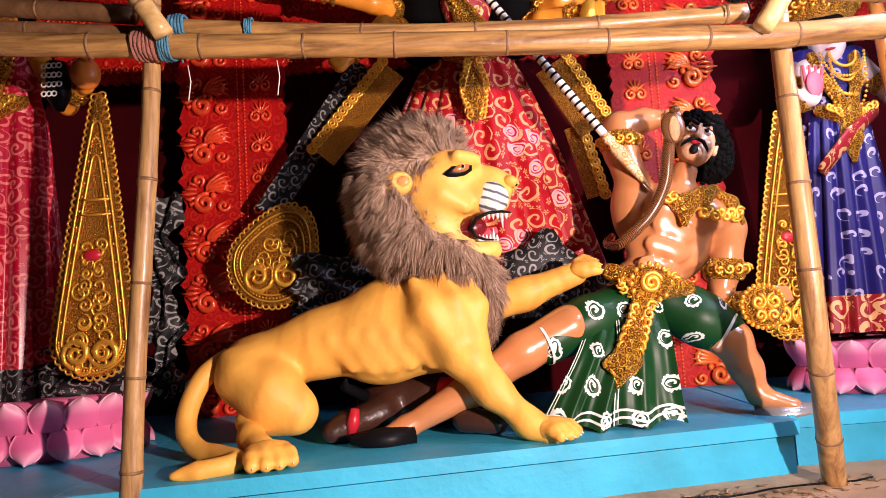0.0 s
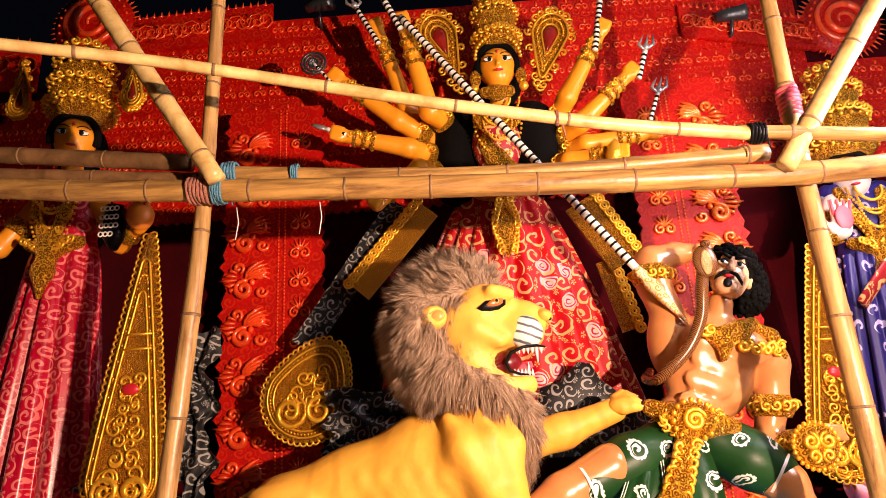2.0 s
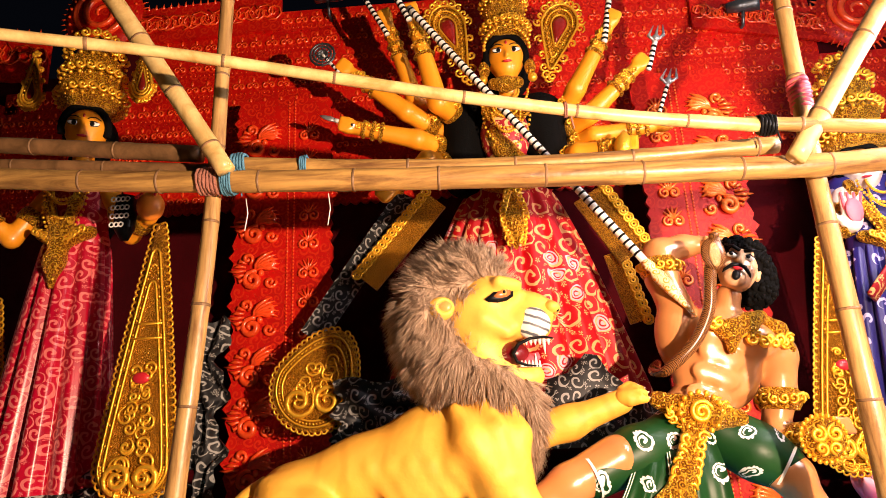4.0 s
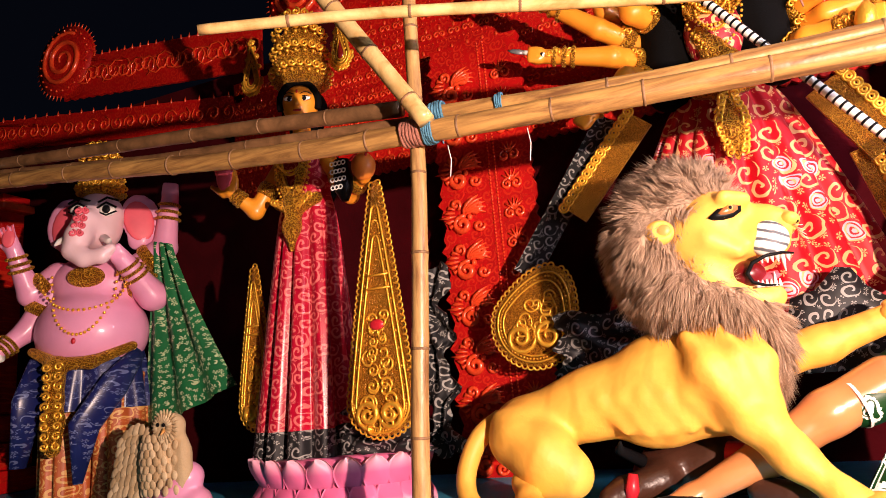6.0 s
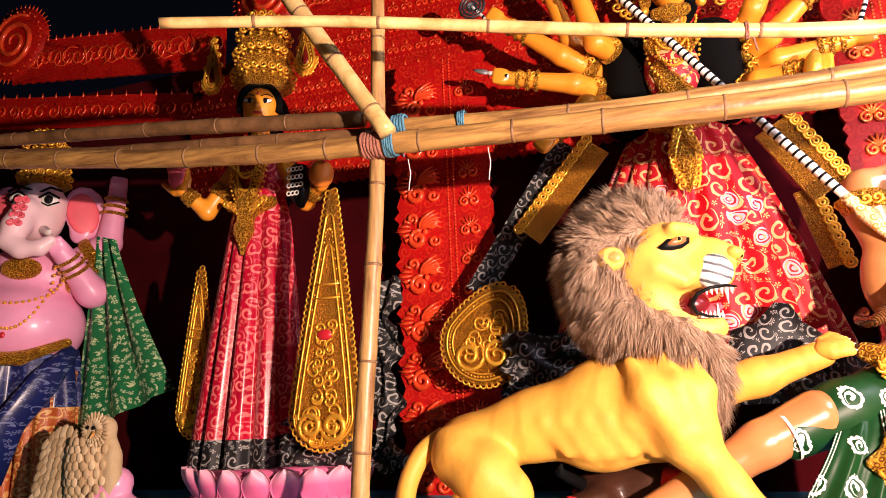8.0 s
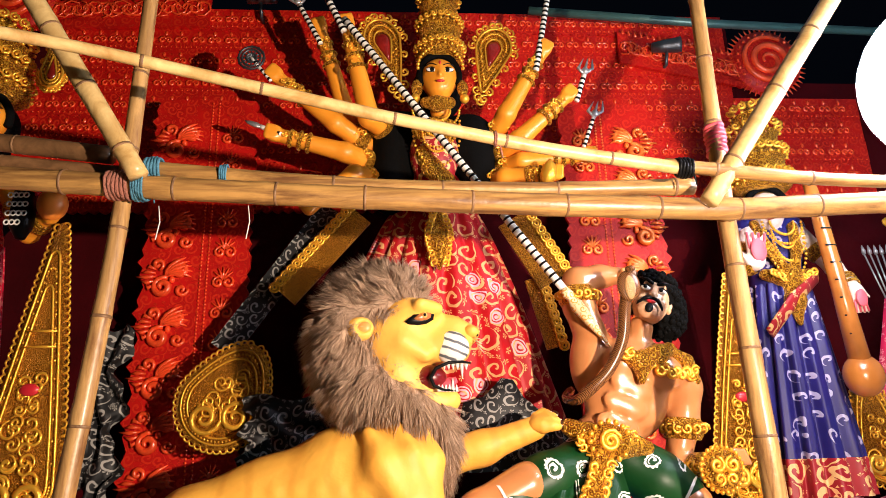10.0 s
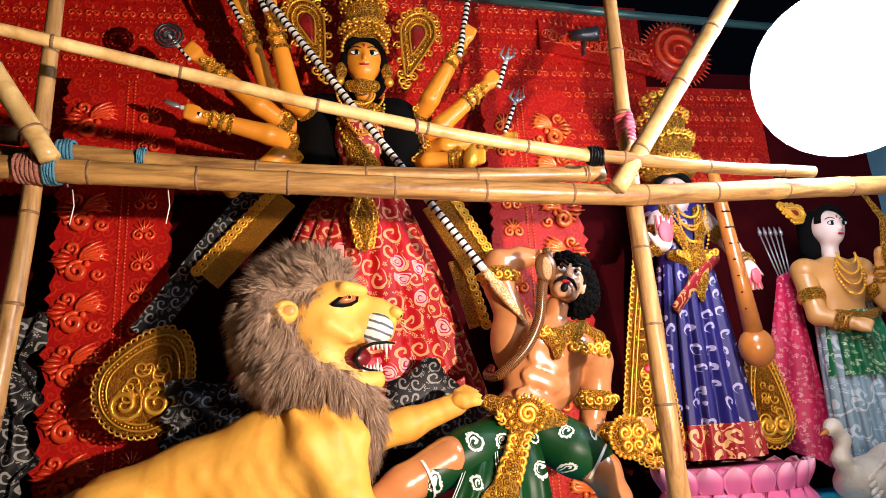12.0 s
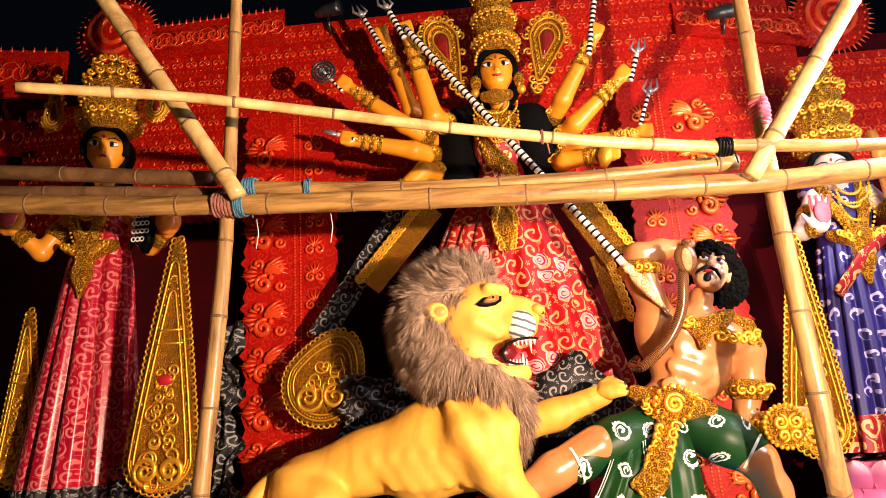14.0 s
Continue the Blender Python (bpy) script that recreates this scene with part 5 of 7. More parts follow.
    for face_id in range(len(q)):
        c0, c1, c2 = (Vector(v[q[face_id][k]]) for k in range(3))
        nrm = (c1 - c0).cross(c2 - c0).normalized()
        if c0.y > 3.2:
            continue
        for _ in range(13):
            w = [rnd.random() for _ in range(4)]
            tot = sum(w)
            p = Vector(sum(v[q[face_id][k]] * w[k] for k in range(4)) / tot)
            away = p - ctr
            away.y *= 0.2
            g = p * 15
            lump = Vector((noise.noise(g), noise.noise(g + Vector((5, 0, 0))), noise.noise(g + Vector((0, 9, 0)))))
            fall = Vector((-0.55, -0.05, 0.30)) if p.z > 2.34 else Vector((-0.15, -0.1, -0.9))
            d = (away.normalized() * 0.45 + fall * 0.8 + nrm * 0.35 + lump * 1.9).normalized()
            d = (d - nrm * min(0, d.dot(nrm)) * 1.2).normalized()
            ln = rnd.uniform(0.04, 0.11)
            bend = Vector((0, 0, -0.015)) - lump * 0.05 + Vector((rnd.uniform(-1, 1), rnd.uniform(-1, 1), rnd.uniform(-1, 1))) * 0.012
            side = d.cross(Vector((rnd.uniform(-1, 1), rnd.uniform(-1, 1), rnd.uniform(-1, 1)))).normalized() * rnd.uniform(0.0011, 0.0022)
            mid = p + d * ln * 0.55 + bend * 0.3
            tip = p + d * ln + bend
            o = len(vs)
            third = d.cross(side)
            vs += [p + side, p - side * 0.5 + third * 0.8, p - side * 0.5 - third * 0.8, mid + side * 0.8, mid - side * 0.4 + third * 0.6, mid - side * 0.4 - third * 0.6, tip]
            fs += [(o, o + 1, o + 4, o + 3), (o + 1, o + 2, o + 5, o + 4), (o + 2, o, o + 3, o + 5), (o + 3, o + 4, o + 6), (o + 4, o + 5, o + 6), (o + 5, o + 3, o + 6)]
    s.add(vs, fs, FUR)
    return tagged(part("lion_statue", s), "tawny painted roaring lion statue with shaggy brown mane", "statue")


lion()


# ---- dark buffalo lying under the lion ----
s = Shape()
c = Clay(0.05)
c.chain((-0.40, 3.22, 1.24, 0.10), (-0.15, 3.25, 1.27, 0.13), (0.12, 3.22, 1.24, 0.11))
c.chain((-0.38, 3.12, 1.22, 0.08), (-0.52, 3.02, 1.19, 0.055), (-0.58, 2.98, 1.17, 0.045))
c.chain((0.0, 3.0, 1.19, 0.055), (0.14, 2.96, 1.175, 0.05))
c.into(s, HIDE, 0.016)
s.tube([(-0.44, 3.10, 1.30), (-0.52, 3.02, 1.36), (-0.50, 2.95, 1.40)], [0.03, 0.022, 0.004], BLACK, 8)
s.tube([(-0.10, 3.10, 1.32), (0.02, 3.06, 1.30), (0.12, 3.05, 1.33)], [0.05, 0.06, 0.04], LIPS, 10)
s.tube([(-0.50, 2.98, 1.15), (-0.48, 2.96, 1.21), (-0.47, 2.97, 1.27)], [0.02, 0.03, 0.02], LIPS, 8)
tagged(part("buffalo_statue", s), "dark brown fallen buffalo statue with a red neck", "statue")


# ---- the reclining warrior ----
def warrior():
    s = Shape()
    c = Clay(0.05)
    c.ball((1.12, 3.26, 2.07), (0.22, 0.13, 0.15), (0, 18, 0))
    c.ball((1.20, 3.17, 2.05), (0.115, 0.06, 0.085), (0, 25, 0))
    c.ball((1.02, 3.17, 2.09), (0.10, 0.06, 0.085), (0, 10, 0))
    c.ball((1.02, 3.25, 1.91), (0.19, 0.115, 0.17), (0, 25, 0))
    c.ball((1.13, 3.26, 1.90), (0.11, 0.10, 0.17), (0, 28, 0))
    c.ball((0.94, 3.25, 1.78), (0.165, 0.115, 0.10))
    c.ball((0.90, 3.29, 2.10), (0.11, 0.10, 0.19))
    c.chain((1.11, 3.25, 2.16, 0.065), (1.15, 3.24, 2.27, 0.06))
    c.ball((1.33, 3.26, 1.99), (0.095, 0.095, 0.10))
    c.chain((1.34, 3.27, 1.96, 0.085), (1.32, 3.28, 1.80, 0.075), (1.27, 3.27, 1.64, 0.06), (1.30, 3.22, 1.60, 0.055), (1.42, 3.15, 1.63, 0.04))
    c.chain((0.93, 3.30, 2.18, 0.085), (0.87, 3.32, 2.40, 0.08), (0.875, 3.33, 2.53, 0.075), (1.0, 3.34, 2.56, 0.06), (1.09, 3.32, 2.56, 0.045))
    c.k = 0.028
    m = c
    ax, up = Vector((0.94, 3.145, 1.80)), Vector((0.095, 0.0, 0.20))
    for i in range(3):
        for sg in (-1, 1):
            p = ax + up * (i / 2.2) + Vector((0.045 * sg, -0.008, -0.02 * sg))
            m.ball(p + Vector((0.01, 0.004, 0)), (0.056, 0.016, 0.042), (0, 25, 0))
    for i in range(4):
        m.ball((1.12 + 0.024 * i, 3.175, 1.82 + 0.05 * i), (0.045, 0.022, 0.018), (0, -30, 0))
    m.into(s, SKIN_BROWN, 0.0105)
    head = len(s.v)
    # head thrown back
    k = Clay(0.022)
    k.ball((1.172, 3.20, 2.395), (0.088, 0.10, 0.112))
    k.ball((1.155, 3.125, 2.315), (0.052, 0.045, 0.042))
    k.ball((1.120, 3.125, 2.365), (0.026, 0.03, 0.022)).ball((1.215, 3.13, 2.365), (0.026, 0.03, 0.022))
    k.cap((1.163, 3.095, 2.425), (1.160, 3.072, 2.378), 0.012, 0.018)
    k.cap((1.125, 3.11, 2.447), (1.205, 3.11, 2.447), 0.016, 0.016)
    k.into(s, SKIN_BROWN_LIT, 0.0085)
    for sg in (-1, 1):
        x = 1.163 + 0.038 * sg
        s.orb((x, 3.105, 2.420), (0.026, 0.012, 0.013), WHITE, 10, 6, (0, -sg * 6, 0))
        s.orb((x - 0.006, 3.094, 2.423), (0.010, 0.005, 0.011), BLACK, 8, 6)
        s.tube([(x - 0.027, 3.098, 2.424), (x, 3.094, 2.436), (x + 0.027, 3.10, 2.424)], 0.003, BLACK, 5)
        s.tube([(x - 0.030 * sg, 3.090, 2.444), (x + 0.005 * sg, 3.086, 2.458), (x + 0.042 * sg, 3.105, 2.470)], [0.008, 0.009, 0.003], BLACK, 6)
        s.tube([(1.160, 3.072, 2.358), (1.160 + 0.028 * sg, 3.076, 2.354), (1.160 + 0.056 * sg, 3.095, 2.330), (1.160 + 0.062 * sg, 3.10, 2.316)], [0.009, 0.010, 0.007, 0.002], BLACK, 7)
        s.orb((1.172 + 0.090 * sg, 3.19, 2.385), (0.016, 0.022, 0.034), SKIN_BROWN_LIT, 10, 6)
    s.orb((1.158, 3.076, 2.340), (0.024, 0.012, 0.009), LIPS, 10, 6)
    s.orb((1.157, 3.083, 2.308), (0.020, 0.014, 0.026), BLACK, 10, 6)
    hh = Clay(0.05)
    hh.ball((1.20, 3.25, 2.47), (0.115, 0.12, 0.085), (0, 15, 0))
    hh.ball((1.27, 3.29, 2.38), (0.095, 0.10, 0.12))
    hh.ball((1.165, 3.19, 2.515), (0.085, 0.07, 0.035))
    hh.ball((1.09, 3.27, 2.42), (0.03, 0.07, 0.08))
    hv, hf = hh.into(s, HAIR, 0.016)
    rnd = random.Random(8)
    for i in range(0, len(hv), 4):
        p = Vector(hv[i])
        s.orb(p, rnd.uniform(0.010, 0.019), HAIR, 6, 4)
    s.turn(head, Matrix.Translation((1.155, 3.22, 2.30)) @ Euler((radians(-14), radians(20), radians(-12))).to_matrix().to_4x4() @ Matrix.Translation((-1.155, -3.22, -2.295)))
    # legs
    g = Clay(0.04)
    g.chain((0.50, 3.08, 1.56, 0.10), (0.28, 3.05, 1.46, 0.085), (0.05, 3.02, 1.32, 0.075), (-0.26, 2.96, 1.175, 0.045), (-0.33, 2.92, 1.16, 0.035))
    g.into(s, SKIN_BROWN, 0.013)
    g = Clay(0.04)
    g.chain((1.10, 3.18, 1.55, 0.10), (1.245, 3.12, 1.455, 0.085), (1.30, 3.12, 1.32, 0.07), (1.335, 3.10, 1.20, 0.045), (1.46, 3.04, 1.155, 0.035))
    g.into(s, SKIN_BROWN, 0.013)
    s.tube([(1.30, 3.08, 1.135), (1.40, 3.04, 1.135), (1.52, 2.99, 1.15)], [0.03, 0.05, 0.03], SILVER, 10, squash=0.4)
    s.tube([(-0.22, 2.94, 1.15), (-0.34, 2.90, 1.14), (-0.48, 2.86, 1.16)], [0.045, 0.055, 0.02], BLACK, 10)
    # silk loincloth: two thigh wraps and a hanging front fold
    d = Clay(0.045)
    d.ball((0.91, 3.24, 1.68), (0.20, 0.14, 0.10))
    d.chain((0.84, 3.19, 1.65, 0.125), (0.60, 3.13, 1.57, 0.12), (0.40, 3.07, 1.50, 0.098))
    d.into(s, GREEN_SILK, 0.0145, 0.005, 4.0)
    d = Clay(0.045)
    d.chain((0.98, 3.22, 1.66, 0.125), (1.12, 3.17, 1.56, 0.125), (1.215, 3.14, 1.49, 0.105))
    d.into(s, GREEN_SILK, 0.0145, 0.005, 4.0)

    def hanging(t0, t1, b0, b1, folds, deep, rows=44, cols=60):
        vs, fs = [], []
        for i in range(rows + 1):
            for j in range(cols + 1):
                t, u = i / rows, j / cols
                p = Vector(t0).lerp(Vector(t1), u).lerp(Vector(b0).lerp(Vector(b1), u), t)
                swing = deep * (0.25 + 0.75 * t) * (math.sin(u * folds * 2 * math.pi + 0.7 * t) + 0.4 * math.sin(u * folds * 4.3 * math.pi + 1))
                vs.append((p.x, p.y - 0.06 * math.sin(math.pi * min(1, t * 1.2)) * (1 - t) + swing, p.z + 0.012 * math.sin(u * folds * 2 * math.pi) * t))
        m = len(vs)
        vs += [(x, y + 0.012, z) for x, y, z in vs]
        q0 = cols + 1
        edge = []
        for i in range(rows):
            for j in range(cols):
                q = (i * q0 + j, (i + 1) * q0 + j, (i + 1) * q0 + j + 1, i * q0 + j + 1)
                (edge if i in (rows - 3, rows - 6) or j in (1, 4) else fs).append(q)
                fs.append(tuple(m + e for e in q[::-1]))
        s.add(vs, fs, GREEN_SILK)
        s.add(vs, edge, WHITE)

    hanging((0.55, 3.02, 1.52), (0.82, 3.05, 1.62), (0.31, 2.92, 1.135), (0.66, 2.90, 1.13), 2.3, 0.022)
    hanging((0.70, 3.03, 1.58), (0.92, 3.06, 1.62), (0.62, 2.89, 1.135), (0.94, 2.93, 1.14), 1.6, 0.020)
    # hem lines of the thigh wraps
    for p, t, r in (((0.375, 3.06, 1.49), (-1, -0.2, -0.35), 0.100), ((1.225, 3.135, 1.485), (0.8, -0.3, -0.55), 0.107), ((1.20, 3.145, 1.502), (0.8, -0.3, -0.55), 0.108)):
        p, t = Vector(p), Vector(t).normalized()
        s.tube([p - t * 0.006, p + t * 0.006], [r, r], WHITE, 26, False)
    # gold belt, apron, collar, armlets
    o = Clay(0.03)
    o.chain((0.72, 3.13, 1.80, 0.04), (0.80, 3.09, 1.755, 0.055), (0.93, 3.07, 1.72, 0.06), (1.06, 3.10, 1.70, 0.035))
    o.ball((0.87, 3.06, 1.735), (0.085, 0.04, 0.08))
    o.chain((0.83, 3.05, 1.66, 0.045), (0.76, 2.99, 1.50, 0.05), (0.70, 2.95, 1.40, 0.06))
    o.ball((0.69, 2.94, 1.395), (0.09, 0.03, 0.04))
    o.chain((0.69, 2.94, 1.38, 0.05), (0.66, 2.93, 1.30, 0.015))
    o.into(s, GOLD, 0.011)
    s.spiral((0.87, 3.012, 1.735), 0.05, GOLD_WIRE, 2.0, 0, 1, 0.010, 6, 24)
    for a in range(16):
        t = 2 * math.pi * a / 16
        s.orb((0.87 + 0.088 * math.cos(t), 3.022, 1.735 + 0.085 * math.sin(t)), 0.013, GOLD_WIRE, 6, 4)
        s.spiral((0.87 + 0.125 * math.cos(t), 3.05, 1.735 + 0.055 * math.sin(t)), 0.022, GOLD_WIRE, 1.3, t, 1, 0.007, 5, 10)
    for k in range(9):
        u = k / 8
        for sg in (-1, 1):
            s.spiral((0.82 - 0.13 * u + sg * 0.035, 2.995 - 0.075 * u, 1.63 - 0.26 * u), 0.028, GOLD_WIRE, 1.4, k, sg, 0.008, 5, 12)
    o = Clay(0.025)
    o.chain((0.99, 3.13, 2.13, 0.03), (1.07, 3.10, 2.09, 0.045), (1.17, 3.105, 2.12, 0.045), (1.24, 3.14, 2.15, 0.03))
    o.chain((1.09, 3.10, 2.08, 0.045), (1.07, 3.095, 2.0, 0.02))
    o.chain((1.24, 3.17, 2.15, 0.03), (1.33, 3.18, 2.09, 0.035), (1.37, 3.19, 2.0, 0.025))
    o.into(s, GOLD, 0.010)
    for k in range(14):
        u = k / 13
        s.spiral((1.0 + 0.36 * u, 3.075 + 0.08 * u * u, 2.12 - 0.10 * math.sin(math.pi * u * 0.6) + 0.02 * (k % 2)), 0.026, GOLD_WIRE, 1.4, k, 1 if k % 2 else -1, 0.008, 5, 12)
    for p, t, r in (((1.315, 3.28, 1.78), (0.1, 0, 1), 0.088), ((0.865, 3.325, 2.45), (0, 0, 1), 0.088), ((1.335, 3.19, 1.61), (1, -0.4, 0.2), 0.055)):
        p, t = Vector(p), Vector(t).normalized()
        s.tube([p - t * 0.05, p - t * 0.03, p, p + t * 0.03, p + t * 0.05], [r * 0.95, r * 1.08, r * 1.16, r * 1.08, r * 0.95], GOLD, 18, False)
        for j in range(8):
            a = math.pi + math.pi * j / 7
            s.spiral((p.x + r * 1.1 * math.cos(a), p.y + r * 1.1 * math.sin(a) - 0.01, p.z), 0.026, GOLD_WIRE, 1.3, j, 1, 0.007, 5, 10)
    # the fist at the end of the lowered arm
    f = Clay(0.015)
    f.ball((1.45, 3.11, 1.645), (0.045, 0.035, 0.04))
    for j in range(4):
        f.cap((1.44 + 0.012 * j, 3.07, 1.68 - 0.018 * j), (1.50 + 0.006 * j, 3.075, 1.675 - 0.018 * j), 0.012, 0.010)
    f.into(s, SKIN_BROWN, 0.009)
    f = Clay(0.015)
    f.ball((1.11, 3.29, 2.55), (0.045, 0.035, 0.035))
    for j in range(4):
        f.cap((1.09 + 0.02 * j, 3.25, 2.575), (1.10 + 0.022 * j, 3.24, 2.53), 0.011, 0.009)
    f.into(s, SKIN_BROWN, 0.009)
    return tagged(part("warrior_statue", s), "glossy brown warrior statue in green loincloth and gold ornaments, leaning back", "statue")


warrior()

s = Shape()
pts = [(1.03, 3.02, 2.50), (1.02, 3.03, 2.42), (1.0, 3.03, 2.30), (0.975, 3.04, 2.17), (0.90, 3.05, 2.04), (0.79, 3.08, 1.94), (0.76, 3.16, 1.92), (0.75, 3.26, 1.94), (0.80, 3.36, 1.98)]
fine = smooth(pts, 8)
s.tube(fine, [0.014 + (0.024 if 2 < i < 8 else 0.016 * min(1, i / 14)) * (1 - 0.5 * i / len(fine)) for i in range(len(fine))], SNAKE, 12)
s.orb((1.025, 3.0, 2.43), (0.056, 0.016, 0.075), SNAKE, 16, 10)
s.orb((1.025, 2.985, 2.42), (0.026, 0.008, 0.058), SNAKE_BELLY, 12, 8)
s.orb((1.03, 2.975, 2.505), (0.024, 0.03, 0.016), SNAKE, 10, 6)
tagged(part("snake_statue", s), "brown scaly cobra statue coiled round the warrior's arm", "statue")

mask = thing("gold_shield", "round embossed gold shield held by the warrior", "shield")
s = Shape()
s.orb((1.375, 3.06, 1.60), (0.095, 0.04, 0.095), GOLD, 24, 10)
part("boss", s, mask)
s = Shape()
for i in range(26):
    a = 2 * math.pi * i / 26
    s.orb((1.375 + 0.097 * math.cos(a), 3.055, 1.60 + 0.097 * math.sin(a)), 0.012, GOLD_WIRE, 6, 4)
part("beaded_rim", s, mask)
s = Shape()
for sg in (-1, 1):
    s.spiral((1.375 + sg * 0.035, 3.022, 1.62), 0.036, GOLD_WIRE, 1.6, 1.5, sg, 0.009, 6, 16)
    s.spiral((1.375 + sg * 0.03, 3.024, 1.56), 0.028, GOLD_WIRE, 1.4, 4.5, -sg, 0.008, 6, 14)
part("scroll_relief", s, mask)


# ---- the ten-armed goddess ----
def goddess():
    s = Shape()
    s.skirt((0.17, 3.88), 3.10, 1.60, (0.26, 0.17), (0.84, 0.36), RED_SARI, 19, 0.040, 0.84, 220, 40, (-0.06, 0.0), bands=((1.84, BLACK_SILVER),))
    c = Clay(0.05)
    c.ball((0.17, 3.70, 3.42), (0.15, 0.12, 0.20))
    c.ball((0.17, 3.74, 3.16), (0.15, 0.12, 0.16))
    c.into(s, RED_HEM, 0.015)
    h = Clay(0.06)
    h.ball((0.21, 3.84, 3.93), (0.17, 0.12, 0.20))
    h.ball((0.02, 3.80, 3.56), (0.22, 0.09, 0.20)).ball((0.36, 3.80, 3.54), (0.21, 0.09, 0.20))
    h.chain((-0.06, 3.80, 3.62, 0.12), (-0.09, 3.78, 3.20, 0.13))
    h.chain((0.42, 3.80, 3.60, 0.12), (0.45, 3.78, 3.20, 0.11))
    h.into(s, HAIR, 0.02)
    face(s, (0.21, 3.66, 3.90), 0.142, SKIN_GOLD, eye=1.12)
    # hair line
    s.tube([(0.21 + 0.122 * math.cos(t), 3.63, 3.915 + 0.155 * math.sin(t)) for t in [-0.35 + (math.pi + 0.7) * j / 16 for j in range(17)]], 0.022, HAIR, 8)
    crown(s, (0.225, 3.71, 4.06), 0.145, 0.70)
    beads(s, [(0.215 + 0.138 * math.cos(t), 3.585, 3.95 + 0.155 * math.sin(t)) for t in [math.pi * j / 18 for j in range(19)]], 0.013, GOLD_WIRE)
    side_plume(s, (-0.02, 3.82), (-0.14, 4.22), 0.135, 0.19, 3.72)
    side_plume(s, (0.47, 3.80), (0.57, 4.17), 0.135, 0.18, 3.72)
    # throat, breast plate, hanging girdle
    o = Clay(0.03)
    o.chain((0.12, 3.60, 3.72, 0.035), (0.19, 3.575, 3.70, 0.045), (0.27, 3.60, 3.72, 0.035))
    o.ball((0.18, 3.625, 3.55), (0.15, 0.04, 0.09))
    o.chain((0.10, 3.63, 3.40, 0.05), (0.15, 3.62, 3.30, 0.06), (0.24, 3.63, 3.22, 0.05))
    o.chain((0.05, 3.66, 3.10, 0.045), (0.17, 3.62, 3.07, 0.055), (0.30, 3.66, 3.10, 0.045))
    o.into(s, GOLD, 0.012)
    o = Clay(0.02)
    o.chain((0.17, 3.62, 3.02, 0.03), (0.17, 3.60, 2.90, 0.05), (0.175, 3.58, 2.82, 0.065), (0.175, 3.57, 2.74, 0.035), (0.175, 3.57, 2.67, 0.012))
    o.into(s, GOLD, 0.011)
    for k in range(12):
        for sg in (-1, 1):
            s.spiral((0.175 + sg * (0.03 + 0.03 * math.sin(math.pi * k / 11)), 3.545, 3.0 - 0.027 * k), 0.024, GOLD_WIRE, 1.3, k, sg, 0.007, 5, 10)
    for k in range(3):
        necklace(s, (0.18, 3.66 - 0.07 * k), 0.14, 0.13 + 0.05 * k, 3.585, 2)
    for sg in (-1, 1):
        s.orb((0.21 + sg * 0.14, 3.62, 3.83), (0.035, 0.02, 0.06), GOLD, 10, 6)
        s.orb((0.21 + sg * 0.15, 3.62, 3.76), (0.03, 0.03, 0.03), GOLD_WIRE, 10, 6)
    # arms
    arms = (
        ((-0.05, 3.86, 3.60, 0.062), (-0.22, 3.60, 3.62, 0.060), (-0.345, 3.50, 4.16, 0.040)),
        ((-0.15, 3.95, 3.62, 0.060), (-0.38, 3.78, 3.78, 0.052), (-0.53, 3.70, 4.28, 0.036)),
        ((-0.12, 3.92, 3.50, 0.060), (-0.42, 3.66, 3.61, 0.056), (-0.76, 3.60, 3.88, 0.036)),
        ((-0.12, 3.92, 3.42, 0.060), (-0.36, 3.64, 3.41, 0.056), (-0.74, 3.58, 3.49, 0.038)),
        ((-0.12, 3.92, 3.32, 0.060), (-0.30, 3.60, 3.25, 0.056), (-0.52, 3.52, 3.04, 0.038)),
        ((0.50, 3.92, 3.52, 0.060), (0.62, 3.66, 3.68, 0.056), (0.85, 3.58, 4.06, 0.036)),
        ((0.50, 3.92, 3.44, 0.060), (0.68, 3.66, 3.50, 0.056), (0.98, 3.60, 3.76, 0.036)),
        ((0.50, 3.92, 3.38, 0.060), (0.70, 3.68, 3.37, 0.052), (1.06, 3.62, 3.38, 0.036)),
        ((0.50, 3.92, 3.32, 0.060), (0.58, 3.62, 3.24, 0.054), (0.82, 3.52, 3.22, 0.038)),
    )
    for arm in arms:
        forearm(s, SKIN_GOLD, *arm, swell=1.06, size=1.1)
        a, b = Vector(arm[1][:3]), Vector(arm[2][:3])
        for k in range(7):
            p = a.lerp(b, 0.58 + 0.045 * k)
            for sg in (-1, 1):
                s.spiral((p.x + sg * 0.018, p.y - 0.048, p.z + 0.012 * (k % 2)), 0.017, GOLD_WIRE, 1.2, k, sg, 0.005, 5, 9)
        p0 = Vector(arm[0][:3]).lerp(a, 0.62)
        for k in range(5):
            s.spiral((p0.x - 0.05 + 0.025 * k, p0.y - 0.068, p0.z + 0.02 * (k % 2)), 0.022, GOLD_WIRE, 1.3, k, 1, 0.006, 5, 9)
    return tagged(part("goddess_statue", s), "ten-armed goddess statue with gold crown and red printed sari", "statue")


goddess()

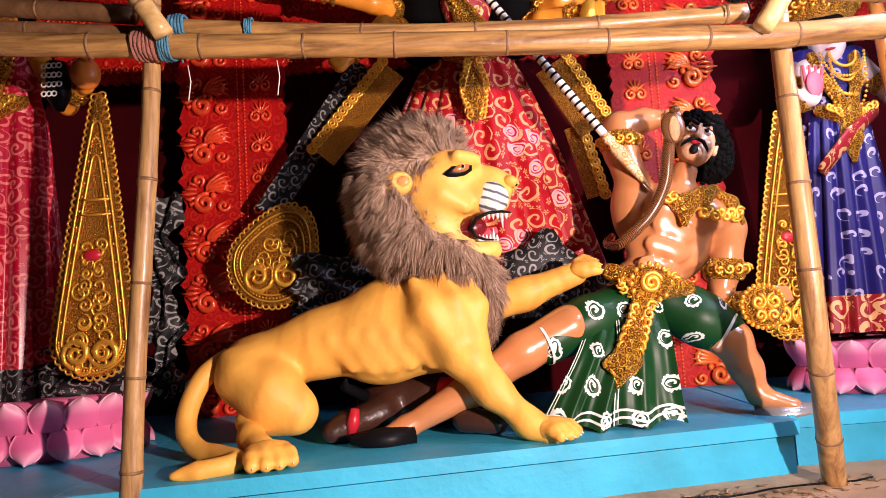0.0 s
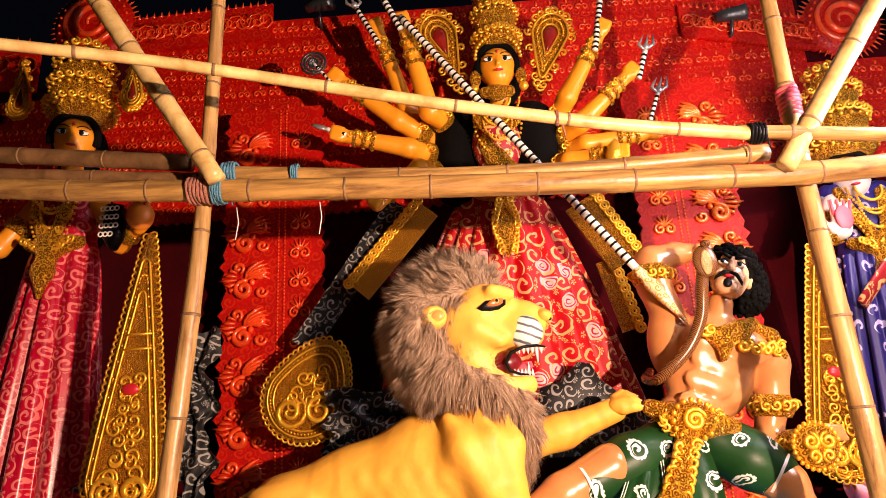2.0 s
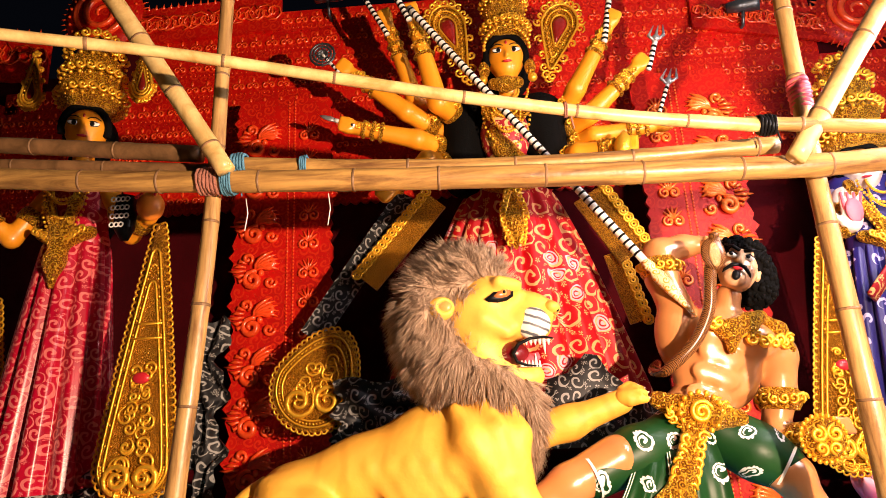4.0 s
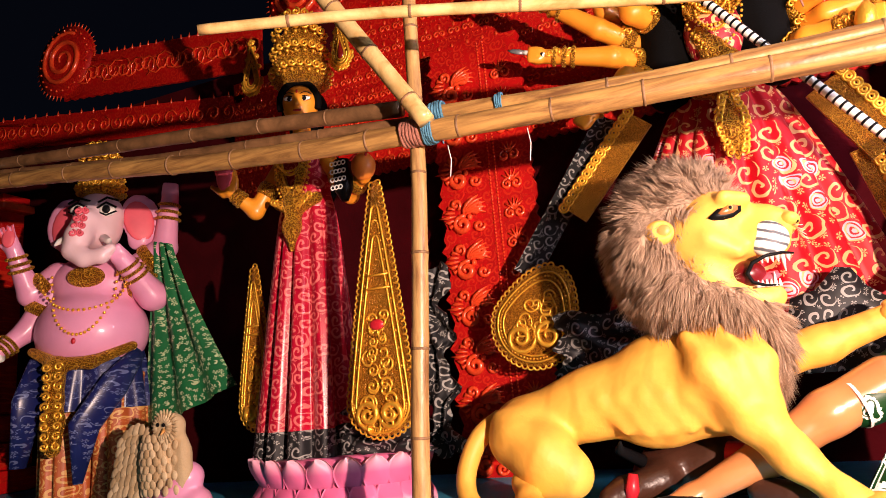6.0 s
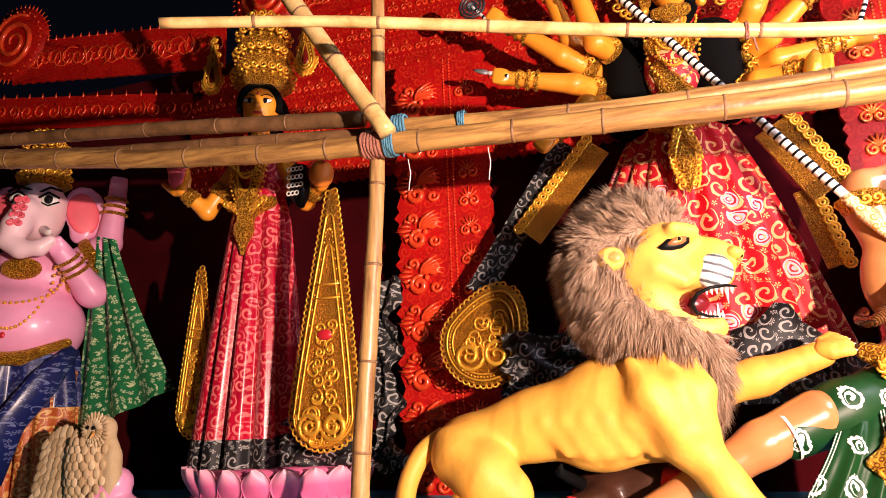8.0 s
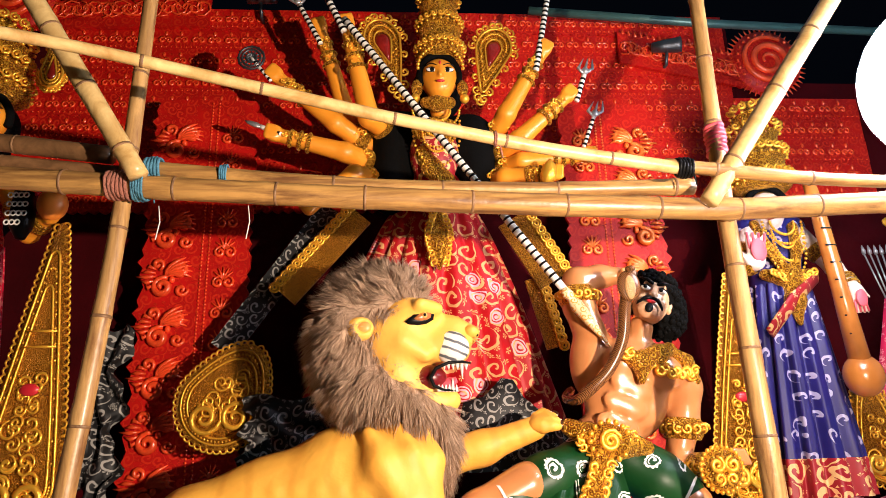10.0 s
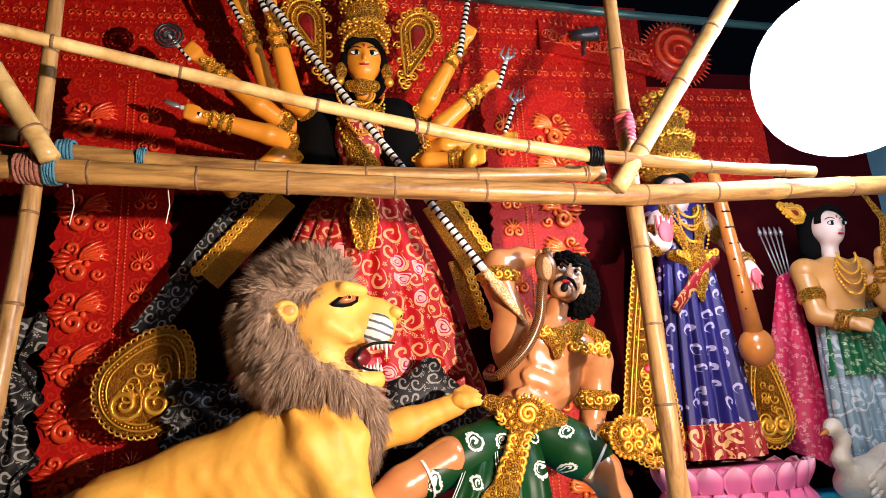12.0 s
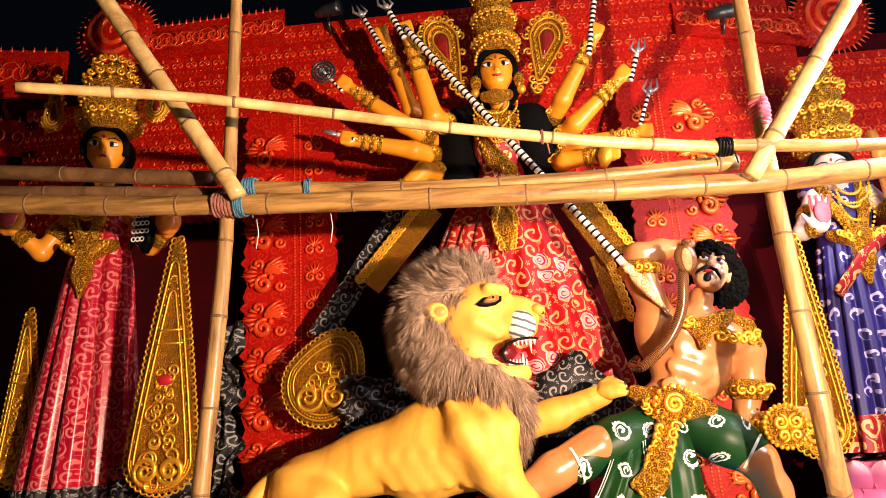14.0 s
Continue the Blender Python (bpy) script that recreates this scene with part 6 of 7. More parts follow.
# the long lance that she thrusts
lance = thing("lance", "long lance with black and white ringed shaft and gilt head", "lance")
a, b = Vector((-0.36, 3.42, 4.17)), Vector((0.77, 3.22, 2.47))
s = Shape()
s.tube(between(a, b, 30), 0.020, WHITE, 12)
part("shaft", s, lance)
L = (b - a).length
for i in range(int(L / 0.038)):
    d = (b - a).normalized()
    p = a + d * (0.02 + 0.038 * i)
    s = Shape()
    s.tube([p, p + d * 0.011], [0.0225, 0.0225], BLACK, 12)
    part("ring", s, lance)
d = (b - a).normalized()
s = Shape()
s.tube([b, b + d * 0.04, b + d * 0.06, b + d * 0.1, b + d * 0.2, b + d * 0.36], [0.026, 0.036, 0.022, 0.044, 0.034, 0.004], LANCE_HEAD, 14, squash=0.7)
part("head", s, lance, "carved pale gilt lance head")

# a goad, conch, disc, thunderbolt and swords in her fists
def weapon(name, a, b, r, label, head="", material=IVORY):
    th = thing(name, label, "weapon", (0, 0, 0), "weapons of the goddess")
    a, b = Vector(a), Vector(b)
    d = (b - a).normalized()
    s = Shape()
    s.tube(between(a, b, 8), r, WHITE, 10)
    part("shaft", s, th)
    for i in range(int((b - a).length / 0.034)):
        s = Shape()
        p = a + d * (0.034 * i + 0.01)
        s.tube([p, p + d * 0.014], r * 1.12, BLACK, 10)
        part("ring", s, th)
    s = Shape()
    if head == "disc":
        for rr in (0.075, 0.055, 0.03):
            s.tube([b + Vector((rr * math.cos(t), 0, rr * math.sin(t))) for t in [2 * math.pi * j / 20 for j in range(21)]], 0.008, STEEL, 6, False)
        for j in range(12):
            t = 2 * math.pi * j / 12
            spoke = Shape()
            spoke.tube([b, b + Vector((math.cos(t), 0, math.sin(t))) * 0.085], [0.006, 0.004], STEEL, 5)
            part("spoke", spoke, th)
    elif head == "trident":
        for k in (-1, 0, 1):
            s.tube([b, b + d * 0.035 + Vector((0.045 * k, 0, 0.008)), b + d * 0.10 + Vector((0.028 * k, 0, 0.012))], [0.008, 0.011, 0.002], SILVER, 8)
        s.orb(b + d * 0.025, (0.024, 0.02, 0.024), SILVER, 10, 6)
    else:
        s.tube([b, b + d * 0.03, b + d * 0.07, b + d * 0.10], [0.018, 0.026, 0.02, 0.004], SILVER, 8, squash=0.5)
    part("head", s, th)
    return th


weapon("goad", (0.80, 3.55, 3.92), (0.93, 3.55, 4.55), 0.018, "black and white ringed goad with a steel blade")
weapon("thunderbolt", (1.04, 3.57, 3.72), (1.10, 3.56, 3.90), 0.016, "silver three-pronged thunderbolt in a painted fist", "trident")
weapon("throwing_disc", (-0.80, 3.57, 3.84), (-0.92, 3.56, 3.99), 0.010, "dark spoked throwing disc", "disc")
weapon("mace", (-0.36, 3.44, 4.10), (-0.46, 3.44, 4.32), 0.020, "silver-headed ringed mace held high", "trident")
weapon("short_sword", (-0.72, 3.55, 3.48), (-0.84, 3.55, 3.53), 0.014, "silver-bladed short sword with ringed hilt")
weapon("axe", (-0.52, 3.63, 4.14), (-0.66, 3.63, 4.42), 0.016, "silver axe with ringed shaft", "trident")
weapon("bow_tip", (1.06, 3.58, 3.42), (1.14, 3.58, 3.62), 0.012, "gilt bow tip with pale rings", "trident")
s = Shape()
s.tube([(0.78, 3.47, 3.12), (0.80, 3.46, 3.18), (0.81, 3.45, 3.24), (0.815, 3.45, 3.28)], [0.02, 0.05, 0.04, 0.008], GOLD_WIRE, 12)
tagged(part("conch", s), "small gilt conch shell in a painted fist", "shell")

drop_panel((-0.82, 2.28), (-0.985, 1.975), 0.235, 0.235, 3.66, "gold paisley panel with scalloped filigree border hanging by the red sari", None, 3, False)


u = Shape()
for rr in (0.027, 0.012):
    u.tube([(rr * math.cos(t), 0, rr * math.sin(t)) for t in [2 * math.pi * j / 10 for j in range(11)]], 0.007, GOLD_WIRE, 5, False)
BIG_LOOP = u.mesh("edge_loop")


def ruffle(name, x0, x1, z0, z1, y, label):
    """A hanging cloth end with wavy edges and deep soft folds."""
    s = Shape()
    vs, fs = [], []
    n, m = 36, 16
    for i in range(n + 1):
        for j in range(m + 1):
            t, u = i / n, j / m
            w = 0.045 * math.sin(t * 21) + 0.02 * math.sin(t * 47 + 1)
            x = x0 + (x1 - x0) * u + (w if j > m / 2 else -w * 0.6) * abs(2 * u - 1)
            vs.append((x, y + 0.03 * math.sin(u * 11 + 3 * math.sin(t * 9)), z1 + (z0 - z1) * t + 0.02 * math.sin(u * 9)))
    q0, k = m + 1, len(vs)
    vs += [(a, b + 0.01, c) for a, b, c in vs]
    for i in range(n):
        for j in range(m):
            q = (i * q0 + j, (i + 1) * q0 + j, (i + 1) * q0 + j + 1, i * q0 + j + 1)
            fs += [q, tuple(k + e for e in q[::-1])]
    s.add(vs, fs, BLACK_SILVER)
    return tagged(part(name, s), label, "cloth")


def ribbon_panel(name, a, b, w, y, core, label, border=True, edge=GOLD_WIRE):
    """A straight sash between a and b in the x-z plane, with a looped outer edge."""
    th = thing(name, label, "banner", (0, 0, 0), "stiff cloth banners")
    a, b = Vector((a[0], 0, a[1])), Vector((b[0], 0, b[1]))
    d = (b - a).normalized()
    nrm = Vector((-d.z, 0, d.x))
    s = Shape()
    n = 20
    left = [(a + (b - a) * (i / n) + nrm * w) for i in range(n + 1)]
    right = [(a + (b - a) * (i / n) - nrm * w) for i in range(n + 1)]
    s.plate([(p.x, p.z) for p in left] + [(p.x, p.z) for p in right[::-1]], y, y + 0.02, core)
    part("cloth", s, th)
    if border:
        m = int((b - a).length / 0.045)
        for i in range(m + 1):
            p = a + (b - a) * (i / m) + nrm * w
            part("edge_loop", BIG_LOOP, th, at=Matrix.Translation((p.x, y - 0.004, p.z)))
    return th


ribbon_panel("black_cloth_banner", (-0.44, 3.10), (-1.03, 2.27), 0.075, 3.76, BLACK_SILVER, "stiff black sash with silver scrolls beside the red sari", False)
ribbon_panel("gold_cloth_banner", (-0.69, 2.56), (-0.27, 3.04), 0.075, 3.70, GOLD_GLITTER, "glittering gold sash with looped edge over the red sari")
ribbon_panel("gold_cloth_banner", (0.62, 3.0), (0.84, 2.62), 0.10, 3.66, GOLD_GLITTER, "glittering gold sash with looped edge beside the lance")
ribbon_panel("gold_cloth_banner", (0.72, 2.64), (0.82, 2.24), 0.05, 3.68, GOLD_GLITTER, "narrow gold sash with looped edge beside the red sari")
s = Shape()
s.plate([(0.27, 1.94), (0.38, 1.97), (0.47, 2.06), (0.53, 2.05), (0.58, 1.96), (0.70, 1.86), (0.60, 1.76), (0.44, 1.68), (0.28, 1.60), (0.22, 1.68), (0.24, 1.82)], 3.46, 3.49, BLACK_SILVER, 0.03)
tagged(part("black_hem_cloth", s), "black hem cloth with silver scrolls under the red sari", "cloth")
ruffle("black_ruffled_cloth", -0.84, -0.40, 1.55, 2.0, 3.56, "black ruffled hem cloth with silver scrolls behind the lion")

# ---- the goddess with the casket, at the left ----
LX = -2.2


def standing(name, x, y, z0, zw, zh, zc, sari, hem, hem_top, skin, label, half, lean=0.0, sash=None, gaze=0.0):
    """A standing crowned statue: pleated skirt, draped torso, head and tiered crown."""
    s = Shape()
    s.skirt((x, y), zw, z0, (0.17, 0.13), half, sari, 13, 0.034, 0.9, 200, 36, (lean, 0), bands=((hem_top, hem),))
    c = Clay(0.05)
    c.ball((x, y, zw + 0.22), (0.17, 0.12, 0.22))
    c.ball((x, y, zw + 0.02), (0.17, 0.13, 0.12))
    c.ball((x - 0.13, y, zw + 0.36), (0.09, 0.09, 0.08)).ball((x + 0.13, y, zw + 0.36), (0.09, 0.09, 0.08))
    c.into(s, sari, 0.016)
    neck = len(s.v)
    face(s, (x - 0.01, y - 0.05, zh), 0.135, skin, eye=1.1)
    h = Clay(0.06)
    h.ball((x, y + 0.06, zh + 0.03), (0.145, 0.11, 0.15))
    h.ball((x, y + 0.12, zh - 0.35), (0.2, 0.07, 0.3))
    h.into(s, HAIR, 0.02)
    s.tube([(x - 0.01 + 0.116 * math.cos(t), y - 0.09, zh + 0.015 + 0.142 * math.sin(t)) for t in [-0.3 + (math.pi + 0.6) * j / 14 for j in range(15)]], 0.021, HAIR, 8)
    crown(s, (x, y - 0.02, zh + 0.145), 0.17, zc - zh - 0.145)
    s.turn(neck, Matrix.Translation((x, y, 0)) @ Matrix.Rotation(radians(gaze), 4, "Z") @ Matrix.Translation((-x, -y, 0)))
    o = Clay(0.03)
    o.chain((x - 0.13, y - 0.10, zw + 0.05, 0.035), (x, y - 0.14, zw, 0.05), (x + 0.13, y - 0.10, zw + 0.05, 0.035))
    o.chain((x, y - 0.14, zw - 0.02, 0.05), (x - 0.01, y - 0.15, zw - 0.12, 0.055), (x - 0.01, y - 0.16, zw - 0.25, 0.015))
    o.chain((x - 0.14, y - 0.09, zw + 0.36, 0.03), (x - 0.1, y - 0.12, zw + 0.2, 0.03), (x - 0.02, y - 0.15, zw + 0.05, 0.03))
    o.chain((x + 0.08, y - 0.11, zw + 0.34, 0.03), (x + 0.06, y - 0.14, zw + 0.2, 0.03), (x + 0.02, y - 0.15, zw + 0.05, 0.03))
    o.into(s, GOLD, 0.012)
    for k in range(12):
        s.spiral((x - 0.12 + 0.022 * k, y - 0.17, zw + 0.05 - 0.05 * math.sin(math.pi * k / 11)), 0.024, GOLD_WIRE, 1.3, k, 1 if k % 2 else -1, 0.007, 5, 10)
    for k in range(3):
        necklace(s, (x, zw + 0.36 - 0.05 * k), 0.12, 0.14 + 0.05 * k, y - 0.14, 2)
    if sash:
        s.tube([(x - 0.2, y - 0.17, zw - 0.3), (x - 0.05, y - 0.2, zw - 0.12), (x + 0.15, y - 0.14, zw + 0.02)], [0.05, 0.055, 0.04], sash, 12, squash=0.35)
    return s


s = standing("fortune", LX, 3.32, 1.36, 2.76, 3.41, 4.06, PINK_SARI, BLACK_SILVER, 1.52, SKIN_GOLD, "", (0.33, 0.22), -0.05, gaze=24)
side_plume(s, (LX - 0.36, 3.98), (LX - 0.36, 3.70), 0.07, 0.09, 3.3)
side_plume(s, (LX + 0.30, 3.98), (LX + 0.30, 3.70), 0.07, 0.09, 3.3)
forearm(s, SKIN_GOLD, (LX - 0.15, 3.30, 3.08, 0.055), (LX - 0.30, 3.22, 2.80, 0.048), (LX - 0.40, 3.12, 2.92, 0.036), palm=PALM, point=(-0.25, 0, 1), size=1.75)
forearm(s, SKIN_GOLD, (LX + 0.15, 3.30, 3.08, 0.055), (LX + 0.32, 3.28, 2.80, 0.048), (LX + 0.47, 3.16, 2.84, 0.034))
tagged(part("goddess_statue", s), "standing goddess statue in crimson brocade sari and gold crown", "statue")
lotus((-2.0, 3.22), 0.46, 0.30, TOP, 2, "double-tiered pink lotus pedestal on the blue plinth", "lotus pedestals", 20)
drop_panel((-1.64, 2.80), (-1.685, 1.62), 0.185, 0.16, 3.12, "long gold filigree drop panel with scalloped border and red stone", None, 4)
drop_panel((LX - 0.42, 2.5), (LX - 0.42, 1.66), 0.12, 0.14, 3.34, "gold filigree drop panel half hidden behind a crimson sari", None, 6, False)
s = Shape()
s.orb((LX + 0.51, 3.10, 2.885), (0.068, 0.065, 0.078), COCONUT, 18, 12)
for i in range(12):
    s.orb((LX + 0.51 + 0.05 * math.cos(i * 0.6), 3.045, 2.935 + 0.02 * math.sin(i * 0.9)), 0.008, LIPS, 5, 4)
tagged(part("coconut", s), "orange painted coconut in the statue's fist", "coconut")
s = Shape()
s.tube([(-1.83, 3.12, 2.95), (-1.83, 3.12, 2.86), (-1.83, 3.12, 2.78), (-1.825, 3.12, 2.72)], [0.05, 0.055, 0.05, 0.02], BLACK, 14)
for i in range(4):
    for j in range(4 - (i == 3)):
        s.tube([(-1.865 + 0.024 * j + 0.012 * math.cos(t), 3.062, 2.92 - 0.045 * i + 0.012 * math.sin(t)) for t in [2 * math.pi * q / 8 for q in range(9)]], 0.004, WHITE, 4, False)
tagged(part("casket", s), "small black casket painted with white rings", "casket")
ruffle("black_ruffled_cloth", -1.57, -1.42, 1.32, 2.35, 3.45, "black ruffled sari end with silver scrolls beside the gold panel")
ruffle("black_ruffled_cloth", -1.98, -1.50, 1.36, 1.62, 3.22, "black ruffled sari hem with silver scrolls over the lotus")

# ---- the goddess with the lute, at the right ----
RX = 2.2
s = standing("learning", RX, 3.72, 1.42, 2.58, 3.02, 3.80, BLUE_SARI, RED_HEM, 1.62, SKIN_PALE, "", (0.30, 0.2), 0.0, RED_HEM, gaze=-20)
forearm(s, SKIN_PALE, (RX - 0.15, 3.68, 2.90, 0.055), (RX - 0.30, 3.60, 2.66, 0.05), (RX - 0.24, 3.50, 2.66, 0.036), palm=PALM, point=(0.1, 0, 1), size=1.4)
forearm(s, SKIN_PALE, (RX + 0.15, 3.68, 2.90, 0.055), (RX + 0.28, 3.60, 2.66, 0.048), (RX + 0.27, 3.45, 2.50, 0.034), palm=PALM, point=(0.1, 0, -1))
tagged(part("goddess_statue", s), "standing goddess statue in indigo sari with red hem and gold crown", "statue")
lotus((2.24, 3.62), 0.42, 0.26, TOP + 0.004, 2, "pink lotus pedestal under the indigo-clad statue", "lotus pedestals", 18)
drop_panel((1.83, 2.64), (1.77, 1.58), 0.17, 0.17, 3.58, "long gold filigree drop panel with red stone beside the indigo sari", None, 9)
drop_panel((2.62, 2.1), (2.64, 1.62), 0.15, 0.17, 3.74, "gold filigree drop panel behind the lute", None, 10, False)
lute = thing("lute", "long-necked polished wooden lute with an orange gourd bowl", "lute")
s = Shape()
s.orb((2.43, 3.47, 2.03), (0.105, 0.09, 0.115), GOURD, 22, 14)
part("gourd_bowl", s, lute)
s = Shape()
s.tube([(2.42, 3.46, 2.10), (2.39, 3.46, 2.5), (2.35, 3.47, 3.05), (2.34, 3.48, 3.2)], [0.055, 0.045, 0.040, 0.03], GOURD, 14)
part("neck", s, lute)
for k in range(8):
    s = Shape()
    z = 2.25 + 0.1 * k
    x = 2.41 - 0.07 * (z - 2.1)
    s.tube([(x - 0.03, 3.425, z), (x + 0.03, 3.425, z)], 0.005, BLACK, 5)
    part("fret", s, lute)

# ---- the elephant-headed idol ----
def elephant_idol():
    s = Shape()
    x, y = -4.02, 3.40
    c = Clay(0.07)
    c.ball((x, y - 0.03, 2.24), (0.355, 0.32, 0.31))
    c.ball((x + 0.02, y, 2.58), (0.30, 0.21, 0.22))
    c.into(s, SKIN_PINK, 0.018)
    s.orb((x - 0.02, y - 0.352, 2.16), (0.014, 0.008, 0.02), LIPS, 8, 6)
    c = Clay(0.05)
    c.ball((x + 0.03, y - 0.06, 3.05), (0.165, 0.17, 0.18))
    c.ball((x + 0.03, y - 0.10, 2.93), (0.15, 0.15, 0.13))
    c.chain((x + 0.0, y - 0.24, 2.98, 0.085), (x - 0.03, y - 0.29, 2.86, 0.075), (x - 0.05, y - 0.31, 2.76, 0.06), (x + 0.02, y - 0.33, 2.70, 0.05), (x + 0.13, y - 0.34, 2.71, 0.042), (x + 0.19, y - 0.34, 2.76, 0.036))
    c.into(s, SKIN_ROSE, 0.015)
    for sg, px, pz in ((-1, x - 0.20, 3.02), (1, x + 0.30, 3.04)):
        e = Clay(0.03)
        e.ball((px, y - 0.02, pz), (0.135, 0.03, 0.19), (0, -sg * 12, sg * 14))
        e.ball((px - sg * 0.02, y - 0.02, pz - 0.14), (0.07, 0.03, 0.09), (0, sg * 20, 0))
        e.into(s, SKIN_PINK, 0.015)
        s.orb((px - sg * 0.01, y - 0.048, pz - 0.02), (0.10, 0.016, 0.15), PALM, 18, 8, (0, -sg * 12, sg * 14))
    for px in (x - 0.055, x + 0.125):
        s.orb((px, y - 0.215, 3.06), (0.056, 0.028, 0.045), WHITE, 14, 8)
        s.orb((px, y - 0.240, 3.06), (0.027, 0.010, 0.030), BLACK, 10, 6)
        s.tube([(px - 0.062, y - 0.225, 3.075), (px, y - 0.245, 3.108), (px + 0.062, y - 0.225, 3.075)], 0.008, BLACK, 6)
        s.tube([(px - 0.062, y - 0.225, 3.05), (px, y - 0.242, 3.018), (px + 0.062, y - 0.225, 3.05)], 0.006, BLACK, 6)
        s.tube([(px - 0.07, y - 0.205, 3.115), (px, y - 0.222, 3.15), (px + 0.07, y - 0.205, 3.13)], 0.008, BLACK, 6)
    s.tube([(x + 0.11, y - 0.22, 2.86), (x + 0.16, y - 0.29, 2.82), (x + 0.18, y - 0.33, 2.83)], [0.03, 0.022, 0.005], WHITE, 8)
    s.tube([(x - 0.10, y - 0.22, 2.88), (x - 0.15, y - 0.28, 2.83), (x - 0.17, y - 0.30, 2.80)], [0.028, 0.02, 0.006], WHITE, 8)
    # painted scrolls down the trunk
    for k in range(4):
        for sg in (-1, 1):
            s.spiral((x - 0.005 * k + sg * 0.024, y - 0.325 - 0.016 * k, 3.03 - 0.055 * k), 0.024, PALM, 1.4, 1.5, sg, 0.008, 6, 12)
    crown(s, (x + 0.03, y - 0.02, 3.20), 0.15, 0.42)
    forearm(s, SKIN_PINK, (x + 0.24, y, 2.66, 0.10), (x + 0.46, y - 0.02, 2.82, 0.085), (x + 0.50, y - 0.04, 3.20, 0.058), size=1.3)
    forearm(s, SKIN_PINK, (x + 0.25, y, 2.64, 0.11), (x + 0.40, y - 0.10, 2.46, 0.10), (x + 0.24, y - 0.27, 2.70, 0.062), size=1.3)
    forearm(s, SKIN_PINK, (x - 0.24, y, 2.66, 0.09), (x - 0.40, y - 0.04, 2.52, 0.078), (x - 0.47, y - 0.16, 2.82, 0.05), palm=PALM, size=1.2)
    forearm(s, SKIN_PINK, (x - 0.25, y, 2.58, 0.09), (x - 0.42, y - 0.02, 2.28, 0.075), (x - 0.56, y - 0.14, 2.12, 0.048), size=1.2)
    # cloth: brocade trousers, a navy wrap over the hips and its hanging ends
    for dx, half in ((-0.15, 0.17), (0.17, 0.19)):
        s.skirt((x + dx, y), 1.95, 1.14, (0.17, 0.19), (half, 0.20), ORANGE_CLOTH, 8, 0.028, 1, 90, 24, (0.02, 0))
    s.skirt((x, y), 2.10, 1.72, (0.31, 0.27), (0.37, 0.29), BLUE_SILK, 10, 0.028, 0.8, 140, 14)
    s.tube([(x + 0.33, y - 0.16, 2.08), (x + 0.22, y - 0.29, 1.88), (x + 0.05, y - 0.33, 1.62), (x + 0.02, y - 0.32, 1.28)], [0.05, 0.10, 0.10, 0.03], BLUE_SILK, 14, squash=0.4)
    s.tube([(x - 0.28, y - 0.20, 2.06), (x - 0.30, y - 0.26, 1.80), (x - 0.36, y - 0.22, 1.40)], [0.05, 0.10, 0.05], BLUE_SILK, 14, squash=0.4)
    o = Clay(0.03)
    o.chain((x - 0.32, y - 0.18, 2.12, 0.03), (x - 0.12, y - 0.33, 2.02, 0.045), (x + 0.08, y - 0.33, 2.02, 0.04), (x + 0.30, y - 0.21, 2.12, 0.03))
    o.chain((x - 0.12, y - 0.33, 2.00, 0.06), (x - 0.12, y - 0.34, 1.80, 0.05), (x - 0.13, y - 0.33, 1.66, 0.065), (x - 0.13, y - 0.33, 1.50, 0.05))
    o.ball((x + 0.0, y - 0.21, 2.60), (0.12, 0.04, 0.075))
    o.into(s, GOLD, 0.013)
    for k in range(9):
        for sg in (-1, 1):
            s.spiral((x - 0.12 + sg * 0.035, y - 0.395, 2.0 - 0.06 * k), 0.028, GOLD_WIRE, 1.4, k, sg, 0.008, 5, 12)
    for rz, dz in ((0.27, 0.24), (0.20, 0.40)):
        for j in range(27):
            t = -math.pi * j / 26
            px, pz = x + rz * math.cos(t), 2.60 + dz * math.sin(t)
            e = 1 - ((px - x) / 0.365) ** 2 - ((pz - 2.24) / 0.32) ** 2
            s.orb((px, y - 0.035 - max(0.2, 0.325 * math.sqrt(max(0.05, e))), pz), 0.011, GOLD_WIRE, 6, 4)
    s.turn(0, Matrix.Translation((x, y, 0)) @ Matrix.Rotation(radians(33), 4, "Z") @ Matrix.Translation((-x, -y, 0)))
    return tagged(part("elephant_headed_statue", s), "pink pot-bellied elephant-headed statue in navy and orange cloth", "statue")


elephant_idol()
s = Shape()
vs, fs = [], []
n = 30
for i in range(n + 1):
    for j in range(13):
        u, t = j / 12, i / n
        x = (-3.66 - 0.10 * t) * (1 - u) + (-3.50 + 0.52 * t ** 1.2) * u
        vs.append((x, 3.56 + 0.035 * math.sin(u * 19 + t), (2.86 - 1.34 * t) * (1 - u) + (2.82 - 1.02 * t) * u))
k = len(vs)
vs += [(x, y + 0.012, z) for x, y, z in vs]
for i in range(n):
    for j in range(12):
        q = (i * 13 + j, (i + 1) * 13 + j, (i + 1) * 13 + j + 1, i * 13 + j + 1)
        fs += [q, tuple(k + e for e in q[::-1])]
s.add(vs, fs, GREEN_CLOTH)
tagged(part("green_cape", s), "flared green cape sewn with pale sequins", "cape")
s = Shape()
s.tube([(-4.36, 2.99, 2.10), (-4.62, 2.96, 2.06)], 0.028, WHITE, 10)
for j in range(7):
    s.tube([(-4.40 - 0.03 * j, 2.985, 2.094 - 0.005 * j), (-4.412 - 0.03 * j, 2.984, 2.092 - 0.005 * j)], 0.031, BLACK, 10)
s.orb((-4.78, 2.95, 2.03), (0.19, 0.07, 0.085), BLACK, 18, 10, (0, -8, 0))
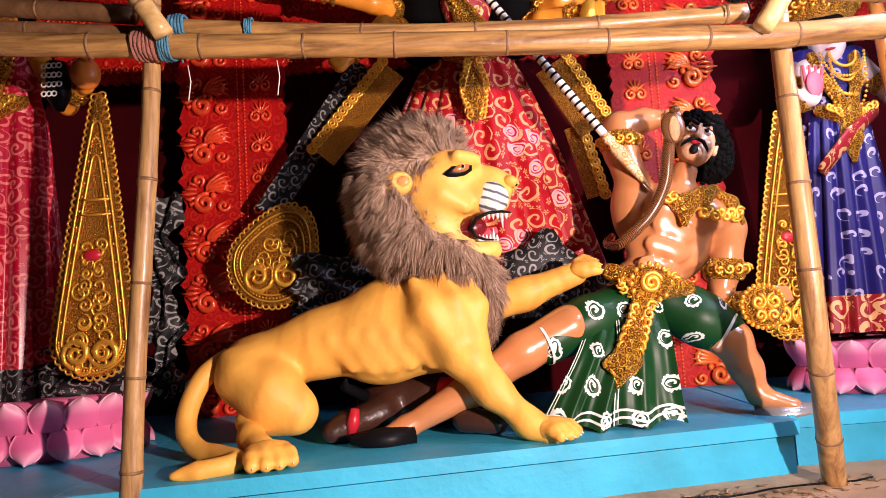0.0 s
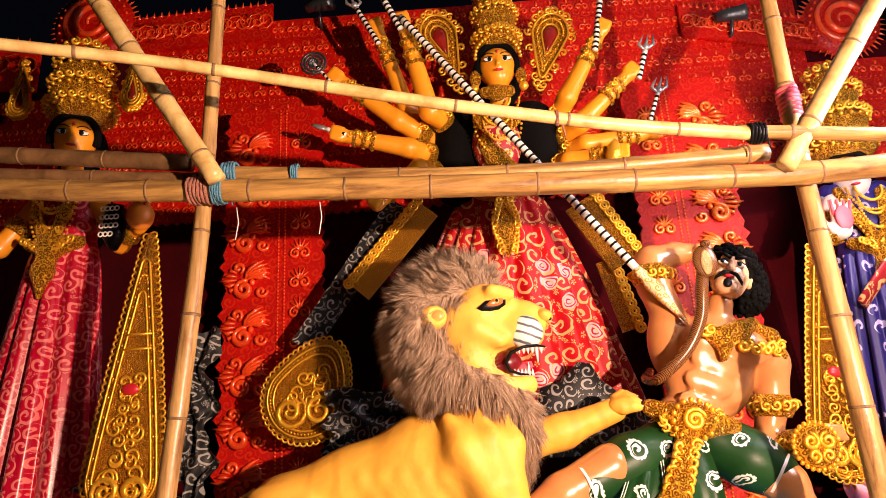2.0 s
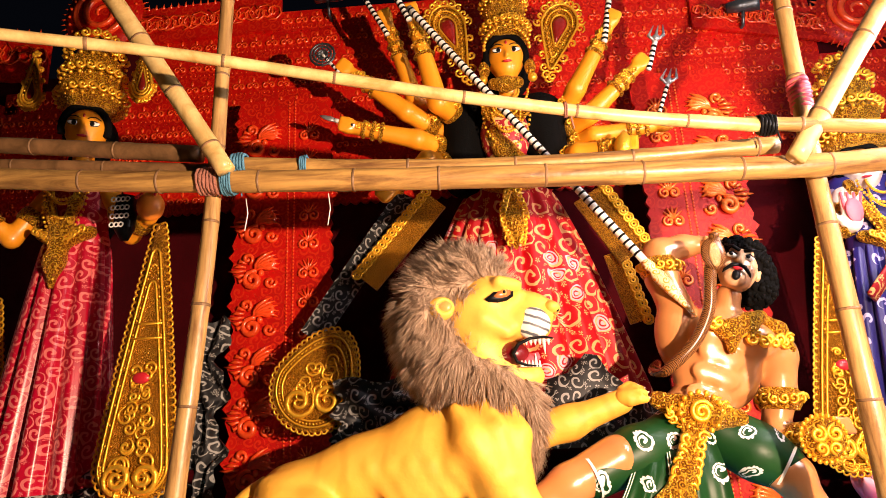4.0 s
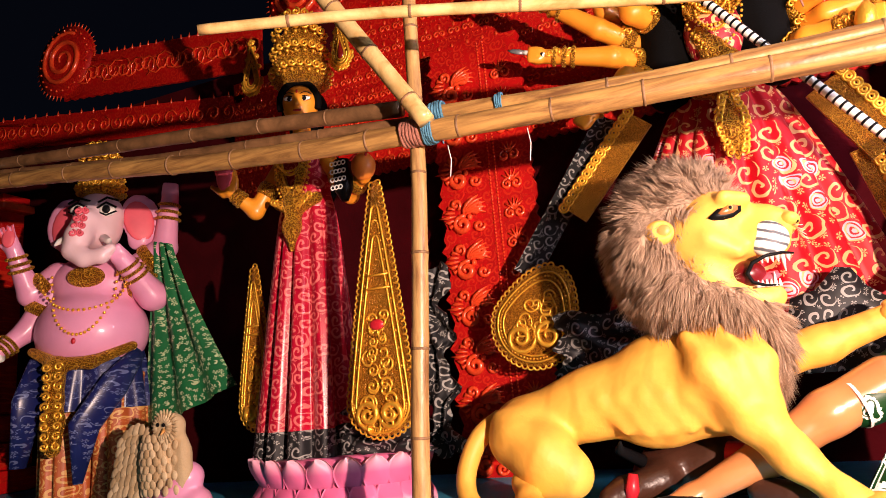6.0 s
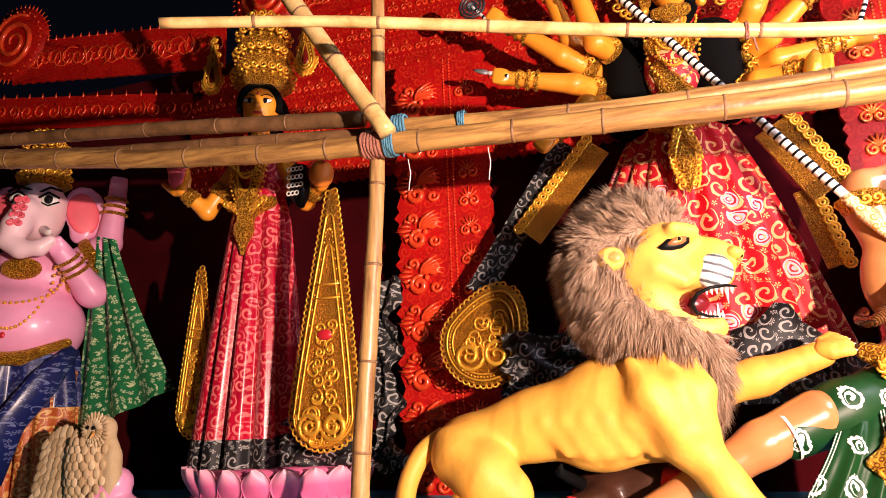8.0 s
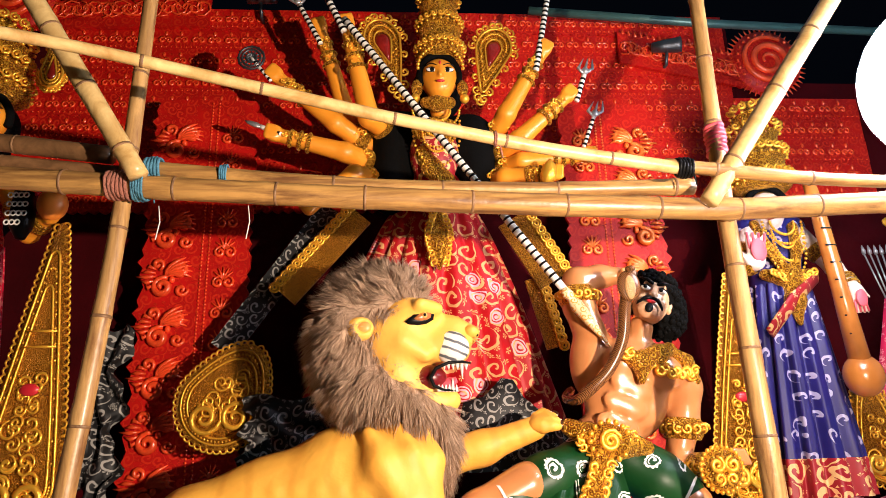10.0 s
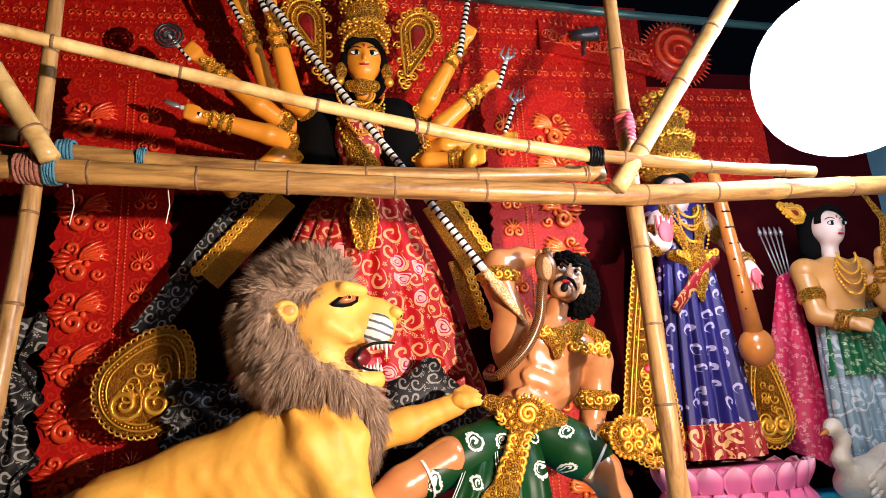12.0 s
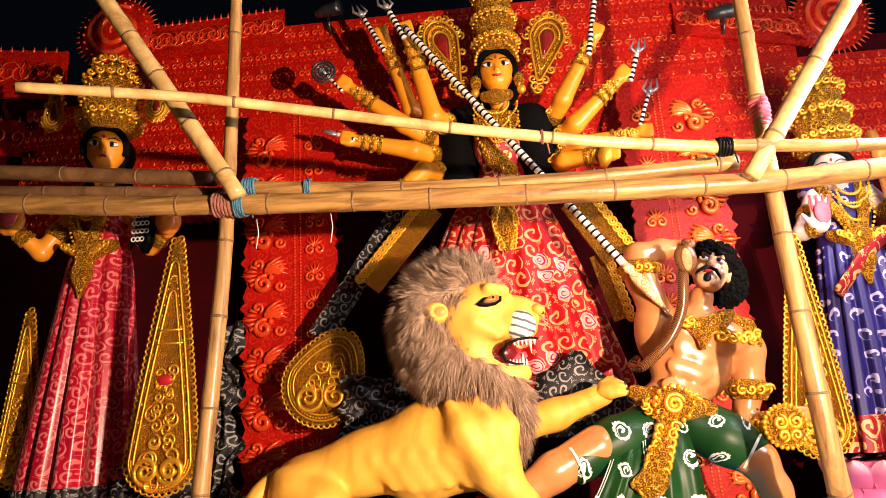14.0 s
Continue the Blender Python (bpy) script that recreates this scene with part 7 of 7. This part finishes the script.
for j in range(18):
    u, v = j % 6, j // 6
    s.orb((-4.90 + 0.05 * u, 2.90 - 0.016 * math.sin(math.pi * u / 5) + 0.012 * abs(v - 1), 2.075 - 0.045 * v + 0.007 * u), (0.017, 0.006, 0.014), WHITE, 8, 4)
tagged(part("club", s), "black club with white painted rings and spots", "club")

# ---- owl on its pink block ----
s = Shape()
c = Clay(0.04)
c.ball((-3.05, 3.05, 1.40), (0.13, 0.11, 0.17))
c.ball((-2.97, 3.02, 1.585), (0.085, 0.08, 0.08))
c.ball((-3.22, 3.05, 1.40), (0.075, 0.04, 0.17), (0, 20, 0))
c.ball((-2.90, 3.05, 1.38), (0.05, 0.05, 0.16))
c.into(s, FEATHER, 0.013, 0.004, 9)
rnd = random.Random(12)
for r in range(7):
    for k in range(6):
        u = k / 5
        x, z = -3.12 - 0.20 * u - 0.02 * r * 0.4, 1.56 - 0.055 * r - 0.05 * u + 0.05 * math.sin(u * 3)
        s.orb((x, 3.0 - 0.004 * r, z), (0.026, 0.008, 0.040), FEATHER, 8, 6, (rnd.uniform(-8, 8), 18 + 22 * u + rnd.uniform(-6, 6), 0))
for r in range(8):
    for k in range(7):
        u = (k + 0.5 * (r % 2)) / 6.5 - 0.5
        s.orb((-3.04 + 0.24 * u, 2.94 + 0.28 * u * u - 0.012 * math.sin(math.pi * r / 7), 1.53 - 0.04 * r), (0.022, 0.009, 0.028), FEATHER, 8, 6, (rnd.uniform(-10, 10), rnd.uniform(-12, 12) - 20 * u, 0))
for i in range(46):
    a = 2 * math.pi * i / 23
    q = 0.075 if i < 23 else 0.048
    s.orb((-2.955 + q * math.cos(a), 2.945 + 0.02 * (q > 0.06), 1.59 + q * math.sin(a)), (0.010, 0.007, 0.024), FEATHER, 6, 5, (0, math.degrees(-a) + 90, 0))
s.orb((-2.975, 2.935, 1.605), (0.010, 0.008, 0.011), BLACK, 8, 6)
s.orb((-2.935, 2.936, 1.602), (0.010, 0.008, 0.011), BLACK, 8, 6)
s.tube([(-2.94, 2.945, 1.575), (-2.935, 2.915, 1.55)], [0.014, 0.002], SKIN_AMBER, 6)
tagged(part("owl_statue", s), "tan feathered owl statue perched on a pink block", "statue")
s = Shape()
c = Clay(0.03)
c.chain((-3.0, 3.1, 1.18, 0.12), (-2.92, 3.1, 1.30, 0.09))
c.chain((-3.15, 3.1, 1.17, 0.08), (-2.85, 3.1, 1.17, 0.08))
c.into(s, SKIN_PINK, 0.016)
tagged(part("perch", s), "pink rounded clay perch under the owl", "perch")

# ---- the young god with the bow, at the far right ----
def archer():
    s = Shape()
    x, y = 3.22, 3.68
    c = Clay(0.06)
    c.ball((x, y, 2.42), (0.20, 0.13, 0.20))
    c.ball((x, y, 2.22), (0.16, 0.12, 0.14))
    c.ball((x - 0.2, y, 2.52), (0.09, 0.09, 0.085)).ball((x + 0.2, y, 2.52), (0.09, 0.09, 0.085))
    c.into(s, SKIN_AMBER, 0.018)
    face(s, (x + 0.0, y - 0.04, 2.79), 0.125, SKIN_PALE)
    h = Clay(0.05)
    h.ball((x, y + 0.05, 2.83), (0.13, 0.11, 0.12))
    h.ball((x, y + 0.07, 2.70), (0.13, 0.08, 0.13))
    h.into(s, HAIR, 0.018)
    s.tube([(x + 0.10 * math.cos(t), y - 0.08, 2.82 + 0.11 * math.sin(t)) for t in [math.pi * j / 10 for j in range(11)]], 0.022, HAIR, 8)
    side_plume(s, (x - 0.28, 2.98), (x - 0.17, 2.92), 0.06, 0.07, y + 0.02)
    forearm(s, SKIN_AMBER, (x - 0.21, y, 2.50, 0.075), (x - 0.22, y - 0.06, 2.22, 0.06), (x - 0.10, y - 0.22, 2.14, 0.04))
    forearm(s, SKIN_AMBER, (x + 0.21, y, 2.50, 0.075), (x + 0.30, y - 0.08, 2.28, 0.06), (x + 0.22, y - 0.18, 2.56, 0.04))
    s.skirt((x, y), 2.20, 1.20, (0.17, 0.13), (0.28, 0.19), WHITE_SILK, 16, 0.022, 0.9, 140, 30, (0.08, 0))
    s.skirt((x + 0.03, y - 0.01), 2.24, 1.84, (0.185, 0.145), (0.26, 0.18), GREEN_CLOTH, 12, 0.018, 1, 110, 14, (0.05, 0))
    for k in range(4):
        necklace(s, (x, 2.60 - 0.03 * k), 0.11 + 0.02 * k, 0.12 + 0.06 * k, y - 0.145, 1)
    s.tube([(x - 0.15, y - 0.13, 2.22), (x, y - 0.17, 2.18), (x + 0.15, y - 0.13, 2.22)], [0.03, 0.04, 0.03], GOLD, 10)
    return tagged(part("archer_statue", s), "young god statue with amber torso, green sash and pale silk dhoti", "statue")


archer()


def cape(name, top0, top1, bot0, bot1, y, material, label, waves=14):
    s = Shape()
    vs, fs = [], []
    n, m = 26, 14
    for i in range(n + 1):
        for j in range(m + 1):
            t, u = i / n, j / m
            p = Vector(top0).lerp(Vector(top1), u).lerp(Vector(bot0).lerp(Vector(bot1), u), t)
            vs.append((p.x, y + 0.03 * t * math.sin(u * waves + t * 2), p.y))
    k = len(vs)
    vs += [(a, b + 0.012, c) for a, b, c in vs]
    for i in range(n):
        for j in range(m):
            q = (i * (m + 1) + j, (i + 1) * (m + 1) + j, (i + 1) * (m + 1) + j + 1, i * (m + 1) + j + 1)
            fs += [q, tuple(k + e for e in q[::-1])]
    s.add(vs, fs, material)
    return tagged(part(name, s), label, "cape")


cape("crimson_cape", (2.93, 2.52), (3.05, 2.56), (2.62, 1.50), (3.14, 1.26), 3.82, CRIMSON, "crimson cape with pale rings hanging behind the archer")
cape("bronze_cape", (3.36, 2.60), (3.56, 2.62), (3.42, 1.6), (3.84, 1.5), 3.84, ORANGE_CLOTH, "dull bronze brocade cape behind the archer's arm")
quiver = thing("arrow_quiver", "bundle of dark arrows behind the archer's shoulder", "arrows")
for k in range(5):
    s = Shape()
    a = Vector((2.97 + 0.018 * k, 3.84, 2.45))
    b = a + Vector((-0.10 + 0.022 * k, 0, 0.36))
    s.tube([a, b], 0.005, SILVER, 6)
    s.tube([b, b + Vector((0, 0, 0.02)), b + Vector((-0.005, 0, 0.06))], [0.012, 0.014, 0.002], SILVER, 6)
    part("arrow", s, quiver)
s = Shape()
s.tube([(3.36, 3.46, 3.0), (3.46, 3.44, 2.8), (3.42, 3.44, 2.56), (3.48, 3.44, 2.3), (3.60, 3.44, 2.0)], [0.012, 0.022, 0.03, 0.022, 0.01], GOLD, 10)
tagged(part("bow", s), "gilt carved bow in the archer's fist", "bow")

# swan, and the peacock beside it
s = Shape()
c = Clay(0.04)
c.ball((2.84, 3.32, 1.28), (0.19, 0.12, 0.12), (0, -10, 0))
c.ball((2.98, 3.32, 1.36), (0.12, 0.07, 0.09), (0, -35, 0))
c.chain((2.72, 3.28, 1.30, 0.065), (2.65, 3.25, 1.40, 0.04), (2.68, 3.24, 1.50, 0.032), (2.625, 3.23, 1.57, 0.036), (2.585, 3.22, 1.55, 0.026))
c.into(s, SWAN, 0.012)
s.tube([(2.57, 3.215, 1.548), (2.52, 3.21, 1.53)], [0.018, 0.003], GOURD, 8)
for i in range(36):
    a, b = i % 9, i // 9
    s.orb((2.78 + 0.035 * a, 3.21 + 0.006 * a, 1.30 + 0.022 * a - 0.035 * b), (0.035, 0.012, 0.016), SWAN, 8, 4, (0, -35, 0))
tagged(part("swan_statue", s), "white clay swan statue with raised wings", "statue")
s = Shape()
c = Clay(0.05)
c.ball((3.62, 3.42, 1.34), (0.24, 0.13, 0.14), (0, 25, 0))
c.chain((3.44, 3.38, 1.38, 0.08), (3.38, 3.35, 1.52, 0.045), (3.40, 3.34, 1.60, 0.04))
c.chain((3.75, 3.44, 1.36, 0.12), (4.02, 3.46, 1.20, 0.08))
c.into(s, TEAL, 0.016, 0.003, 9)
s.orb((3.68, 3.30, 1.42), (0.10, 0.02, 0.05), WHITE, 12, 6, (0, 25, 0))
tagged(part("peacock_statue", s), "teal painted peacock statue crouched on the plinth", "statue")

# two dark spotlight housings clamped to the top of the backdrop
for x, z in ((-1.02, 4.86), (1.93, 4.50)):
    th = thing("spotlight_housing", "small dark metal spotlight housing, unlit, clamped to the backdrop", "spotlight", (0, 0, 0), "spotlights")
    s = Shape()
    s.tube([(x - 0.10, 4.16, z), (x - 0.02, 4.14, z), (x + 0.07, 4.12, z), (x + 0.10, 4.11, z)], [0.035, 0.045, 0.055, 0.058], STEEL, 16)
    part("barrel", s, th)
    s = Shape()
    s.tube([(x, 4.14, z - 0.04), (x, 4.18, z - 0.13), (x, 4.255, z - 0.13)], 0.012, STEEL, 8)
    part("clamp", s, th)
s = Shape()
s.tube([(0.9, 4.05, 4.72), (2.2, 4.0, 4.60), (4.2, 3.9, 4.45)], 0.03, STEEL_GREEN, 12)
tagged(part("steel_pipe", s), "long greenish steel pipe over the backdrop", "pipe")

# dry twigs and a loose wire on the deck before the plinth
rnd = random.Random(21)
s = Shape()
for i in range(70):
    x = rnd.uniform(0.75, 1.7)
    y = 2.60 + 0.16 * (x - 0.75) + rnd.uniform(-0.12, 0.10)
    a, n = rnd.uniform(0, 6.28), rnd.uniform(0.02, 0.07)
    p = Vector((x, y, DECK + 0.004))
    s.tube([p, p + Vector((math.cos(a), math.sin(a), 0.12)) * n * 0.5, p + Vector((math.cos(a + 0.4), math.sin(a + 0.4), 0.02)) * n], [0.0025, 0.003, 0.001], NODE if i % 3 else DIRT, 4)
tagged(part("dry_twigs", s), "scattered dry twigs and straw on the sandy deck", "twigs", kind="stuff")
s = Shape()
s.tube([(0.7 + 0.09 * i, 2.60 + 0.016 * i + 0.018 * math.sin(i * 1.3), DECK + 0.006 + 0.006 * abs(math.sin(i))) for i in range(11)], 0.004, BLACK, 6)
tagged(part("wire", s), "thin black wire lying on the sandy deck", "wire")
